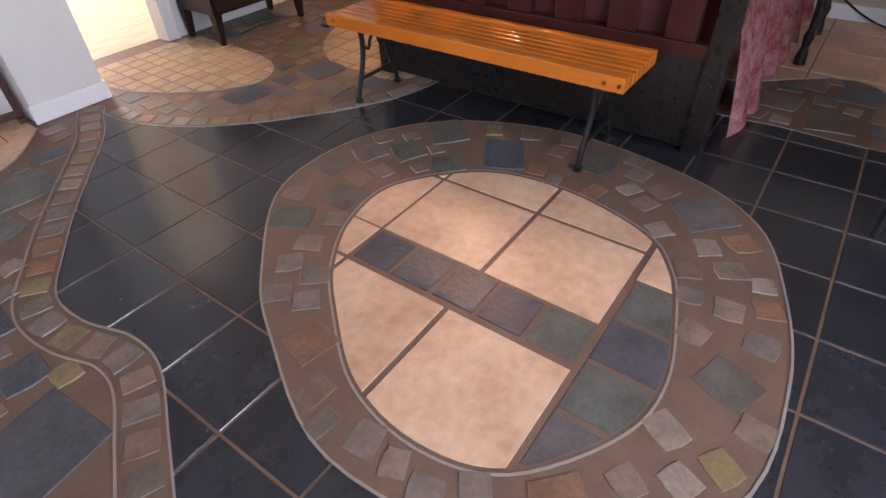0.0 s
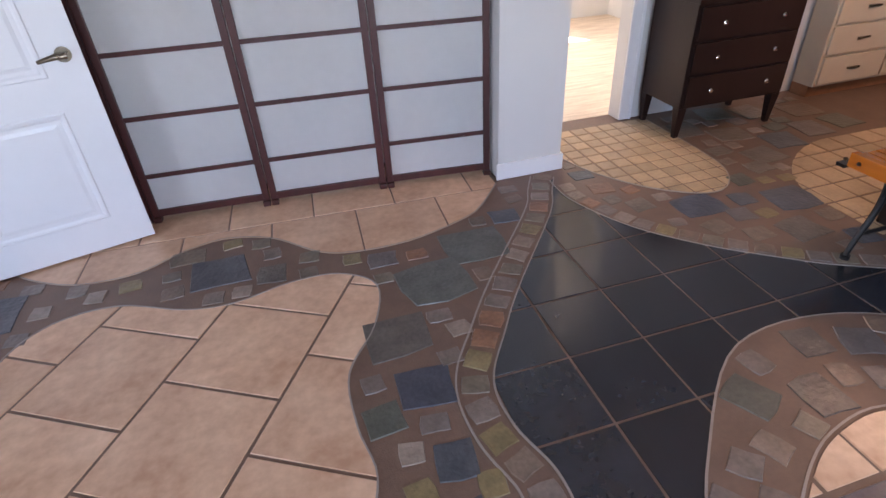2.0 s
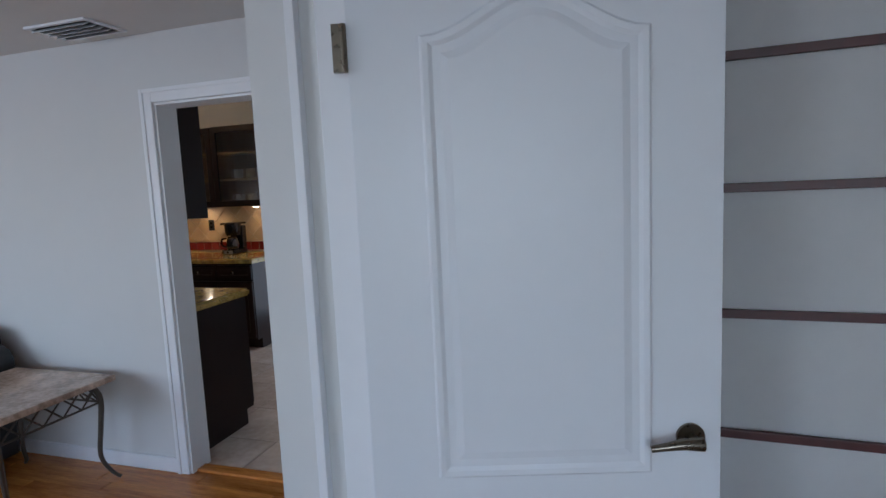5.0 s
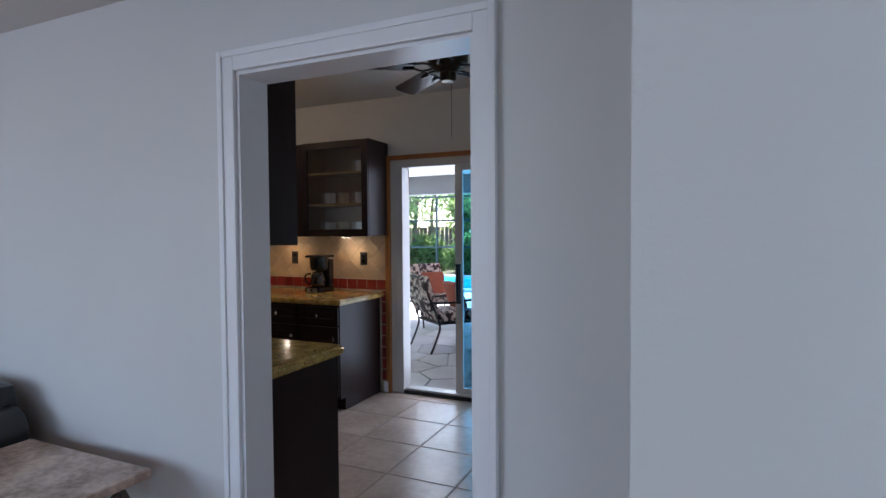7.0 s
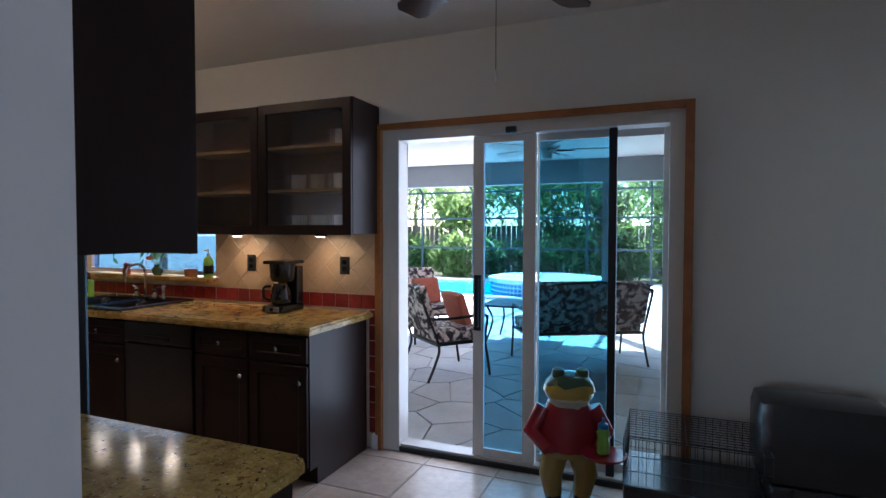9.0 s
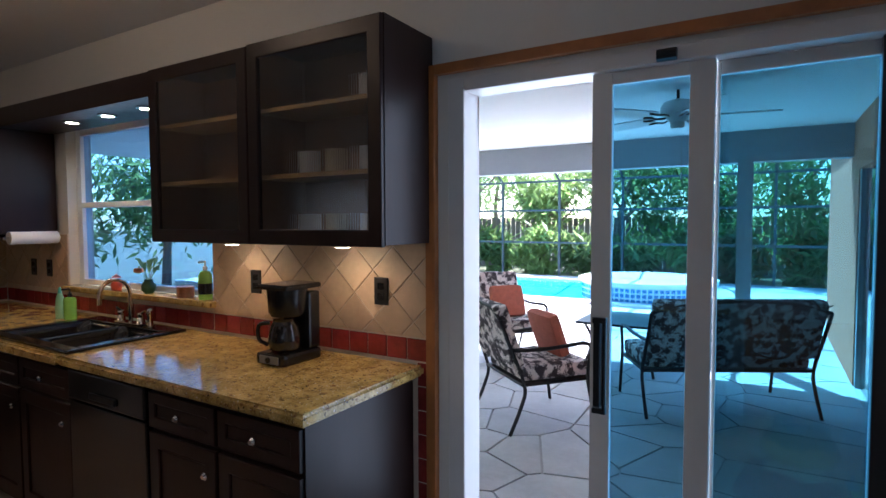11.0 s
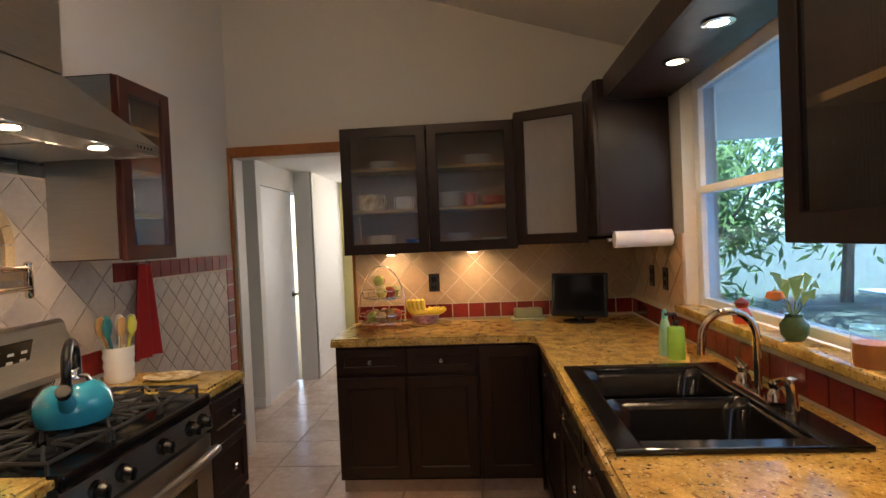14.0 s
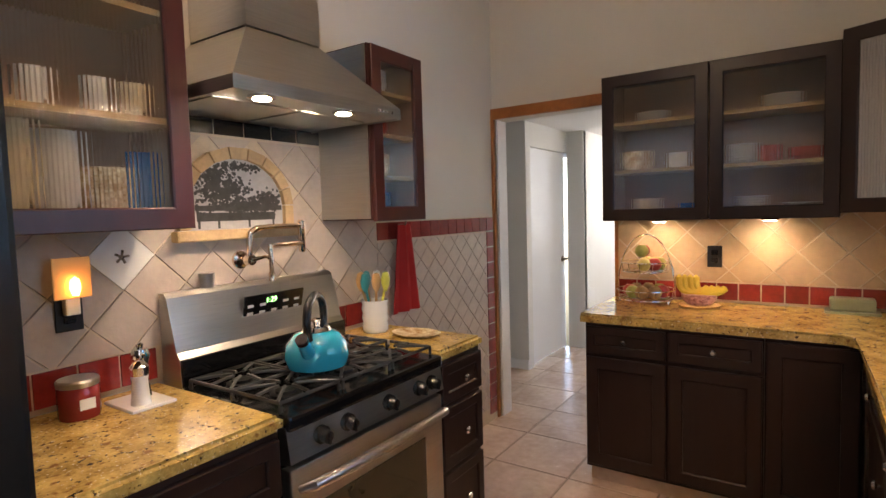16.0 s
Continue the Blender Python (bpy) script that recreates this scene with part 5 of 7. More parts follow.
POOLW = mat("pool water", (0.05, 0.5, 0.62), 0.06, 0, 0.12, 2, 0.4, 6)
structure("pool_water", B(-11, -1.2, 11.5, 15.0, -0.074, -0.04), POOLW, "bright turquoise swimming pool water", "water")
bm = bmesh.new()
for q in ((-11.2, -1.0, 11.3, 11.5), (-11.2, -1.0, 15.0, 15.2), (-11.2, -11, 11.5, 15), (-1.2, -1.0, 11.5, 15)):
    box(bm, *q, -0.074, 0.0, 0.01)
structure("pool_coping", bm, mat("coping stone", (0.75, 0.76, 0.75), 0.6, 0, 0.05, 4), "white pool coping", "kerb")
sp = thing("spa_tub", "raised pool spa clad in blue and white tiles", "spa", (-1.9, 12.8, -0.05))
part("wall", L([(1.3, -0.02), (1.3, 0.33), (1.0, 0.33), (1.0, 0.25)], 40), mat("white spa tile", (0.6, 0.72, 0.76), 0.3, 0, 0.05, 6), sp, "", False)
part("coping", L([(0.98, 0.33), (1.36, 0.33), (1.36, 0.4), (0.98, 0.4)], 40), MATS["coping stone"], sp)
part("water", L([(0.0, 0.26), (0.99, 0.26), (0.99, 0.27), (0.0, 0.27)], 40), POOLW, sp)
bt = mat("blue tile", (0.03, 0.2, 0.45), 0.2, 0, 0.2, 8)
tile_me = None
for i in range(40):
    for j in range(3):
        a = math.pi + i * math.pi / 40
        if tile_me is None:
            q = part("tile", B(-0.035, 0.035, -0.004, 0.004, -0.035, 0.035), bt, sp)
            tile_me = q.data
        else:
            q = new("tile", tile_me)
            q.parent = sp
        q.matrix_basis = pose(1.303 * math.cos(a), 1.303 * math.sin(a), 0.06 + j * 0.1, 0, 0, math.degrees(a) + 90)

# pool cage of dark aluminium
CAGE = mat("cage aluminium", (0.06, 0.075, 0.08), 0.5, 0.3, 0.1, 6)
pc = thing("pool_enclosure", "dark aluminium framed screen enclosure round the pool", "screen enclosure", (-4, 16.5, -0.1))
for i in range(12):
    x = -14 + i * 1.8
    part("post", B(x - 0.03, x + 0.03, 16.4, 16.48, -0.1, 2.7), CAGE, pc, world=True)
    part("rafter", T([(x, 16.44, 2.7), (x, 14.2, 3.9), (x, 8.0, 3.9)], 0.035, 6), CAGE, pc, world=True)
for z in (0.9, 1.85, 2.7):
    part("rail", B(-14, 6, 16.41, 16.47, z - 0.03, z + 0.03), CAGE, pc, world=True)
for y, z in ((15.3, 3.3), (14.2, 3.9), (11, 3.9)):
    part("purlin", B(-14, 6, y - 0.03, y + 0.03, z - 0.03, z + 0.03), CAGE, pc, world=True)

# fence behind the planting
fn = thing("garden_fence", "weathered grey board fence behind the planting", "fence", (-4, 20, -0.14))
fw = mat("weathered boards", (0.22, 0.2, 0.19), 0.85, 0, 0.2, 3, 0.3, 40, 0.2)
fm = None
for i in range(110):
    if fm is None:
        q = part("board", B(-0.09, 0.09, -0.01, 0.01, 0, 1.8), fw, fn)
        fm = q.data
    else:
        q = new("board", fm)
        q.parent = fn
    q.matrix_basis = pose(-12 + i * 0.2, random.uniform(-0.01, 0.01), random.uniform(-0.03, 0.02))


def leaves(count, rx, ry, rz, size, long=1.6, seed=1):
    rnd = random.Random(seed)
    bm = bmesh.new()
    clumps = [(rnd.gauss(0, 0.45) * rx, rnd.gauss(0, 0.45) * ry, rnd.gauss(0, 0.42) * rz) for _ in range(14)]
    for i in range(count):
        c = rnd.choice(clumps)
        p = Vector((c[0] + rnd.gauss(0, rx * 0.22), c[1] + rnd.gauss(0, ry * 0.22), c[2] + rnd.gauss(0, rz * 0.2)))
        e = Euler((rnd.uniform(-1.2, 1.2), rnd.uniform(-1.2, 1.2), rnd.uniform(0, 6.3))).to_matrix()
        s = size * rnd.uniform(0.6, 1.3)
        bm.faces.new([bm.verts.new(p + e @ Vector(v)) for v in ((-s * long, 0, 0), (0, -s * 0.4, s * 0.1), (s * long, 0, 0), (0, s * 0.4, s * 0.1))])
    return bm


LEAF = [mat("leaf green", (0.1, 0.19, 0.07), 0.5, 0, 0.4, 3), mat("leaf light green", (0.2, 0.3, 0.1), 0.5, 0, 0.4, 3), mat("leaf dark green", (0.06, 0.12, 0.06), 0.5, 0, 0.4, 3)]
for leaf_mat in LEAF:
    ln, ll = leaf_mat.node_tree.nodes, leaf_mat.node_tree.links
    lt, lm = ln.new("ShaderNodeBsdfTranslucent"), ln.new("ShaderNodeMixShader")
    lt.inputs[0].default_value, lm.inputs[0].default_value = (0.3, 0.42, 0.14, 1), 0.5
    ll.new(ln["Principled BSDF"].outputs[0], lm.inputs[1])
    ll.new(lt.outputs[0], lm.inputs[2])
    ll.new(lm.outputs[0], ln["Material Output"].inputs[0])
BARK = mat("bark", (0.2, 0.16, 0.12), 0.9, 0, 0.3, 8, 0.6, 40)


def tree(x, y, h, r, k):
    rnd = random.Random(k)
    t = thing("garden_tree", "leafy garden tree behind the pool enclosure", "tree", (x, y, -0.14), group="trees behind the pool")
    bm = T([(0, 0, 0), (rnd.uniform(-0.2, 0.2), 0, h * 0.35), (rnd.uniform(-0.3, 0.3), 0.1, h * 0.7)], [0.12, 0.09, 0.04], 8)
    for i in range(6):
        a = rnd.uniform(0, 6.3)
        z = h * rnd.uniform(0.3, 0.6)
        tube(bm, [(0, 0, z), (math.cos(a) * r * 0.5, math.sin(a) * r * 0.5, z + h * 0.15), (math.cos(a) * r * 0.8, math.sin(a) * r * 0.8, z + h * 0.3)], [0.045, 0.03, 0.012], 6)
    part("trunk", bm, BARK, t, "", True)
    bm = leaves(2600, r, r, h * 0.42, 0.1, 1.7, k)
    bm.transform(Matrix.Translation((0, 0, h * 0.62)))
    part("crown", bm, LEAF[k % 3], t)


for k, (x, y, h, r) in enumerate(((-12.5, 9.0, 4.4, 1.6), (-13.5, 12.0, 4.8, 1.7), (-12.2, 6.3, 4.0, 1.5), (-10.8, 4.4, 3.6, 1.3), (-15.5, 7.5, 6.0, 2.2), (-11.5, 18.4, 4.2, 1.5), (-8.6, 18.0, 5.0, 1.7), (-6.2, 18.8, 4.0, 1.4), (-3.6, 18.2, 4.6, 1.5), (-1.2, 18.6, 4.2, 1.4), (1.2, 18.0, 5.0, 1.7), (3.6, 18.5, 4.4, 1.5), (-5.0, 22.5, 7.0, 2.4), (0.5, 23, 7.5, 2.6), (-10, 23, 7.0, 2.4))):
    tree(x, y, h, r, k)
for k, x in enumerate((-10.4, -8.9, -7.3, -5.8, -4.4, -3.0, -1.7, -0.3, 1.1, 2.4)):
    t = thing("garden_shrub", "broad-leaved green shrub beside the pool", "shrub", (x, 17.0, -0.14), group="shrubs by the pool")
    bm = leaves(900, 0.7, 0.4, 0.75, 0.13, 2.0, k + 40)
    bm.transform(Matrix.Translation((0, 0, 0.75)))
    part("foliage", bm, LEAF[(k + 1) % 3], t)
    part("stem", T([(0, 0, 0), (0.05, 0, 0.5), (0, 0, 0.9)], [0.04, 0.03, 0.01], 6), BARK, t)


# patio seats
FLORAL = mat("floral cushion cloth", (0.06, 0.045, 0.05), 0.85, 0, 0.2, 16, 0.3, 120, second=(0.62, 0.56, 0.52), detail=2)
FLORAL.node_tree.nodes["Color Ramp"].color_ramp.elements[0].position, FLORAL.node_tree.nodes["Color Ramp"].color_ramp.elements[1].position = 0.48, 0.53
TERRA = mat("terracotta cushion cloth", (0.45, 0.13, 0.08), 0.85, 0, 0.15, 30, 0.3, 150)


def patio_chair(label, loc, rz, width=0.66):
    t = thing("patio_chair", label, "chair", loc, rz, group="patio seats")
    w = width / 2
    for s in (-1, 1):
        part("leg", T(spline([(s * w, 0.3, 0.0), (s * w, 0.27, 0.2), (s * w, 0.24, 0.38), (s * w, 0.27, 0.6)], 4), 0.014, 8), IRON, t, "", True)
        part("leg", T(spline([(s * w, -0.42, 0.0), (s * w, -0.33, 0.2), (s * w, -0.3, 0.36), (s * w, -0.42, 0.66), (s * w, -0.5, 0.86)], 4), 0.014, 8), IRON, t, "", True)
        part("arm", T(spline([(s * w, 0.27, 0.6), (s * w, 0.2, 0.64), (s * w, -0.1, 0.62), (s * w, -0.4, 0.63)], 4), 0.015, 8), IRON, t, "", True)
    bm = bmesh.new()
    tube(bm, spline([(-w, -0.5, 0.86), (-w * 0.6, -0.51, 0.93), (0, -0.52, 0.95), (w * 0.6, -0.51, 0.93), (w, -0.5, 0.86)], 5), 0.014, 8)
    for s in (-1, 1):
        tube(bm, spline([(s * w, -0.42, 0.66), (s * w * 0.3, -0.45, 0.75), (s * w * 0.2, -0.4, 0.55), (s * w * 0.6, -0.38, 0.5), (s * w * 0.5, -0.47, 0.9)], 6), 0.009, 6)
    for i in range(7):
        x = -w + (i + 0.5) * 2 * w / 7
        tube(bm, [(x - w / 7, -0.49, 0.84), (x + w / 7, -0.505, 0.92)], 0.006, 5)
        tube(bm, [(x + w / 7, -0.49, 0.84), (x - w / 7, -0.505, 0.92)], 0.006, 5)
    tube(bm, [(-w, -0.48, 0.83), (w, -0.48, 0.83)], 0.009, 6)
    part("back_frame", bm, IRON, t, "scrolled black iron back", True)
    part("seat_frame", B(-w, w, -0.32, 0.27, 0.35, 0.375, bevel=0.006), IRON, t)
    part("seat_cushion", B(-w + 0.02, w - 0.02, -0.3, 0.29, 0.376, 0.5, bevel=0.045), FLORAL, t, "dark and cream floral seat cushion", True)
    part("back_cushion", B(-w + 0.02, w - 0.02, -0.05, 0.06, 0.0, 0.5, bevel=0.045, m=pose(0, -0.33, 0.48, 18)), FLORAL, t, "dark and cream floral back cushion", True)
    return t


def scatter_cushion(loc, rz, tilt=25):
    bm = B(-0.2, 0.2, -0.05, 0.05, 0.0, 0.36, bevel=0.05)
    o = tagged(part("throw_cushion", bm, TERRA, smooth=True), "terracotta throw cushion on a patio seat", "cushion", "throw cushions")
    o.matrix_world = pose(*loc, tilt, 0, rz)


patio_chair("black iron patio chair with floral cushions", (-1.32, 5.08, -0.05), -40)
scatter_cushion((-1.22, 5.16, 0.46), -40, 20)
patio_chair("black iron patio chair with floral cushions beside the pool", (-2.25, 6.6, -0.05), -130)
scatter_cushion((-2.2, 6.5, 0.46), -130, 20)
patio_chair("wide black iron patio loveseat with floral cushions", (-0.15, 6.1, -0.05), 29, 1.36)
pt = thing("patio_table", "dark square slatted metal patio table", "table", (-1.05, 6.95, -0.05))
part("tabletop", B(-0.42, 0.42, -0.42, 0.42, 0.5, 0.525, bevel=0.006), mat("blue black metal", (0.02, 0.035, 0.045), 0.35, 0.4, 0.1, 8), pt)
for sx in (-1, 1):
    for sy in (-1, 1):
        part("leg", T(spline([(sx * 0.34, sy * 0.34, 0.5), (sx * 0.28, sy * 0.28, 0.3), (sx * 0.36, sy * 0.36, 0.0)], 5), 0.014, 8), IRON, pt, "", True)
ceiling_fan((-0.35, 5.4, 2.28), 0.22, mat("pale blade", (0.78, 0.75, 0.72), 0.4, 0, 0.08, 5), 0.68, 10, "white five-blade patio ceiling fan", mat("white enamel", (0.75, 0.74, 0.72), 0.3, 0, 0.05, 8))


def half(poly, p, n):
    out = []
    for i, q in enumerate(poly):
        o = poly[i - 1]
        a, b = (o[0] - p[0]) * n[0] + (o[1] - p[1]) * n[1], (q[0] - p[0]) * n[0] + (q[1] - p[1]) * n[1]
        if (a < 0) != (b < 0):
            t = a / (a - b)
            out.append((o[0] + (q[0] - o[0]) * t, o[1] + (q[1] - o[1]) * t))
        if b < 0:
            out.append(q)
    return out


def cells(x0, x1, y0, y1, step, gap, seed):
    """Crazy paving: the cells round jittered points."""
    rnd = random.Random(seed)
    pts = [(x0 + (i + rnd.uniform(0.05, 0.95)) * step, y0 + (j + rnd.uniform(0.05, 0.95)) * step) for i in range(int((x1 - x0) / step)) for j in range(int((y1 - y0) / step))]
    for p in pts:
        poly = [(x0, y0), (x1, y0), (x1, y1), (x0, y1)]
        for q in sorted(pts, key=lambda q: (q[0] - p[0]) ** 2 + (q[1] - p[1]) ** 2)[1:16]:
            d = (q[0] - p[0], q[1] - p[1])
            l = math.hypot(*d)
            poly = half(poly, ((p[0] + q[0]) / 2 - d[0] / l * gap, (p[1] + q[1]) / 2 - d[1] / l * gap), d)
            if len(poly) < 3:
                break
        if len(poly) >= 3:
            yield poly


FLAG = mat("flagstone", (0.5, 0.5, 0.5), 0.6, 0, 0.12, 3, 0.35, 40, 0.12)
for poly in cells(-5, 0.97, 3.05, 8.6, 0.5, 0.008, 5):
    o = part("flagstone", prism(bmesh.new(), poly, -0.069, -0.052), FLAG)
    o.parent = bpy.data.objects["patio_slab"]

# ---- small things ----
WHITEC = mat("white ceramic", (0.75, 0.74, 0.72), 0.15, 0, 0.03, 5)


def outlet(x, y, z, nx, ny, label="dark bronze wall outlet"):
    t = thing("wall_outlet", label, "outlet", (x, y, z), math.degrees(math.atan2(-nx, ny)), group="wall outlets")
    part("plate", B(-0.037, 0.037, 0.0, 0.007, -0.06, 0.06, bevel=0.003), IRON, t)
    for dz in (-0.022, 0.022):
        part("socket", B(-0.016, 0.016, 0.007, 0.009, dz - 0.014, dz + 0.014, bevel=0.002), BLACKPL, t)


for x in (-1.19, -1.985):
    outlet(x, 2.827, 1.215, 0, -1)
for x in (-4.35, -4.12):
    outlet(x, 2.827, 1.2, 0, -1)
outlet(-4.807, 1.53, 1.17, 1, 0)
outlet(-2.165, 0.153, 1.2, 0, 1)
nl = thing("night_light", "glowing amber plug-in night light", "lamp", (-2.165, 0.162, 1.22))
part("plug", B(-0.02, 0.02, 0.0, 0.03, -0.03, 0.03, bevel=0.006), WHITEC, nl)
part("shade", B(-0.05, 0.05, 0.03, 0.036, 0.02, 0.14, bevel=0.002), glow_mat("amber shade", (0.6, 0.3, 0.1), 0.03), nl, "amber stone shade")
part("bulb", L([(0.008, 0.03), (0.014, 0.05), (0.012, 0.075), (0.0, 0.085)], 12, (0, 0.05, 0.0)), glow_mat("amber bulb", (1, 0.5, 0.12), 2), nl, "glowing bulb", True)
# a tile with a small animal relief
o = tagged(part("picture_tile", B(-0.075, 0.075, 0, 0.004, -0.075, 0.075, bevel=0.001), WHITEC), "white picture tile with dark relief", "tile")
o.matrix_world = Matrix.Translation((-2.324, 0.1535, 1.347)) @ pose(0, 0, 0, 0, 45, 0)
bm = bmesh.new()
for a in range(5):
    tube(bm, [(0, 0.006, 0), (0.022 * math.cos(a * 1.26), 0.006, 0.022 * math.sin(a * 1.26))], 0.004, 6)
q = part("relief", bm, BRASS, o, "", True)


def coffee_maker():
    t = thing("coffee_maker", "black drip coffee maker with glass carafe", "coffee maker", (-1.53, 2.62, 0.915), 0)
    part("base", B(-0.085, 0.085, -0.12, 0.1, 0.0, 0.05, bevel=0.014), BLACKPL, t)
    part("tower", B(-0.08, 0.08, 0.03, 0.1, 0.05, 0.3, bevel=0.012), BLACKPL, t)
    part("brew_head", L([(0.085, 0.2), (0.098, 0.22), (0.105, 0.3), (0.105, 0.315)], 28, (0, -0.015, 0), (0.78, 0.86)), BLACKPL, t, "", True)
    part("lid", B(-0.088, 0.088, -0.108, 0.102, 0.315, 0.338, bevel=0.01), BLACKPL, t)
    c = part("carafe", L([(0.06, 0.052), (0.075, 0.06), (0.082, 0.1), (0.07, 0.155), (0.055, 0.178), (0.058, 0.19)], 28, (0, -0.035, 0), (0.85, 0.85)), mat("carafe glass", (0.02, 0.016, 0.014), 0.04, 0, 0.1, 3, coat=0.5), t, "dark glass carafe", True)
    part("carafe_handle", T(spline([(-0.05, -0.07, 0.17), (-0.085, -0.1, 0.16), (-0.085, -0.1, 0.1), (-0.055, -0.075, 0.075)], 5), 0.009, 8), BLACKPL, c, "", True)
    part("control_plate", B(-0.055, 0.055, -0.128, -0.121, 0.008, 0.042, bevel=0.003), mat("grey plastic", (0.2, 0.2, 0.2), 0.35, 0.3, 0.1, 6), t, "grey control plate")
    part("switch", T([(0.0, -0.128, 0.026), (0.0, -0.135, 0.026)], 0.012, 14), BLACKPL, t, "", True)


coffee_maker()


def bottle(name, label, cat, loc, prof, material, cap=None, capmat=None, squash=(1, 1)):
    t = thing(name, label, cat, loc)
    part("body", L(prof, 20, (0, 0, 0), squash), material, t, "", True)
    if cap:
        part("cap", L(cap, 14), capmat, t, "", True)
    return t


GREENL = mat("green soap", (0.25, 0.5, 0.08), 0.15, 0, 0.08, 6)
t = bottle("soap_dispenser", "green plastic soap dispenser with pump", "soap bottle", (-3.5, 2.66, 0.915), [(0.034, 0), (0.035, 0.005), (0.035, 0.125), (0.03, 0.135), (0.012, 0.14)], GREENL, [(0.012, 0.14), (0.012, 0.16), (0.005, 0.165), (0.005, 0.19)], BLACKPL)
part("pump_nozzle", T([(0, 0, 0.19), (0.0, -0.045, 0.188)], 0.006, 8), BLACKPL, t, "", True)
bottle("dish_soap_bottle", "slim clear green dish soap bottle", "soap bottle", (-3.58, 2.64, 0.915), [(0.026, 0), (0.028, 0.06), (0.022, 0.13), (0.012, 0.16)], mat("pale green plastic", (0.3, 0.55, 0.35), 0.15, 0, 0.1, 6), [(0.012, 0.16), (0.01, 0.19), (0.004, 0.2)], mat("teal cap", (0.1, 0.4, 0.35), 0.3))
t = bottle("hand_soap_bottle", "green hand soap pump bottle with dark label on the sill", "soap bottle", (-2.42, 2.845, 1.092), [(0.036, 0), (0.038, 0.04), (0.037, 0.13), (0.025, 0.155), (0.012, 0.16)], GREENL, [(0.013, 0.16), (0.013, 0.18), (0.005, 0.185), (0.005, 0.21)], WHITEC)
part("pump_nozzle", T([(0, 0, 0.21), (0.0, -0.04, 0.207)], 0.006, 8), WHITEC, t, "", True)
part("label", L([(0.0385, 0.03), (0.0392, 0.06), (0.0385, 0.09)], 20), BLACKPL, t, "dark printed label", True)
t = bottle("jar_candle", "clear glass jar with amber wax on the sill", "candle", (-2.6, 2.845, 1.092), [(0.045, 0), (0.047, 0.01), (0.047, 0.06), (0.0, 0.062)], mat("amber wax", (0.45, 0.16, 0.05), 0.4, 0, 0.1, 5))
g = part("glass", L([(0.05, 0.0), (0.051, 0.1), (0.048, 0.1)], 24), GLASS, t, "clear glass jar", True)
g.visible_shadow = False
t = thing("sill_plant", "small green plant with orange flower in a glass vase", "plant", (-2.95, 2.84, 1.092))
part("vase", L([(0.025, 0), (0.04, 0.02), (0.042, 0.05), (0.025, 0.075), (0.028, 0.085)], 20), mat("green vase", (0.05, 0.1, 0.04), 0.1, 0, 0.2, 8), t, "", True)
for k in range(9):
    a = k * 0.7
    bm = bmesh.new()
    tip = Vector((0.11 * math.cos(a), 0.05 * math.sin(a), 0.14 + 0.03 * (k % 3)))
    s = Vector((-math.sin(a), math.cos(a), 0.3)) * 0.022
    mid_ = tip * 0.75 + Vector((0, 0, 0.06))
    bm.faces.new([bm.verts.new(v) for v in (tip * 0.45 + Vector((0, 0, 0.05)), mid_ + s, tip, mid_ - s)])
    tube(bm, [(0, 0, 0.07), tip * 0.45 + Vector((0, 0, 0.05))], 0.002, 5)
    part("leaf", bm, LEAF[1], t)
part("flower", L([(0.004, 0.12), (0.03, 0.13), (0.024, 0.15), (0.0, 0.155)], 10, (-0.05, -0.03, 0)), mat("orange petals", (0.7, 0.18, 0.03), 0.6, 0, 0.2, 20), t, "orange flower", True)
t = bottle("red_ornament", "small red ornament on the window sill", "ornament", (-3.3, 2.84, 1.092), [(0.03, 0), (0.035, 0.03), (0.02, 0.06), (0.028, 0.08), (0.0, 0.1)], mat("red enamel", (0.4, 0.05, 0.02), 0.3))
t = thing("paper_towel_holder", "white paper towel roll under the cabinet", "paper towel", (-3.965, 2.67, 1.42))
part("roll", T([(0, -0.14, 0), (0, 0.14, 0)], 0.042, 24), mat("paper towel", (0.8, 0.78, 0.74), 0.9, 0, 0.02, 20, 0.2, 120), t, "", True)
part("rod", T([(0, -0.165, 0), (0, 0.165, 0)], 0.008, 10), CHROME, t, "", True)
for y in (-0.165, 0.165):
    part("end_knob", L([(0.0, -0.014), (0.014, -0.006), (0.014, 0.006), (0.0, 0.014)], 12, (0, y, 0)), CHROME, t, "", True)
part("bracket", B(-0.006, 0.006, -0.16, 0.16, 0.0415, 0.0425), CHROME, t)

# small television in the corner
t = thing("counter_television", "small black flat television on the counter", "television", (-4.55, 2.44, 0.915), 68)
part("stand", L([(0.1, 0), (0.1, 0.012), (0.03, 0.02), (0.025, 0.05)], 24, squash=(1, 0.7)), BLACKPL, t, "", True)
part("bezel", B(-0.17, 0.17, -0.03, 0.02, 0.03, 0.3, bevel=0.01, m=pose(0, 0, 0, -9)), BLACKPL, t)
part("display", B(-0.148, 0.148, -0.032, -0.0302, 0.07, 0.28, m=pose(0, 0, 0, -9)), mat("dark glass screen", (0.01, 0.01, 0.012), 0.08, 0, 0.1, 3), t, "dark screen")

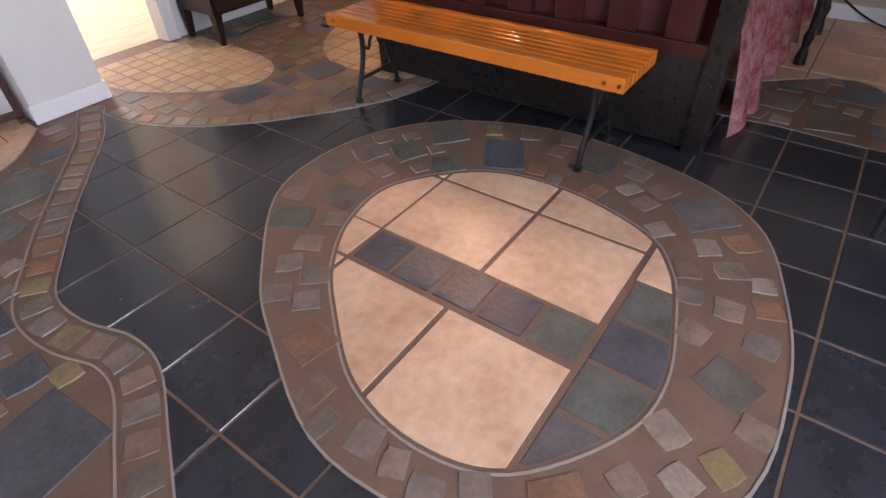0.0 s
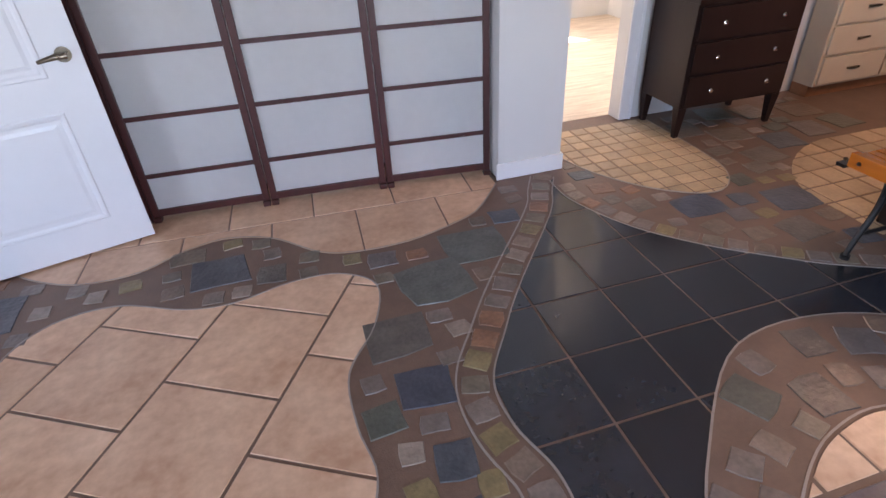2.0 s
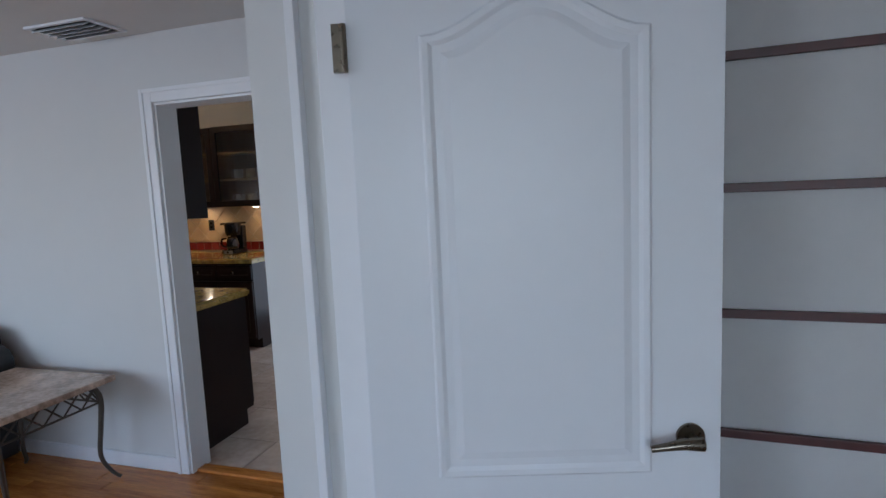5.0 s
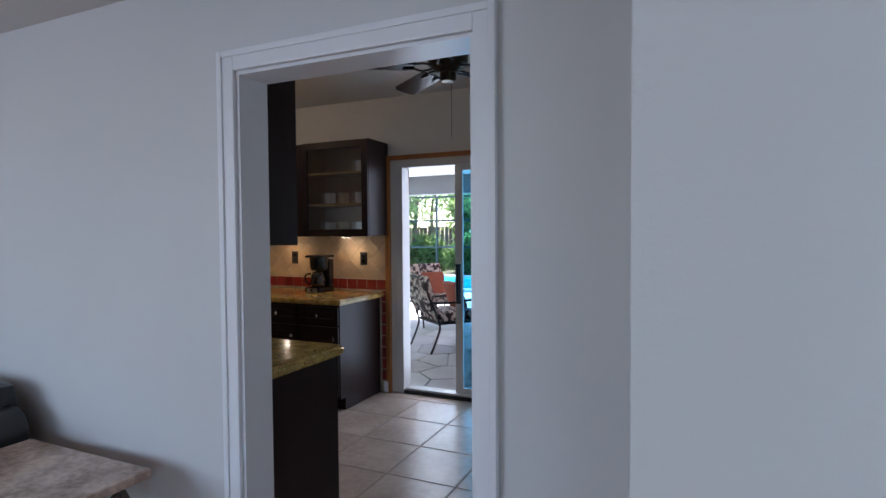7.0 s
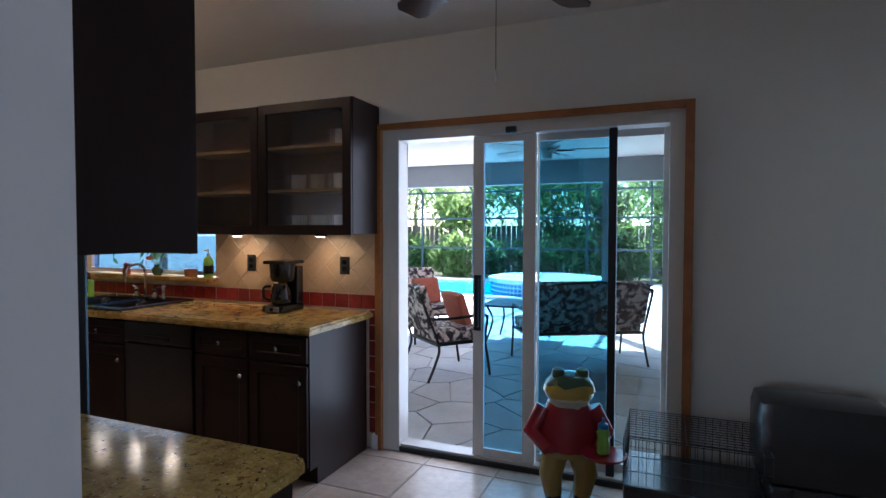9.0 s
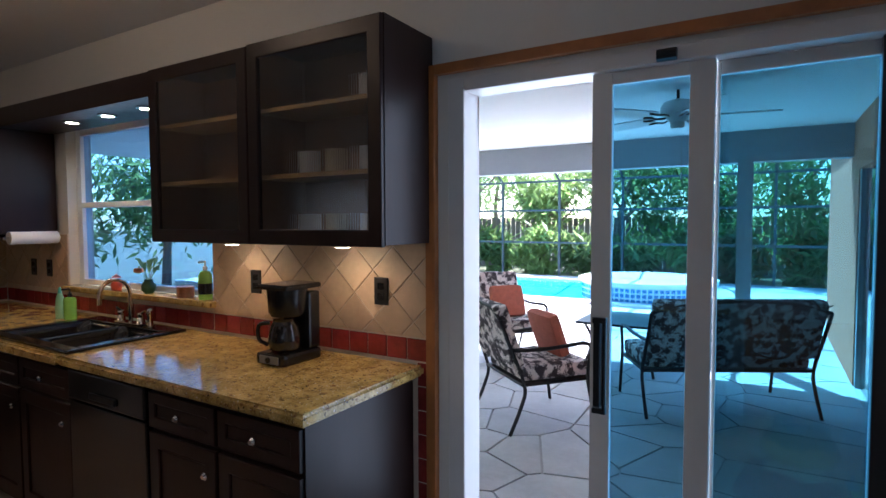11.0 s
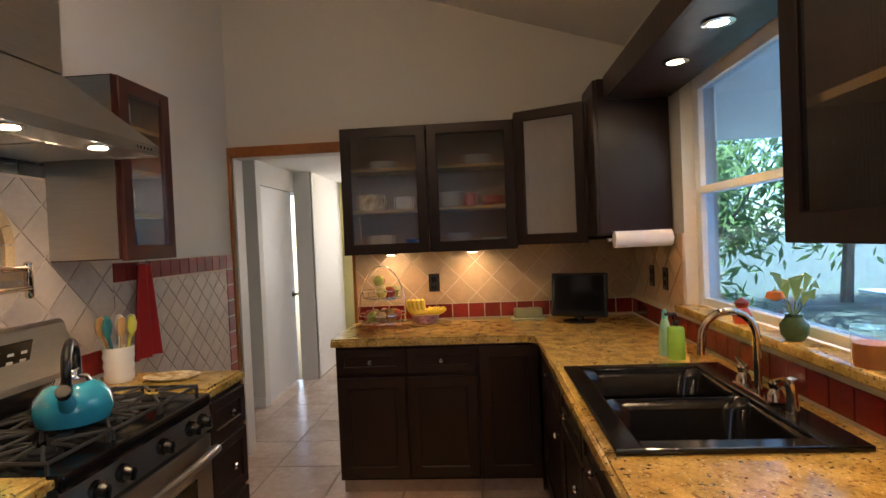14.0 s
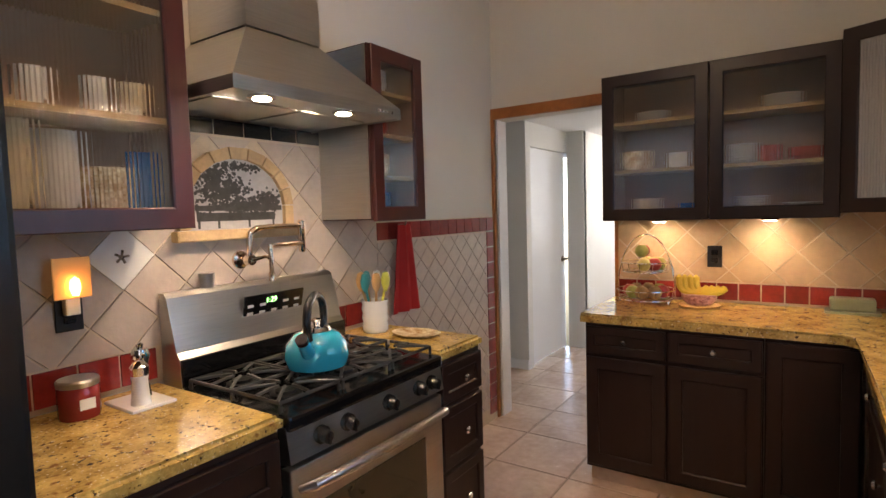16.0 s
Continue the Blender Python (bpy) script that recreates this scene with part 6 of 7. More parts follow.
# fruit stand
t = thing("fruit_stand", "two-tier wire fruit stand filled with fruit", "fruit basket", (-4.56, 1.22, 0.915))
bm = bmesh.new()
for z, r in ((0.04, 0.14), (0.09, 0.15), (0.19, 0.12), (0.24, 0.13)):
    tube(bm, [(r * math.cos(a), r * math.sin(a), z) for a in [i * math.pi / 12 for i in range(24)]], 0.003, 5, True)
for i in range(12):
    a = i * math.pi / 6
    tube(bm, [(0.03 * math.cos(a), 0.03 * math.sin(a), 0.035), (0.14 * math.cos(a), 0.14 * math.sin(a), 0.04), (0.15 * math.cos(a), 0.15 * math.sin(a), 0.09)], 0.002, 4)
    tube(bm, [(0.03 * math.cos(a), 0.03 * math.sin(a), 0.185), (0.12 * math.cos(a), 0.12 * math.sin(a), 0.19), (0.13 * math.cos(a), 0.13 * math.sin(a), 0.24)], 0.002, 4)
tube(bm, [(0, 0.15 * math.cos(a), 0.09 + 0.3 * math.sin(a)) for a in [i * math.pi / 16 for i in range(17)]], 0.004, 6)
for i in range(3):
    a = i * 2.1
    tube(bm, [(0.12 * math.cos(a), 0.12 * math.sin(a), 0.0), (0.13 * math.cos(a), 0.13 * math.sin(a), 0.04)], 0.006, 6)
part("wire_frame", bm, CHROME, t, "", True)
FR = [mat("yellow apple skin", (0.55, 0.45, 0.15), 0.35, 0, 0.15, 8), mat("brown potato skin", (0.35, 0.22, 0.1), 0.7, 0, 0.2, 12), mat("red apple skin", (0.45, 0.06, 0.05), 0.3, 0, 0.25, 8), mat("green pear skin", (0.4, 0.42, 0.12), 0.4, 0, 0.15, 8)]
for i in range(15):
    lay = 0.08 if i < 8 else (0.23 if i < 13 else 0.3)
    a = i * 0.8
    r = 0.085 if i < 8 else (0.07 if i < 13 else 0.02)
    o = tagged(part("fruit", L([(0.0, -0.036), (0.022, -0.03), (0.037, -0.008), (0.036, 0.012), (0.02, 0.032), (0.006, 0.03), (0.0, 0.026)], 16), FR[(1, 1, 2, 3)[i % 4] if i < 8 else (0, 2, 3, 0)[i % 4]], smooth=True), "round fruit in the wire stand", "fruit", "fruit in the stand")
    o.location = (-4.56 + r * math.cos(a), 1.22 + r * math.sin(a), 0.915 + lay)
t = thing("banana_bowl", "bunch of bananas on a red beaded bowl", "fruit bowl", (-4.62, 1.48, 0.915))
part("tray", L([(0.1, 0), (0.105, 0.012), (0.0, 0.014)], 24), mat("honey wood", (0.5, 0.3, 0.1), 0.4, 0, 0.2, 5), t, "", True)
part("bowl", L([(0.06, 0.015), (0.085, 0.04), (0.09, 0.07), (0.08, 0.07)], 24), mat("red beads", (0.45, 0.05, 0.07), 0.3, 0, 0.5, 60, 0.8, 160, second=(0.7, 0.4, 0.4)), t, "", True)
for i in range(4):
    y = -0.04 + i * 0.028
    part("banana", T(spline([(-0.0, y - 0.06, 0.17), (0.01, y - 0.05, 0.1), (0.02, y, 0.075), (0.015, y + 0.06, 0.09), (0.0, y + 0.085, 0.11)], 4), [0.005] + [0.018] * 15 + [0.005], 8), mat("banana skin", (0.75, 0.55, 0.06), 0.45, 0, 0.1, 9), t, "yellow banana", True)
t = thing("butter_dish", "sage green covered butter dish", "butter dish", (-4.72, 2.14, 0.915))
part("tray", B(-0.06, 0.06, -0.11, 0.11, 0, 0.012, bevel=0.005), mat("sage ceramic", (0.3, 0.32, 0.2), 0.3, 0, 0.08, 6), t)
part("cover", B(-0.045, 0.045, -0.09, 0.09, 0.0125, 0.075, bevel=0.012), MATS["sage ceramic"], t)

# round the stove
t = thing("tea_kettle", "turquoise enamel tea kettle with black handle", "kettle", (-2.72, 0.6, 0.945), 30)
TURQ = mat("turquoise enamel", (0.01, 0.3, 0.46), 0.08, 0, 0.06, 4, coat=0.6)
part("body", L([(0.07, 0), (0.098, 0.015), (0.108, 0.05), (0.1, 0.09), (0.075, 0.122), (0.05, 0.132)], 32), TURQ, t, "", True)
part("lid", L([(0.052, 0.132), (0.045, 0.145), (0.014, 0.152), (0.012, 0.16), (0.02, 0.17), (0.0, 0.176)], 24), CHROME, t, "steel lid", True)
part("spout", T([(0.085, 0, 0.075), (0.125, 0, 0.11), (0.14, 0, 0.125)], [0.026, 0.02, 0.017], 12), TURQ, t, "", True)
part("spout_cap", T([(0.138, 0, 0.123), (0.152, 0, 0.137)], 0.02, 12), BLACKPL, t, "black whistle cap", True)
part("handle", T(spline([(0.078, 0, 0.115), (0.092, 0, 0.17), (0.07, 0, 0.225), (0.0, 0, 0.25), (-0.07, 0, 0.225), (-0.092, 0, 0.17), (-0.078, 0, 0.115)], 5), 0.014, 10), BLACKPL, t, "black loop handle", True)
t = thing("utensil_crock", "white ribbed crock holding cooking utensils", "utensil holder", (-3.36, 0.3, 0.915))
part("crock", L([(0.05, 0), (0.058, 0.01), (0.06, 0.03), (0.056, 0.05), (0.061, 0.07), (0.057, 0.09), (0.062, 0.11), (0.058, 0.13), (0.063, 0.15), (0.057, 0.15), (0.05, 0.02)], 24), WHITEC, t, "", True)
UT = [mat("teal silicone", (0.02, 0.2, 0.22), 0.5), mat("spoon wood", (0.5, 0.3, 0.12), 0.6, 0, 0.15, 6), mat("lime silicone", (0.55, 0.55, 0.08), 0.5), STEEL, WHITEC]
for i in range(7):
    a = i * 0.9
    dx, dy = math.cos(a) * 0.03, math.sin(a) * 0.03
    m_ = UT[i % 5]
    bm = T([(dx * 0.3, dy * 0.3, 0.03), (dx * 1.8, dy * 1.8, 0.2)], 0.006, 8)
    part("utensil_handle", bm, UT[1] if i % 2 else m_, t, "", True)
    part("utensil_head", L([(0.006, 0.19), (0.024, 0.215), (0.03, 0.245), (0.02, 0.275), (0.0, 0.282)], 12, (dx * 2.0, dy * 2.0, 0), (1, 0.4)), m_, t, "", True)
t = thing("spoon_rest", "orange patterned spoon rest plate on the counter", "plate", (-3.38, 0.52, 0.915))
part("plate", L([(0.06, 0), (0.09, 0.008), (0.1, 0.016), (0.085, 0.012), (0.0, 0.006)], 24, (0, 0, 0), (0.85, 1.2)), mat("orange glaze", (0.65, 0.3, 0.06), 0.2, 0, 0.5, 25, second=(0.7, 0.6, 0.4)), t, "", True)
t = thing("red_towel", "red cloth hanging on a wall hook", "cloth", (-3.74, 0.17, 1.1))
bm = bmesh.new()
gg = [[bm.verts.new((0.06 * (i / 8 - 0.5) * (1 + j * 0.12), 0.02 + 0.018 * math.sin(i * 1.9) * (0.4 + j * 0.06), 0.3 - 0.46 * j / 10)) for j in range(11)] for i in range(9)]
for a_, b_ in zip(gg, gg[1:]):
    for j in range(10):
        bm.faces.new((a_[j], b_[j], b_[j + 1], a_[j + 1]))
bmesh.ops.scale(bm, vec=(1.8, 1, 1), verts=bm.verts)
bmesh.ops.solidify(bm, geom=bm.faces, thickness=0.006)
part("cloth", bm, mat("red cloth", (0.42, 0.02, 0.02), 0.85, 0, 0.1, 12, 0.3, 150), t, "", True)
part("hook", T([(0, -0.016, 0.3), (0, 0.03, 0.3), (0, 0.035, 0.32)], 0.005, 8), BRASS, t, "", True)
t = thing("candle_jar", "red jar candle with silver lid and paper label", "candle", (-2.13, 0.27, 0.915))
part("jar", L([(0.05, 0), (0.053, 0.008), (0.053, 0.085), (0.05, 0.09)], 28), mat("red wax glass", (0.3, 0.03, 0.025), 0.1, 0, 0.1, 5, coat=0.5), t, "", True)
part("lid", L([(0.053, 0.0905), (0.054, 0.105), (0.05, 0.11), (0.0, 0.112)], 28), STEEL, t, "silver lid", True)
part("label", B(-0.02, 0.02, 0.0535, 0.0545, 0.03, 0.06), WHITEC, t, "white paper label")
t = thing("pepper_mill", "glossy dark pepper mill with chrome top", "pepper mill", (-2.3, 0.28, 0.925))
part("body", L([(0.026, 0), (0.022, 0.03), (0.017, 0.06), (0.021, 0.1)], 20), BLACKPL, t, "", True)
part("cap", L([(0.021, 0.1), (0.027, 0.125), (0.022, 0.145), (0.009, 0.15), (0.011, 0.16), (0.0, 0.168)], 20), CHROME, t, "", True)
t = thing("salt_mill", "white salt mill with clear top", "salt mill", (-2.26, 0.35, 0.925))
part("body", L([(0.028, 0), (0.024, 0.03), (0.022, 0.07), (0.025, 0.085)], 20), WHITEC, t, "", True)
part("cap", L([(0.025, 0.085), (0.026, 0.11), (0.014, 0.125), (0.0, 0.13)], 20), CHROME, t, "", True)
o = tagged(part("mill_tray", B(-2.34, -2.21, 0.23, 0.4, 0.9155, 0.925, bevel=0.003), WHITEC), "white ceramic tray under the mills", "tray")
# tiled picture in a stone arch
mu = thing("arched_mural", "grey garden mural in a carved stone arch", "mural", (-2.765, 0.15, 1.42))
mu.scale = (0.88, 1, 0.88)
bm = bmesh.new()
pts = [(-0.235, 0.0), (0.235, 0.0)] + [(0.235 * math.cos(a), 0.1 + 0.2 * math.sin(a)) for a in [i * math.pi / 14 for i in range(15)]]
fr_ = [bm.verts.new((x, 0.006, z)) for x, z in pts]
bk_ = [bm.verts.new((x, -0.003, z)) for x, z in pts]
bm.faces.new(fr_)
for i in range(len(pts)):
    bm.faces.new((fr_[i - 1], fr_[i], bk_[i], bk_[i - 1]))
base = part("picture", bm, mat("pale grey print", (0.42, 0.42, 0.44), 0.3, 0, 0.15, 6), mu)
DK = mat("dark grey print", (0.04, 0.04, 0.04), 0.4, 0, 0.4, 30)
rnd = random.Random(11)
for name, clumps in (("printed_tree", ((0.09, 0.16, 0.05, 0.035, 420), (0.13, 0.22, 0.035, 0.03, 220), (0.02, 0.2, 0.03, 0.03, 60))), ("printed_branch", ((-0.05, 0.27, 0.06, 0.012, 90), (0.05, 0.275, 0.03, 0.01, 40))), ("printed_hedge", ((-0.06, 0.1, 0.1, 0.016, 420), (-0.16, 0.13, 0.035, 0.018, 140)))):
    bm = bmesh.new()
    for cu, cv, su, sv, count in clumps:
        for i in range(count):
            u, v, r = rnd.gauss(cu, su), rnd.gauss(cv, sv), rnd.uniform(0.003, 0.011)
            if abs(u) < 0.22 and v > 0.01 and math.hypot(u / 0.225, max(0, v - 0.1) / 0.19) < 1:
                bm.faces.new([bm.verts.new((u + r * math.cos(k * 1.57 + i), 0.0068 + i * 0.000002, v + r * math.sin(k * 1.57 + i))) for k in range(4)])
    tagged(part(name, bm, DK, base), kind="stuff")
bm = B(-0.19, 0.2, 0.0064, 0.0072, 0.035, 0.07)
for x in (-0.18, -0.05, 0.1, 0.19):
    box(bm, x - 0.005, x + 0.005, 0.0064, 0.0072, 0.005, 0.05)
box(bm, -0.23, 0.23, 0.0062, 0.0066, 0.078, 0.1)
part("printed_table", bm, DK, base)
ARCHST = mat("tan carved stone", (0.5, 0.35, 0.19), 0.6, 0, 0.2, 9, 0.5, 60, 0.08)
for i in range(9):
    a0, a1 = i * math.pi / 9 + 0.015, (i + 1) * math.pi / 9 - 0.015
    bm = bmesh.new()
    q = []
    for dy in (0.0, 0.024):
        q.append([bm.verts.new((r0 * math.cos(a), dy, 0.1 + r1 * math.sin(a))) for a, r0, r1 in ((a0, 0.236, 0.201), (a1, 0.236, 0.201), (a1, 0.285, 0.25), (a0, 0.285, 0.25))])
    bm.faces.new(q[0]), bm.faces.new(q[1])
    for k in range(4):
        bm.faces.new((q[0][k - 1], q[0][k], q[1][k], q[1][k - 1]))
    part("arch_stone", bm, ARCHST, mu)
for s in (-1, 1):
    part("arch_stone", B(min(s * 0.236, s * 0.285), max(s * 0.236, s * 0.285), 0, 0.024, 0.002, 0.098, bevel=0.003), ARCHST, mu)
part("sill", B(-0.31, 0.31, 0, 0.045, -0.045, -0.001, bevel=0.008), ARCHST, mu)
# pot filler
t = thing("pot_filler", "brushed nickel folding pot filler tap over the stove", "faucet", (-2.79, 0.153, 1.3))
bm = T(spline([(0.03, 0.012, 0), (0.03, 0.05, 0.0), (0.03, 0.062, 0.02), (0.03, 0.065, 0.07), (0.025, 0.065, 0.1), (-0.005, 0.066, 0.118)], 5), 0.0125, 12)
tube(bm, [(0.03, 0.0, 0), (0.03, 0.008, 0), (0.03, 0.014, 0)], [0.036, 0.034, 0.02], 20)
tube(bm, [(0.03, 0.045, 0.0), (0.03, 0.075, 0.0)], 0.02, 14)
part("valve", bm, WARMCH, t, "round wall valve", True)
part("cross_handle", T([(0.03, 0.07, 0.0), (-0.03, 0.075, 0.008), (-0.05, 0.075, 0.0)], [0.01, 0.007, 0.009], 10), WARMCH, t, "", True)
part("arm", T([(-0.005, 0.066, 0.118), (-0.06, 0.067, 0.122), (-0.215, 0.07, 0.122)], 0.0115, 12), WARMCH, t, "upper swing arm", True)
part("joint", T([(-0.22, 0.07, 0.145), (-0.22, 0.07, 0.14), (-0.22, 0.07, 0.02), (-0.22, 0.07, 0.012)], [0.009, 0.015, 0.015, 0.009], 14), WARMCH, t, "", True)
part("arm", T([(-0.215, 0.075, 0.05), (-0.05, 0.1, 0.05), (-0.035, 0.102, 0.045)], 0.0105, 12), WARMCH, t, "lower swing arm", True)
part("nozzle", T([(-0.035, 0.102, 0.055), (-0.035, 0.102, -0.05), (-0.035, 0.102, -0.055), (-0.035, 0.102, -0.085)], [0.01, 0.009, 0.013, 0.013], 12), WARMCH, t, "", True)
t = bottle("steel_cup", "small steel cup on the range back", "cup", (-2.6, 0.18, 1.216), [(0.022, 0), (0.028, 0.05), (0.025, 0.05)], STEEL)


# dishes on the shelves
def plates(x, y, z, n, r=0.09, label="stack of white plates on a cabinet shelf", m=WHITEC):
    t = thing("plate_stack", label, "plates", (x, y, z), group="stacked plates")
    for i in range(n):
        part("plate", L([(r * 0.55, i * 0.012), (r, i * 0.012 + 0.011), (r * 0.97, i * 0.012 + 0.012), (0, i * 0.012 + 0.005)], 20), m, t, "", True)


def cup(x, y, z, m, r=0.045, h=0.08, label="coloured cup on a cabinet shelf"):
    t = thing("cup", label, "cup", (x, y, z), group="cups on shelves")
    part("body", L([(r * 0.75, 0), (r, h * 0.3), (r, h), (r * 0.92, h), (r * 0.7, 0.01)], 18), m, t, "", True)


CM = [WHITEC, MATS["orange glaze"], MATS["teal silicone"], MATS["red enamel"], mat("blue glass", (0.02, 0.12, 0.35), 0.1), mat("cream ceramic", (0.65, 0.55, 0.38), 0.25), GREENL]
wz = [1.411, 1.39 + 0.775 / 3 + 0.009, 1.39 + 0.775 * 2 / 3 + 0.009]
plates(-4.62, 1.72, wz[0], 7)
plates(-4.62, 1.93, wz[0], 4)
plates(-4.62, 1.68, wz[1], 8, 0.08)
cup(-4.62, 1.8, wz[1], CM[3], label="red lidded canister on a cabinet shelf")
cup(-4.62, 1.95, wz[1], CM[3], 0.07, 0.06, "red bowl on a cabinet shelf")
cup(-4.62, 1.17, wz[1], CM[1], 0.085, 0.1, "orange mixing bowl on a cabinet shelf")
cup(-4.62, 1.38, wz[1], CM[0], 0.06, 0.08, "white bowl on a cabinet shelf")
cup(-4.62, 1.22, wz[0], CM[5], 0.08, 0.09, "cream bowl on a cabinet shelf")
cup(-4.62, 1.42, wz[0], CM[4], 0.04, 0.06, "blue glass on a cabinet shelf")
plates(-4.62, 1.25, wz[2], 4)
plates(-4.62, 1.85, wz[2], 5)
for x, m_ in ((-1.45, CM[0]), (-1.3, CM[5]), (-1.12, CM[0])):
    for z in (1.451, 1.43 + 0.825 / 3 + 0.009):
        cup(x, 2.68, z, m_, 0.05, 0.1, "pale glass on a cabinet shelf")
cup(-1.1, 2.68, 1.43 + 0.55 + 0.009, CM[0], 0.06, 0.1, "white mug on the top cabinet shelf")
cup(-1.75, 2.68, 1.43 + 0.547 + 0.009, CM[4], 0.05, 0.09, "blue cup on the top cabinet shelf")
for i, (x, m_, r, h) in enumerate(((-2.32, CM[4], 0.035, 0.2), (-2.22, CM[1], 0.06, 0.15), (-2.1, CM[0], 0.06, 0.24), (-2.0, CM[5], 0.05, 0.26), (-1.92, CM[4], 0.05, 0.14))):
    cup(x, 0.3, 1.461, m_, r, h, "coloured jar on the cabinet shelf")
for x, m_ in ((-2.3, CM[5]), (-2.2, CM[0]), (-2.05, CM[0])):
    cup(x, 0.33, 1.44 + 0.91 / 3 + 0.009, m_, 0.035, 0.1, "spice jar on the cabinet shelf")
for k in range(4):
    cup(-3.37, 0.32, (1.456, 1.435 + 0.1825 + 0.009, 1.435 + 0.365 + 0.009, 1.435 + 0.5475 + 0.009)[k], (CM[4], CM[1], CM[3], CM[0])[k], 0.06, 0.1, "coloured tin on the narrow cabinet shelf")


# frog statue, one plain mesh
def frog():
    bm = bmesh.new()
    lathe(bm, [(0.05, 0.28), (0.12, 0.3), (0.145, 0.4), (0.135, 0.5), (0.1, 0.58), (0.05, 0.61)], 24, (0, 0, 0), (1, 0.8))
    lathe(bm, [(0.03, 0.58), (0.105, 0.6), (0.125, 0.64), (0.115, 0.68), (0.08, 0.72), (0.0, 0.735)], 24, (0, -0.03, 0), (1.05, 1))
    for s in (-1, 1):
        lathe(bm, [(0.0, -0.035), (0.03, -0.02), (0.035, 0.0), (0.03, 0.02), (0.0, 0.035)], 14, (s * 0.06, -0.05, 0.73))
        tube(bm, [(s * 0.06, 0, 0.32), (s * 0.09, -0.02, 0.2), (s * 0.07, 0, 0.05)], [0.07, 0.06, 0.04], 12)
        tube(bm, [(s * 0.06, 0.03, 0.03), (s * 0.1, -0.05, 0.03), (s * 0.15, -0.16, 0.025)], [0.03, 0.04, 0.025], 10)
        tube(bm, [(s * 0.12, 0, 0.54), (s * 0.19, -0.02, 0.42), (s * 0.12, -0.12, 0.36)], [0.05, 0.045, 0.03], 10)
    lathe(bm, [(0.0, 0.36), (0.1, 0.36), (0.11, 0.375), (0.0, 0.37)], 24, (0.14, -0.18, 0))
    m = bpy.data.materials.new("painted statue")
    m.use_nodes = True
    n, l = m.node_tree.nodes, m.node_tree.links
    co, se, cr, nz, ma = n.new("ShaderNodeTexCoord"), n.new("ShaderNodeSeparateXYZ"), n.new("ShaderNodeValToRGB"), n.new("ShaderNodeTexNoise"), n.new("ShaderNodeMath")
    nz.inputs["Scale"].default_value = 9
    ma.operation, ma.inputs[1].default_value = "MULTIPLY_ADD", 0.07
    l.new(co.outputs["Object"], se.inputs[0])
    l.new(co.outputs["Object"], nz.inputs["Vector"])
    l.new(nz.outputs[0], ma.inputs[0])
    l.new(se.outputs[2], ma.inputs[2])
    l.new(ma.outputs[0], cr.inputs[0])
    e = cr.color_ramp.elements
    cr.color_ramp.interpolation = "CONSTANT"
    for pos, c in ((0.0, (0.015, 0.013, 0.013)), (0.12, (0.3, 0.2, 0.05)), (0.36, (0.3, 0.02, 0.03)), (0.6, (0.6, 0.56, 0.45)), (0.65, (0.45, 0.32, 0.05)), (0.71, (0.05, 0.1, 0.05))):
        k = e[0] if pos == 0 else e.new(pos)
        k.position, k.color = pos, (*c, 1)
    e[-1].color = (0.05, 0.1, 0.05, 1)
    l.new(cr.outputs[0], n["Principled BSDF"].inputs["Base Color"])
    n["Principled BSDF"].inputs["Roughness"].default_value = 0.15
    o = part("frog_statue", bm, m, smooth=True)
    o.matrix_world = pose(0.36, 2.5, 0, 0, 0, 20)
    tagged(o, "glossy painted frog waiter statue holding a tray", "statue")


frog()
bottle("baby_bottle", "green drinking bottle with blue top on the tray", "bottle", (0.55, 2.38, 0.376), [(0.03, 0), (0.032, 0.05), (0.026, 0.07), (0.032, 0.1), (0.025, 0.12)], GREENL, [(0.026, 0.12), (0.024, 0.14), (0.008, 0.15), (0.006, 0.17)], mat("blue cap", (0.02, 0.2, 0.5), 0.3))
t = thing("wire_crate", "black wire pet crate beside the patio door", "crate", (0.95, 2.5, 0))
part("tray", B(-0.3, 0.3, -0.22, 0.22, 0.0, 0.28, bevel=0.01), BLACKPL, t)
for k in range(4):
    bm = bmesh.new()
    if k < 2:
        y = (-0.22, 0.22)[k]
        for i in range(19):
            tube(bm, [(-0.3 + i / 30, y, 0.28), (-0.3 + i / 30, y, 0.5)], 0.002, 4)
        for z in (0.35, 0.42, 0.5):
            tube(bm, [(-0.3, y, z), (0.3, y, z)], 0.0025, 4)
    elif k == 2:
        for i in range(14):
            tube(bm, [(-0.3, -0.22 + i * 0.034, 0.28), (-0.3, -0.22 + i * 0.034, 0.5), (0.3, -0.22 + i * 0.034, 0.5)], 0.002, 4)
    else:
        for i in range(19):
            tube(bm, [(-0.3 + i / 30, -0.22, 0.5), (-0.3 + i / 30, 0.22, 0.5)], 0.002, 4)
    part("wire_panel", bm, IRON, t, "", True)
t = thing("black_bag", "black soft bag on a stool", "bag", (1.45, 2.5, 0))
part("body", B(-0.25, 0.25, -0.16, 0.16, 0.35, 0.72, bevel=0.06), BLACKPL, t, "", True)
part("stand", B(-0.2, 0.2, -0.14, 0.14, 0.0, 0.35, bevel=0.01), BLACKWOOD, t)

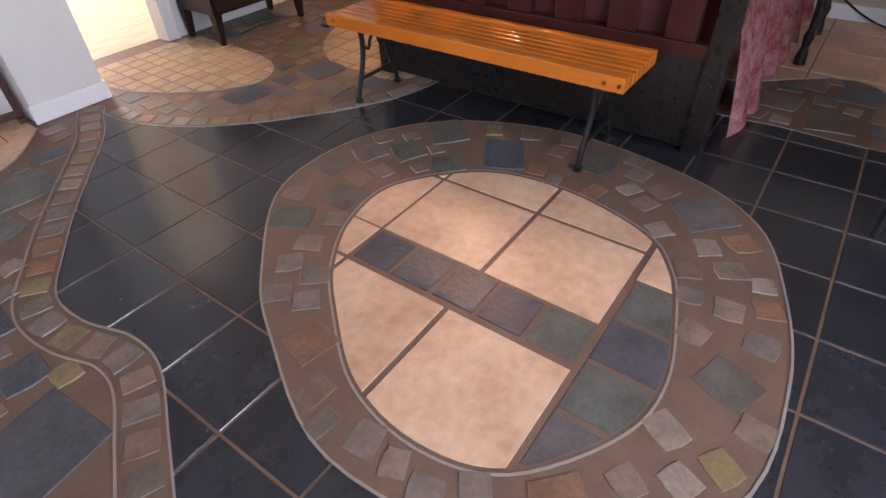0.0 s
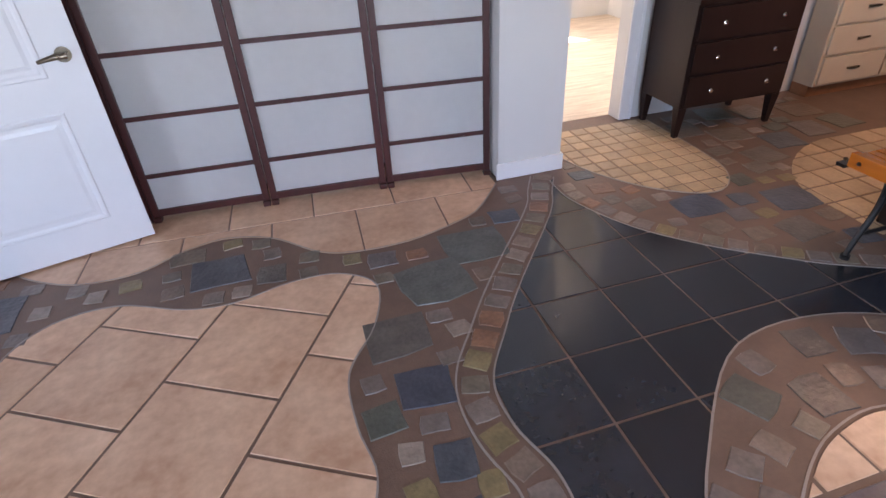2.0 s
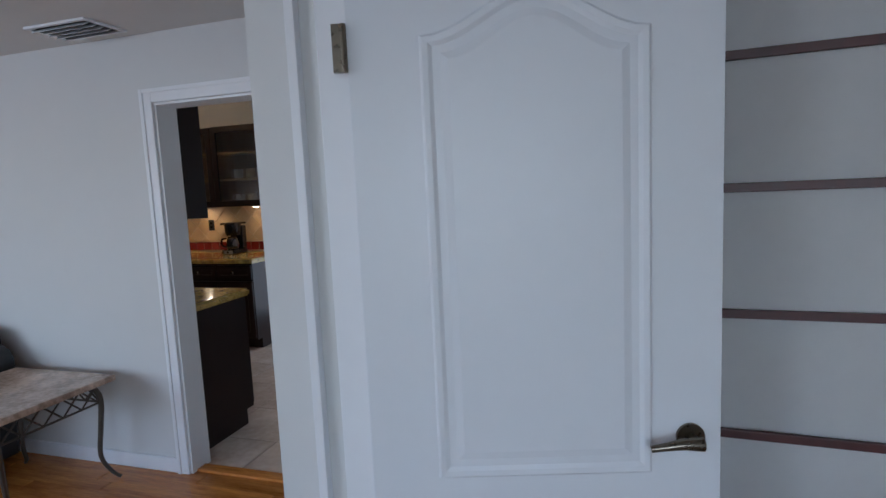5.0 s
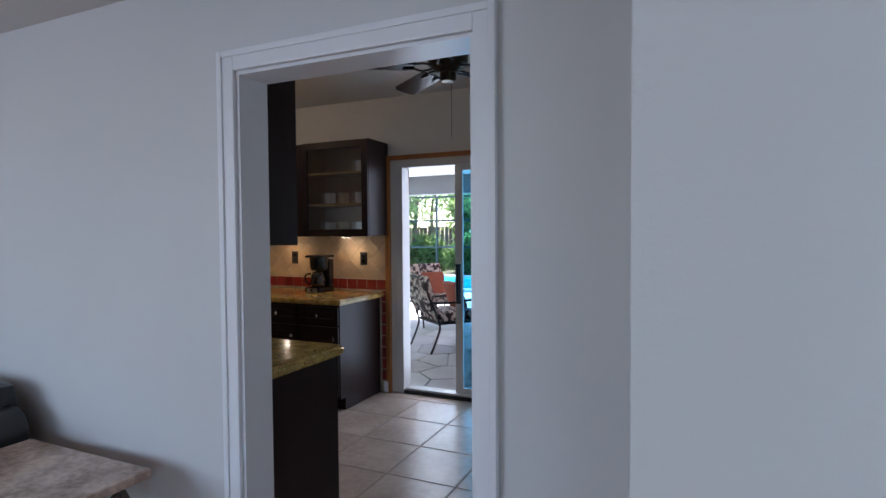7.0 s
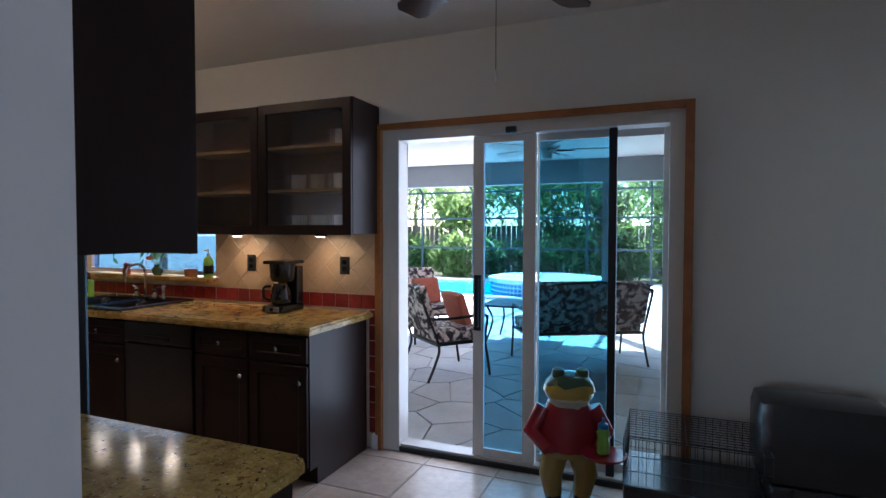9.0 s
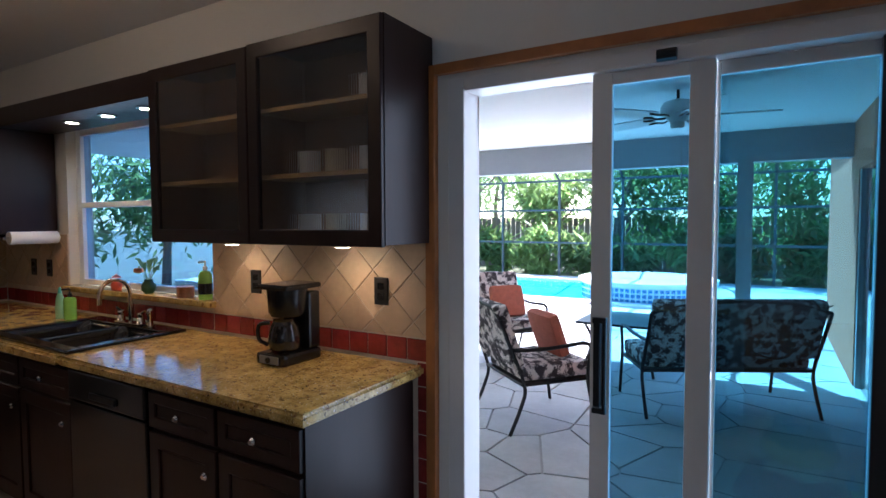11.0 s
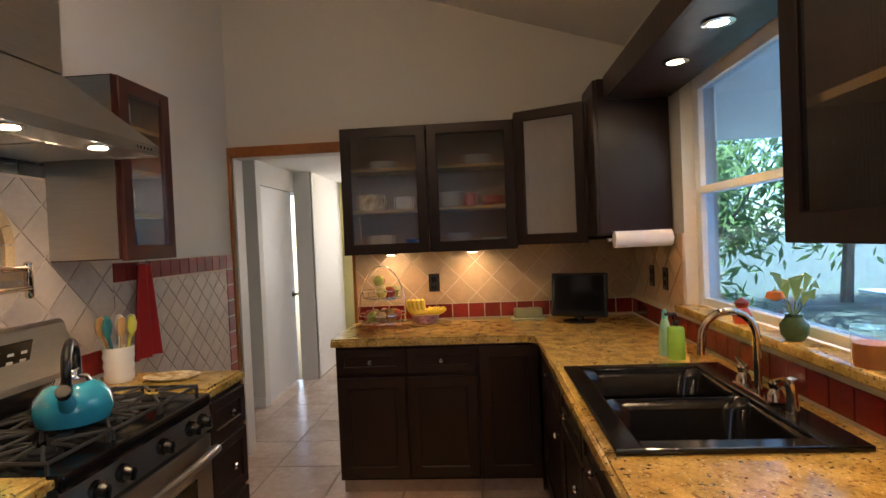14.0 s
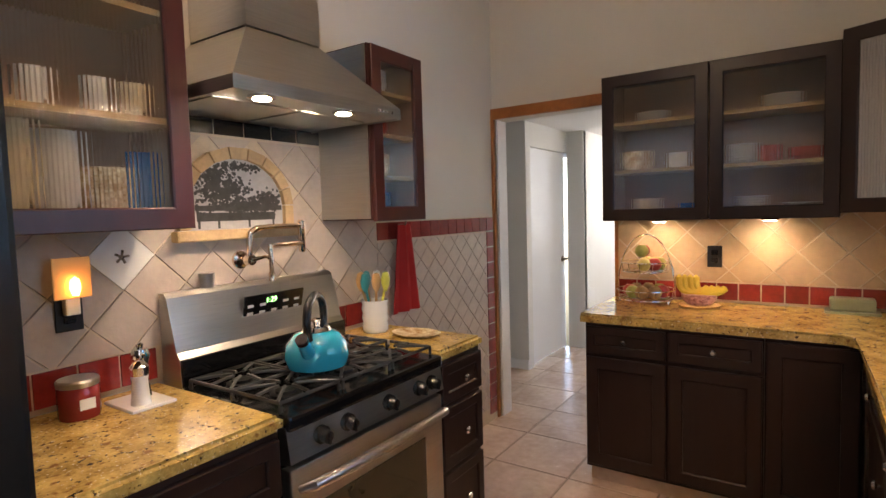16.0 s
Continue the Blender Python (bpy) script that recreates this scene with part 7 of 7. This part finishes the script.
# ---- backsplash and floor pieces ----
def wall_tile(parent, name, poly, place, material, depth=0.006):
    """A flat piece on a wall. poly in (along, up); place turns (along, up, out) into the room."""
    bm = bmesh.new()
    lo = [bm.verts.new(place(a, b, 0.0005)) for a, b in poly]
    c = (sum(a for a, b in poly) / len(poly), sum(b for a, b in poly) / len(poly))
    hi = [bm.verts.new(place(c[0] + (a - c[0]) * 0.985, c[1] + (b - c[1]) * 0.985, depth)) for a, b in poly]
    bm.faces.new(hi), bm.faces.new(lo)
    for i in range(len(poly)):
        bm.faces.new((lo[i - 1], lo[i], hi[i], hi[i - 1]))
    o = part(name, bm, material)
    o.parent = parent
    return o


def diagonal(parent, a0, a1, z0, z1, side, place, material, off=(0.0, 0.0), gap=0.004, skip=None):
    h = side / math.sqrt(2)
    i0, i1 = int((a0 - off[0]) / h) - 2, int((a1 - off[0]) / h) + 2
    j0, j1 = int((z0 - off[1]) / h) - 2, int((z1 - off[1]) / h) + 2
    for i in range(i0, i1 + 1):
        for j in range(j0, j1 + 1):
            if (i + j) % 2:
                continue
            cx, cz, r = off[0] + i * h, off[1] + j * h, h - gap
            p = clip([(cx - r, cz), (cx, cz - r), (cx + r, cz), (cx, cz + r)], a0, a1, z0, z1)
            if len(p) > 2 and poly_area(p) > 0.0004 and not (skip and skip(cx, cz)):
                wall_tile(parent, "tile", p, place, material)


def row(parent, a0, a1, z0, z1, place, material, n, gap=0.003, vertical=False):
    for i in range(n):
        if vertical:
            s0, s1 = z0 + (z1 - z0) * i / n, z0 + (z1 - z0) * (i + 1) / n
            p = [(a0, s0 + gap), (a1, s0 + gap), (a1, s1 - gap), (a0, s1 - gap)]
        else:
            s0, s1 = a0 + (a1 - a0) * i / n, a0 + (a1 - a0) * (i + 1) / n
            p = [(s0 + gap, z0), (s1 - gap, z0), (s1 - gap, z1), (s0 + gap, z1)]
        wall_tile(parent, "tile", p, place, material)


def pn(a, b, c):
    return (a, 2.834 - c, b)


def pw(a, b, c):
    return (-4.814 + c, a, b)


def ps(a, b, c):
    return (a, 0.146 + c, b)


bn = structure("backsplash_north", B(-2.33, -0.952, 2.834, 2.8385, 0.0, 1.43), CREAMGROUT, "tan diagonal tile backsplash with red tile row", "backsplash")
diagonal(bn, -2.33, -0.955, 1.03, 1.428, 0.15, pn, TRAV, (-1.66, 1.2))
row(bn, -2.33, -0.955, 0.93, 1.022, pn, REDTILE, 13)
row(bn, -1.005, -0.954, 0.1, 0.925, pn, REDTILE, 8, vertical=True)
b2 = structure("backsplash_window", B(-4.81, -2.331, 2.834, 2.8385, 0.915, 1.054), CREAMGROUT, "red tile row under the window", "backsplash")
row(b2, -4.8, -2.335, 0.93, 1.022, pn, REDTILE, 23)
b3 = structure("backsplash_corner", B(-4.81, -3.87, 2.834, 2.8385, 1.0545, 1.44), CREAMGROUT, "tan diagonal tile backsplash in the corner", "backsplash")
diagonal(b3, -4.8, -3.872, 1.056, 1.438, 0.15, pn, TRAV, (-4.3, 1.2))
bw = structure("backsplash_west", B(-4.8185, -4.814, 1.0, 2.833, 0.915, 1.42), CREAMGROUT, "tan diagonal tile backsplash under the glass cabinets", "backsplash")
diagonal(bw, 1.0, 2.83, 1.03, 1.418, 0.15, pw, TRAV, (1.6, 1.2))
row(bw, 1.0, 2.83, 0.93, 1.022, pw, REDTILE, 17)
bs = structure("backsplash_stove", B(-3.56, -1.82, 0.1405, 0.146, 0.915, 1.84), CREAMGROUT, "stone diagonal tile backsplash behind the stove", "backsplash")


def in_mural(x, z):
    return abs(x + 2.765) < 0.22 and 1.4 < z < 1.72


diagonal(bs, -3.56, -1.82, 1.04, 1.76, 0.15, ps, GREYTILE, (-2.324, 1.347), skip=in_mural)
row(bs, -2.42, -1.82, 0.93, 1.033, ps, REDTILE, 5)
row(bs, -3.56, -3.2, 0.93, 1.033, ps, REDTILE, 3)
row(bs, -3.2, -2.42, 1.77, 1.835, ps, mat("black glazed tile", (0.01, 0.01, 0.011), 0.15, 0, 0.2, 8), 6)
be = structure("backsplash_hall_side", B(-4.79, -3.561, 0.1405, 0.146, 0.0, 1.42), CREAMGROUT, "grey tile panel framed by red tiles", "backsplash")
diagonal(be, -4.68, -3.565, 0.1, 1.315, 0.1, ps, GREYTILE, (-4.0, 1.2), 0.003)
row(be, -4.78, -3.565, 1.325, 1.415, ps, REDTILE, 13)
row(be, -4.78, -4.69, 0.05, 1.32, ps, REDTILE, 12, vertical=True)


# ---- floors ----
def floor_piece(parent, name, poly, material, z=0.0, thick=0.0035, jit=0.0):
    if len(poly) < 3 or poly_area(poly) < 0.0004:
        return
    c = (sum(p[0] for p in poly) / len(poly), sum(p[1] for p in poly) / len(poly))
    bm = bmesh.new()
    lo = [bm.verts.new((x - c[0], y - c[1], 0)) for x, y in poly]
    k = 1 - 0.004 / max(0.03, math.sqrt(poly_area(poly)))
    hi = [bm.verts.new(((x - c[0]) * k, (y - c[1]) * k, thick)) for x, y in poly]
    bm.faces.new(hi)
    for i in range(len(poly)):
        bm.faces.new((lo[i - 1], lo[i], hi[i], hi[i - 1]))
    o = part(name, bm, material)
    o.parent = parent
    o.location = (c[0], c[1], z - 0.004 + jit)
    return o


def grid(parent, region, ox, oy, px, py, gap, material, name="tile", running=0.0, holes=(), turn=0.0):
    ca, sa = math.cos(turn), math.sin(turn)
    region = [(x * ca - y * sa, x * sa + y * ca) for x, y in region]
    xs, ys = [p[0] for p in region], [p[1] for p in region]
    j = int((min(ys) - oy) / py) - 1
    while oy + j * py < max(ys):
        sh = running * px * (j % 2)
        i = int((min(xs) - ox - sh) / px) - 1
        while ox + sh + i * px < max(xs):
            x, y = ox + sh + i * px, oy + j * py
            cell = clip(region, x + gap, x + px - gap, y + gap, y + py - gap)
            if len(cell) > 2 and not any(all(inside(q, h) for q in cell) for h in holes):
                floor_piece(parent, name, [(a * ca + b * sa, b * ca - a * sa) for a, b in cell], material)
            i += 1
        j += 1


fm = bpy.data.objects["floor_mosaic"]


def ribbon(name, pts, w, closed=False, z=0.0022):
    """A thin metal edging strip."""
    bm = bmesh.new()
    n = len(pts)
    rows = []
    for i in range(n):
        a, b = Vector(pts[i - 1] if i or closed else pts[i]), Vector(pts[(i + 1) % n] if i + 1 < n or closed else pts[i])
        d = (b - a).normalized()
        s = Vector((-d.y, d.x)) * w / 2
        p = Vector(pts[i])
        rows.append([bm.verts.new((*(p + s), z)), bm.verts.new((*(p - s), z)), bm.verts.new((*(p - s), -0.003)), bm.verts.new((*(p + s), -0.003))])
    for i in range(n if closed else n - 1):
        a, b = rows[i], rows[(i + 1) % n]
        for k in range(3):
            bm.faces.new((a[k], a[k + 1], b[k + 1], b[k]))
    o = part(name, bm, METALSTRIP)
    o.parent = fm


RING_OUT = spline([(4.803, -2.703), (4.383, -3.065), (4.188, -3.344), (4.0, -3.78), (4.1, -4.3), (4.45, -4.66), (4.9, -4.7), (5.29, -4.615), (5.625, -4.458), (5.824, -4.132), (5.9, -3.533), (5.7, -2.988), (5.3, -2.7)], 6, True)
RING_IN = spline([(5.093, -3.106), (4.8, -3.111), (4.545, -3.252), (4.369, -3.439), (4.2, -3.68), (4.15, -3.95), (4.227, -4.187), (4.485, -4.376), (4.717, -4.417), (4.991, -4.356), (5.195, -4.276), (5.357, -4.117), (5.454, -3.74), (5.393, -3.383)], 6, True)
WAVE = spline([(4.80, -1.22), (4.72, -1.36), (4.6, -1.58), (4.2, -2.09), (4.02, -2.35), (3.893, -2.56), (3.885, -2.76), (3.94, -2.96), (3.92, -3.15), (3.8, -3.38), (3.65, -3.65), (3.4, -4.1), (3.2, -4.7), (3.1, -6.4)], 8)
WAVE2 = []
for i, p in enumerate(WAVE):
    a, b = Vector(WAVE[max(0, i - 1)]), Vector(WAVE[min(len(WAVE) - 1, i + 1)])
    d = (b - a).normalized()
    WAVE2.append((p[0] + d.y * 0.135, p[1] - d.x * 0.135))
ARCH = spline([(4.76, -1.25), (4.765, -1.5), (4.906, -1.842), (5.13, -2.113), (5.377, -2.322), (5.574, -2.46), (5.9, -2.6), (6.4, -2.62), (8.4, -2.6)], 8)
EAST = spline([(6.46, -2.6), (6.5, -3.6), (6.49, -4.11), (6.51, -4.37), (6.5, -4.8), (6.6, -5.4), (6.7, -6.4)], 6)
LOW = spline([(2.107, -2.254), (2.097, -2.069), (2.122, -1.807), (2.26, -1.64), (2.508, -1.61), (2.794, -1.743), (3.007, -1.768), (3.242, -1.707), (3.463, -1.719), (3.611, -1.864), (3.549, -2.126), (3.41, -2.349), (3.397, -2.597), (3.423, -2.803), (3.33, -2.98), (3.1, -3.06), (2.8, -3.2), (2.5, -3.3), (2.25, -3.1), (2.13, -2.7)], 5, True)
UP_LINE = spline([(4.46, -1.16), (4.3, -1.36), (4.167, -1.461), (3.855, -1.565), (3.572, -1.567), (3.394, -1.5), (3.184, -1.29), (2.957, -1.205), (2.761, -1.25), (2.55, -1.37), (2.3, -1.37), (2.1, -1.27), (1.97, -1.16)], 6)
UPPER = [(4.46, -0.7)] + UP_LINE + [(1.97, -0.7)]
BLACK = list(WAVE) + [(6.7, -6.4)] + EAST[::-1] + ARCH[::-1][16:]
grid(fm, BLACK, 4.196 - 0.3125, -2.861, 0.3125, 0.3125, 0.0045, BLACKTILE)
# the disc lies on top of the black field by a hair
bm = prism(bmesh.new(), RING_OUT, -0.003, 0.0006)
o = part("ring_bed", bm, GROUT)
o.parent = fm
ribbon("edging", RING_OUT, 0.008, True, 0.004)
ribbon("edging", RING_IN, 0.008, True, 0.004)
ribbon("edging", WAVE, 0.007)
ribbon("edging", WAVE2, 0.007)
ribbon("edging", LOW, 0.006, True)
ribbon("edging", UP_LINE, 0.006)
ribbon("edging", ARCH, 0.006)
ribbon("edging", EAST, 0.006)


def on_disc(poly, material, name="tile"):
    o = floor_piece(fm, name, poly, material, z=0.005, thick=0.0035)


IN = [(4.806 + (x - 4.806) * 0.975, -3.76 + (y + 3.76) * 0.975) for x, y in RING_IN]
for x0, x1 in ((4.0, 4.61), (4.815, 5.228), (5.238, 5.6)):
    for y0, y1 in ((-3.266, -2.9), (-3.722, -3.272), (-4.17, -3.732)) if x0 > 4.7 else ((-3.266, -2.9), (-3.722, -3.276), (-4.176, -3.734)):
        on_disc(clip(IN, x0 + 0.004, x1 - 0.004, y0 + 0.004, y1 - 0.004), BEIGE)
for i in range(5):
    y = -3.285 - i * 0.18
    on_disc(clip(IN, 4.632, 4.802, y - 0.162, y), BLUE, "slate")
on_disc(clip(IN, 4.622, 4.81, -3.262, -2.9), BEIGE)
on_disc(clip(IN, 5.08, 5.6, -4.5, -4.19), BEIGE)
for i in range(4):
    x = 4.27 + i * 0.204
    on_disc(clip(IN, x, x + 0.185, -4.45, -4.195), BLUE, "slate")


def stone(cx, cy, w, h, a, material, z=0.0):
    rnd = random
    pts = []
    for sx, sy in ((-1, -1), (0, -1.04), (1, -1), (1.03, 0), (1, 1), (0, 1.03), (-1, 1), (-1.03, 0)):
        x, y = sx * w / 2 * rnd.uniform(0.86, 1.05), sy * h / 2 * rnd.uniform(0.86, 1.05)
        pts.append((cx + x * math.cos(a) - y * math.sin(a), cy + x * math.sin(a) + y * math.cos(a)))
    floor_piece(fm, "stone", pts, material, z, 0.0042, random.uniform(0, 0.001))


def along(pts, step):
    d, out = 0.0, []
    for a, b in zip(pts, pts[1:]):
        l = math.dist(a, b)
        while d < l:
            t = d / l
            out.append((a[0] + (b[0] - a[0]) * t, a[1] + (b[1] - a[1]) * t, math.atan2(b[1] - a[1], b[0] - a[0])))
            d += step
        d -= l
    return out


random.seed(7)
mid = [((a[0] + b[0]) / 2, (a[1] + b[1]) / 2) for a, b in zip(WAVE, WAVE2)]
for x, y, a in along(mid, 0.118)[:36]:
    stone(x, y, random.uniform(0.08, 0.098), 0.1, a + random.uniform(-0.1, 0.1), RIVER)
# stones of the ring
k = len(RING_OUT)
ringmid = along(RING_OUT + RING_OUT[:1], 0.02)
cen = (4.92, -3.72)
placed = []


def try_stone(x, y, w, h, a, material, test, z=0.0, gap=0.013):
    r = math.hypot(w, h) / 2 * 0.74
    if any(math.hypot(x - p[0], y - p[1]) < r + p[2] + gap for p in placed) or not test(x, y, r):
        return False
    placed.append((x, y, r))
    stone(x, y, w, h, a, material, z)
    return True


def ring_ok(x, y, r):
    q = [(x + r * 0.95 * math.cos(t), y + r * 0.95 * math.sin(t)) for t in (0, 0.8, 1.6, 2.4, 3.14, 3.9, 4.7, 5.5)]
    return all(inside(p, RING_OUT) and not inside(p, RING_IN) for p in q)


for size, tries, m in ((0.23, 40, SLATE), (0.16, 60, SLATE), (0.1, 1500, RIVER), (0.085, 1500, RIVER)):
    for _ in range(tries):
        x, y = random.uniform(3.95, 5.95), random.uniform(-4.75, -2.65)
        if inside((x, y), RING_OUT) and not inside((x, y), RING_IN):
            try_stone(x, y, size * random.uniform(0.85, 1.15), size * random.uniform(0.8, 1.0), math.atan2(y - cen[1], x - cen[0]) + random.uniform(-0.2, 0.2), m, ring_ok, 0.0045)
# slate field between the band and the beige fields
FIELD = list(WAVE2) + [(1.78, -6.4), (1.78, -1.2)]


def field_ok(x, y, r):
    q = [(x + r * 0.9 * math.cos(t), y + r * 0.9 * math.sin(t)) for t in (0, 1.05, 2.1, 3.14, 4.2, 5.2)]
    return all(inside(p, FIELD) and not inside(p, LOW) and not inside(p, UPPER) for p in q)


for x, y, w in ((4.12, -1.72, 0.3), (3.86, -1.93, 0.3), (3.66, -2.5, 0.2), (3.56, -3.12, 0.33), (3.3, -3.5, 0.33), (2.93, -1.5, 0.26), (1.95, -1.5, 0.3), (1.95, -2.0, 0.3), (1.93, -2.5, 0.3)):
    try_stone(x, y, w, w * 0.95, random.uniform(-0.1, 0.1), BLUE, field_ok, gap=0.01)
for size, tries, m in ((0.24, 90, SLATE), (0.15, 250, SLATE), (0.095, 3500, RIVER)):
    for _ in range(tries):
        x, y = random.uniform(1.8, 4.6), random.uniform(-3.9, -1.1)
        try_stone(x, y, size * random.uniform(0.85, 1.1), size * random.uniform(0.8, 1.0), random.uniform(-0.12, 0.12), m, field_ok)
grid(fm, LOW, -0.042, -3.928, 0.45, 0.47, 0.006, BEIGE, running=0.5, turn=radians(-60))
grid(fm, UPPER, 2.124, -0.967, 0.447, 0.447, 0.004, BEIGE, running=0.5, turn=radians(3))
# small tiles and slates by the dresser
HALLF = [(4.9, -0.62), (5.0, -1.15), (5.2, -1.5), (5.44, -1.69), (5.62, -1.68), (5.76, -1.5), (5.8, -1.2), (5.8, -0.62)]
HALLF = spline(HALLF, 5) 
grid(fm, HALLF, 4.9, -0.62, 0.105, 0.105, 0.005, SMALLBEIGE)
ribbon("edging", HALLF, 0.006)
WARM2 = spline([(6.2, -2.5), (5.95, -2.1), (6.05, -1.7), (6.5, -1.4), (7.2, -1.4), (8.3, -1.5), (8.3, -2.5)], 5, True)
grid(fm, WARM2, 6.0, -2.5, 0.16, 0.16, 0.006, SMALLBEIGE)
EASTB = spline([(6.95, -4.0), (7.3, -4.6), (6.9, -5.1), (7.3, -5.6), (8.3, -5.6), (8.3, -3.9), (7.4, -3.75)], 5, True)
grid(fm, EASTB, 6.9, -5.6, 0.41, 0.41, 0.004, BEIGE)
ribbon("edging", EASTB, 0.006, True)
NORTHF = [(x, y) for x, y in ARCH] + [(8.4, -0.62), (4.9, -0.62), (4.9, -1.2)]
for x, y, a in along(ARCH, 0.112)[1:26]:
    nx, ny = -math.sin(a), math.cos(a)
    stone(x + nx * 0.06, y + ny * 0.06, 0.092, 0.085, a, RIVER)
    placed.append((x + nx * 0.06, y + ny * 0.06, 0.05))


def north_ok(x, y, r):
    q = [(x + r * 0.9 * math.cos(t), y + r * 0.9 * math.sin(t)) for t in (0, 1.05, 2.1, 3.14, 4.2, 5.2)]
    return all(inside(p, NORTHF) and not inside(p, HALLF) and not inside(p, WARM2) for p in q)


def east_ok(x, y, r):
    return x - r > 6.55 and y + r < -3.9 and not any(inside((x + r * math.cos(t), y + r * math.sin(t)), EASTB) for t in (0, 1.6, 3.1, 4.7))


for size, tries, m in ((0.24, 300, SLATE), (0.13, 1200, SLATE), (0.09, 2500, RIVER)):
    for _ in range(tries):
        try_stone(random.uniform(4.75, 7.0), random.uniform(-2.6, -0.7), size * random.uniform(0.85, 1.1), size * random.uniform(0.8, 1.0), random.uniform(-0.2, 0.2), m, north_ok)
        try_stone(random.uniform(6.55, 7.6), random.uniform(-5.6, -3.9), size * random.uniform(0.85, 1.1), size * random.uniform(0.8, 1.0), random.uniform(-0.2, 0.2), m, east_ok)

# kitchen and hall tiles
fk = bpy.data.objects["floor_kitchen"]
grid(fk, [(-4.82, 0.1), (2.4, 0.1), (2.4, 2.84), (-4.82, 2.84)], -0.102 - 0.455 * 12, 2.26 - 0.455 * 6, 0.455, 0.455, 0.005, KTILE)
grid(fk, [(-9.0, 0.04), (-4.82, 0.04), (-4.82, 1.25), (-9.0, 1.25)], -0.102 - 0.455 * 22, 2.26 - 0.455 * 6, 0.455, 0.455, 0.005, KTILE)
grid(bpy.data.objects["floor_hall"], [(-6.94, -1.4), (-4.95, -1.4), (-4.95, 0.04), (-6.94, 0.04)], -0.102 - 0.455 * 18, 2.26 - 0.455 * 9, 0.455, 0.455, 0.005, KTILE)
# oak boards run along x
fl = bpy.data.objects["floor_living"]
rnd = random.Random(3)
for j in range(36):
    y = -0.005 - j * 0.085
    x = 1.75
    while x > -1.6:
        w = rnd.uniform(0.5, 1.2)
        floor_piece(fl, "board", [(max(x - w, -1.8) + 0.0008, y - 0.0842), (x, y - 0.0842), (x, y), (max(x - w, -1.8) + 0.0008, y)], OAK)
        x -= w
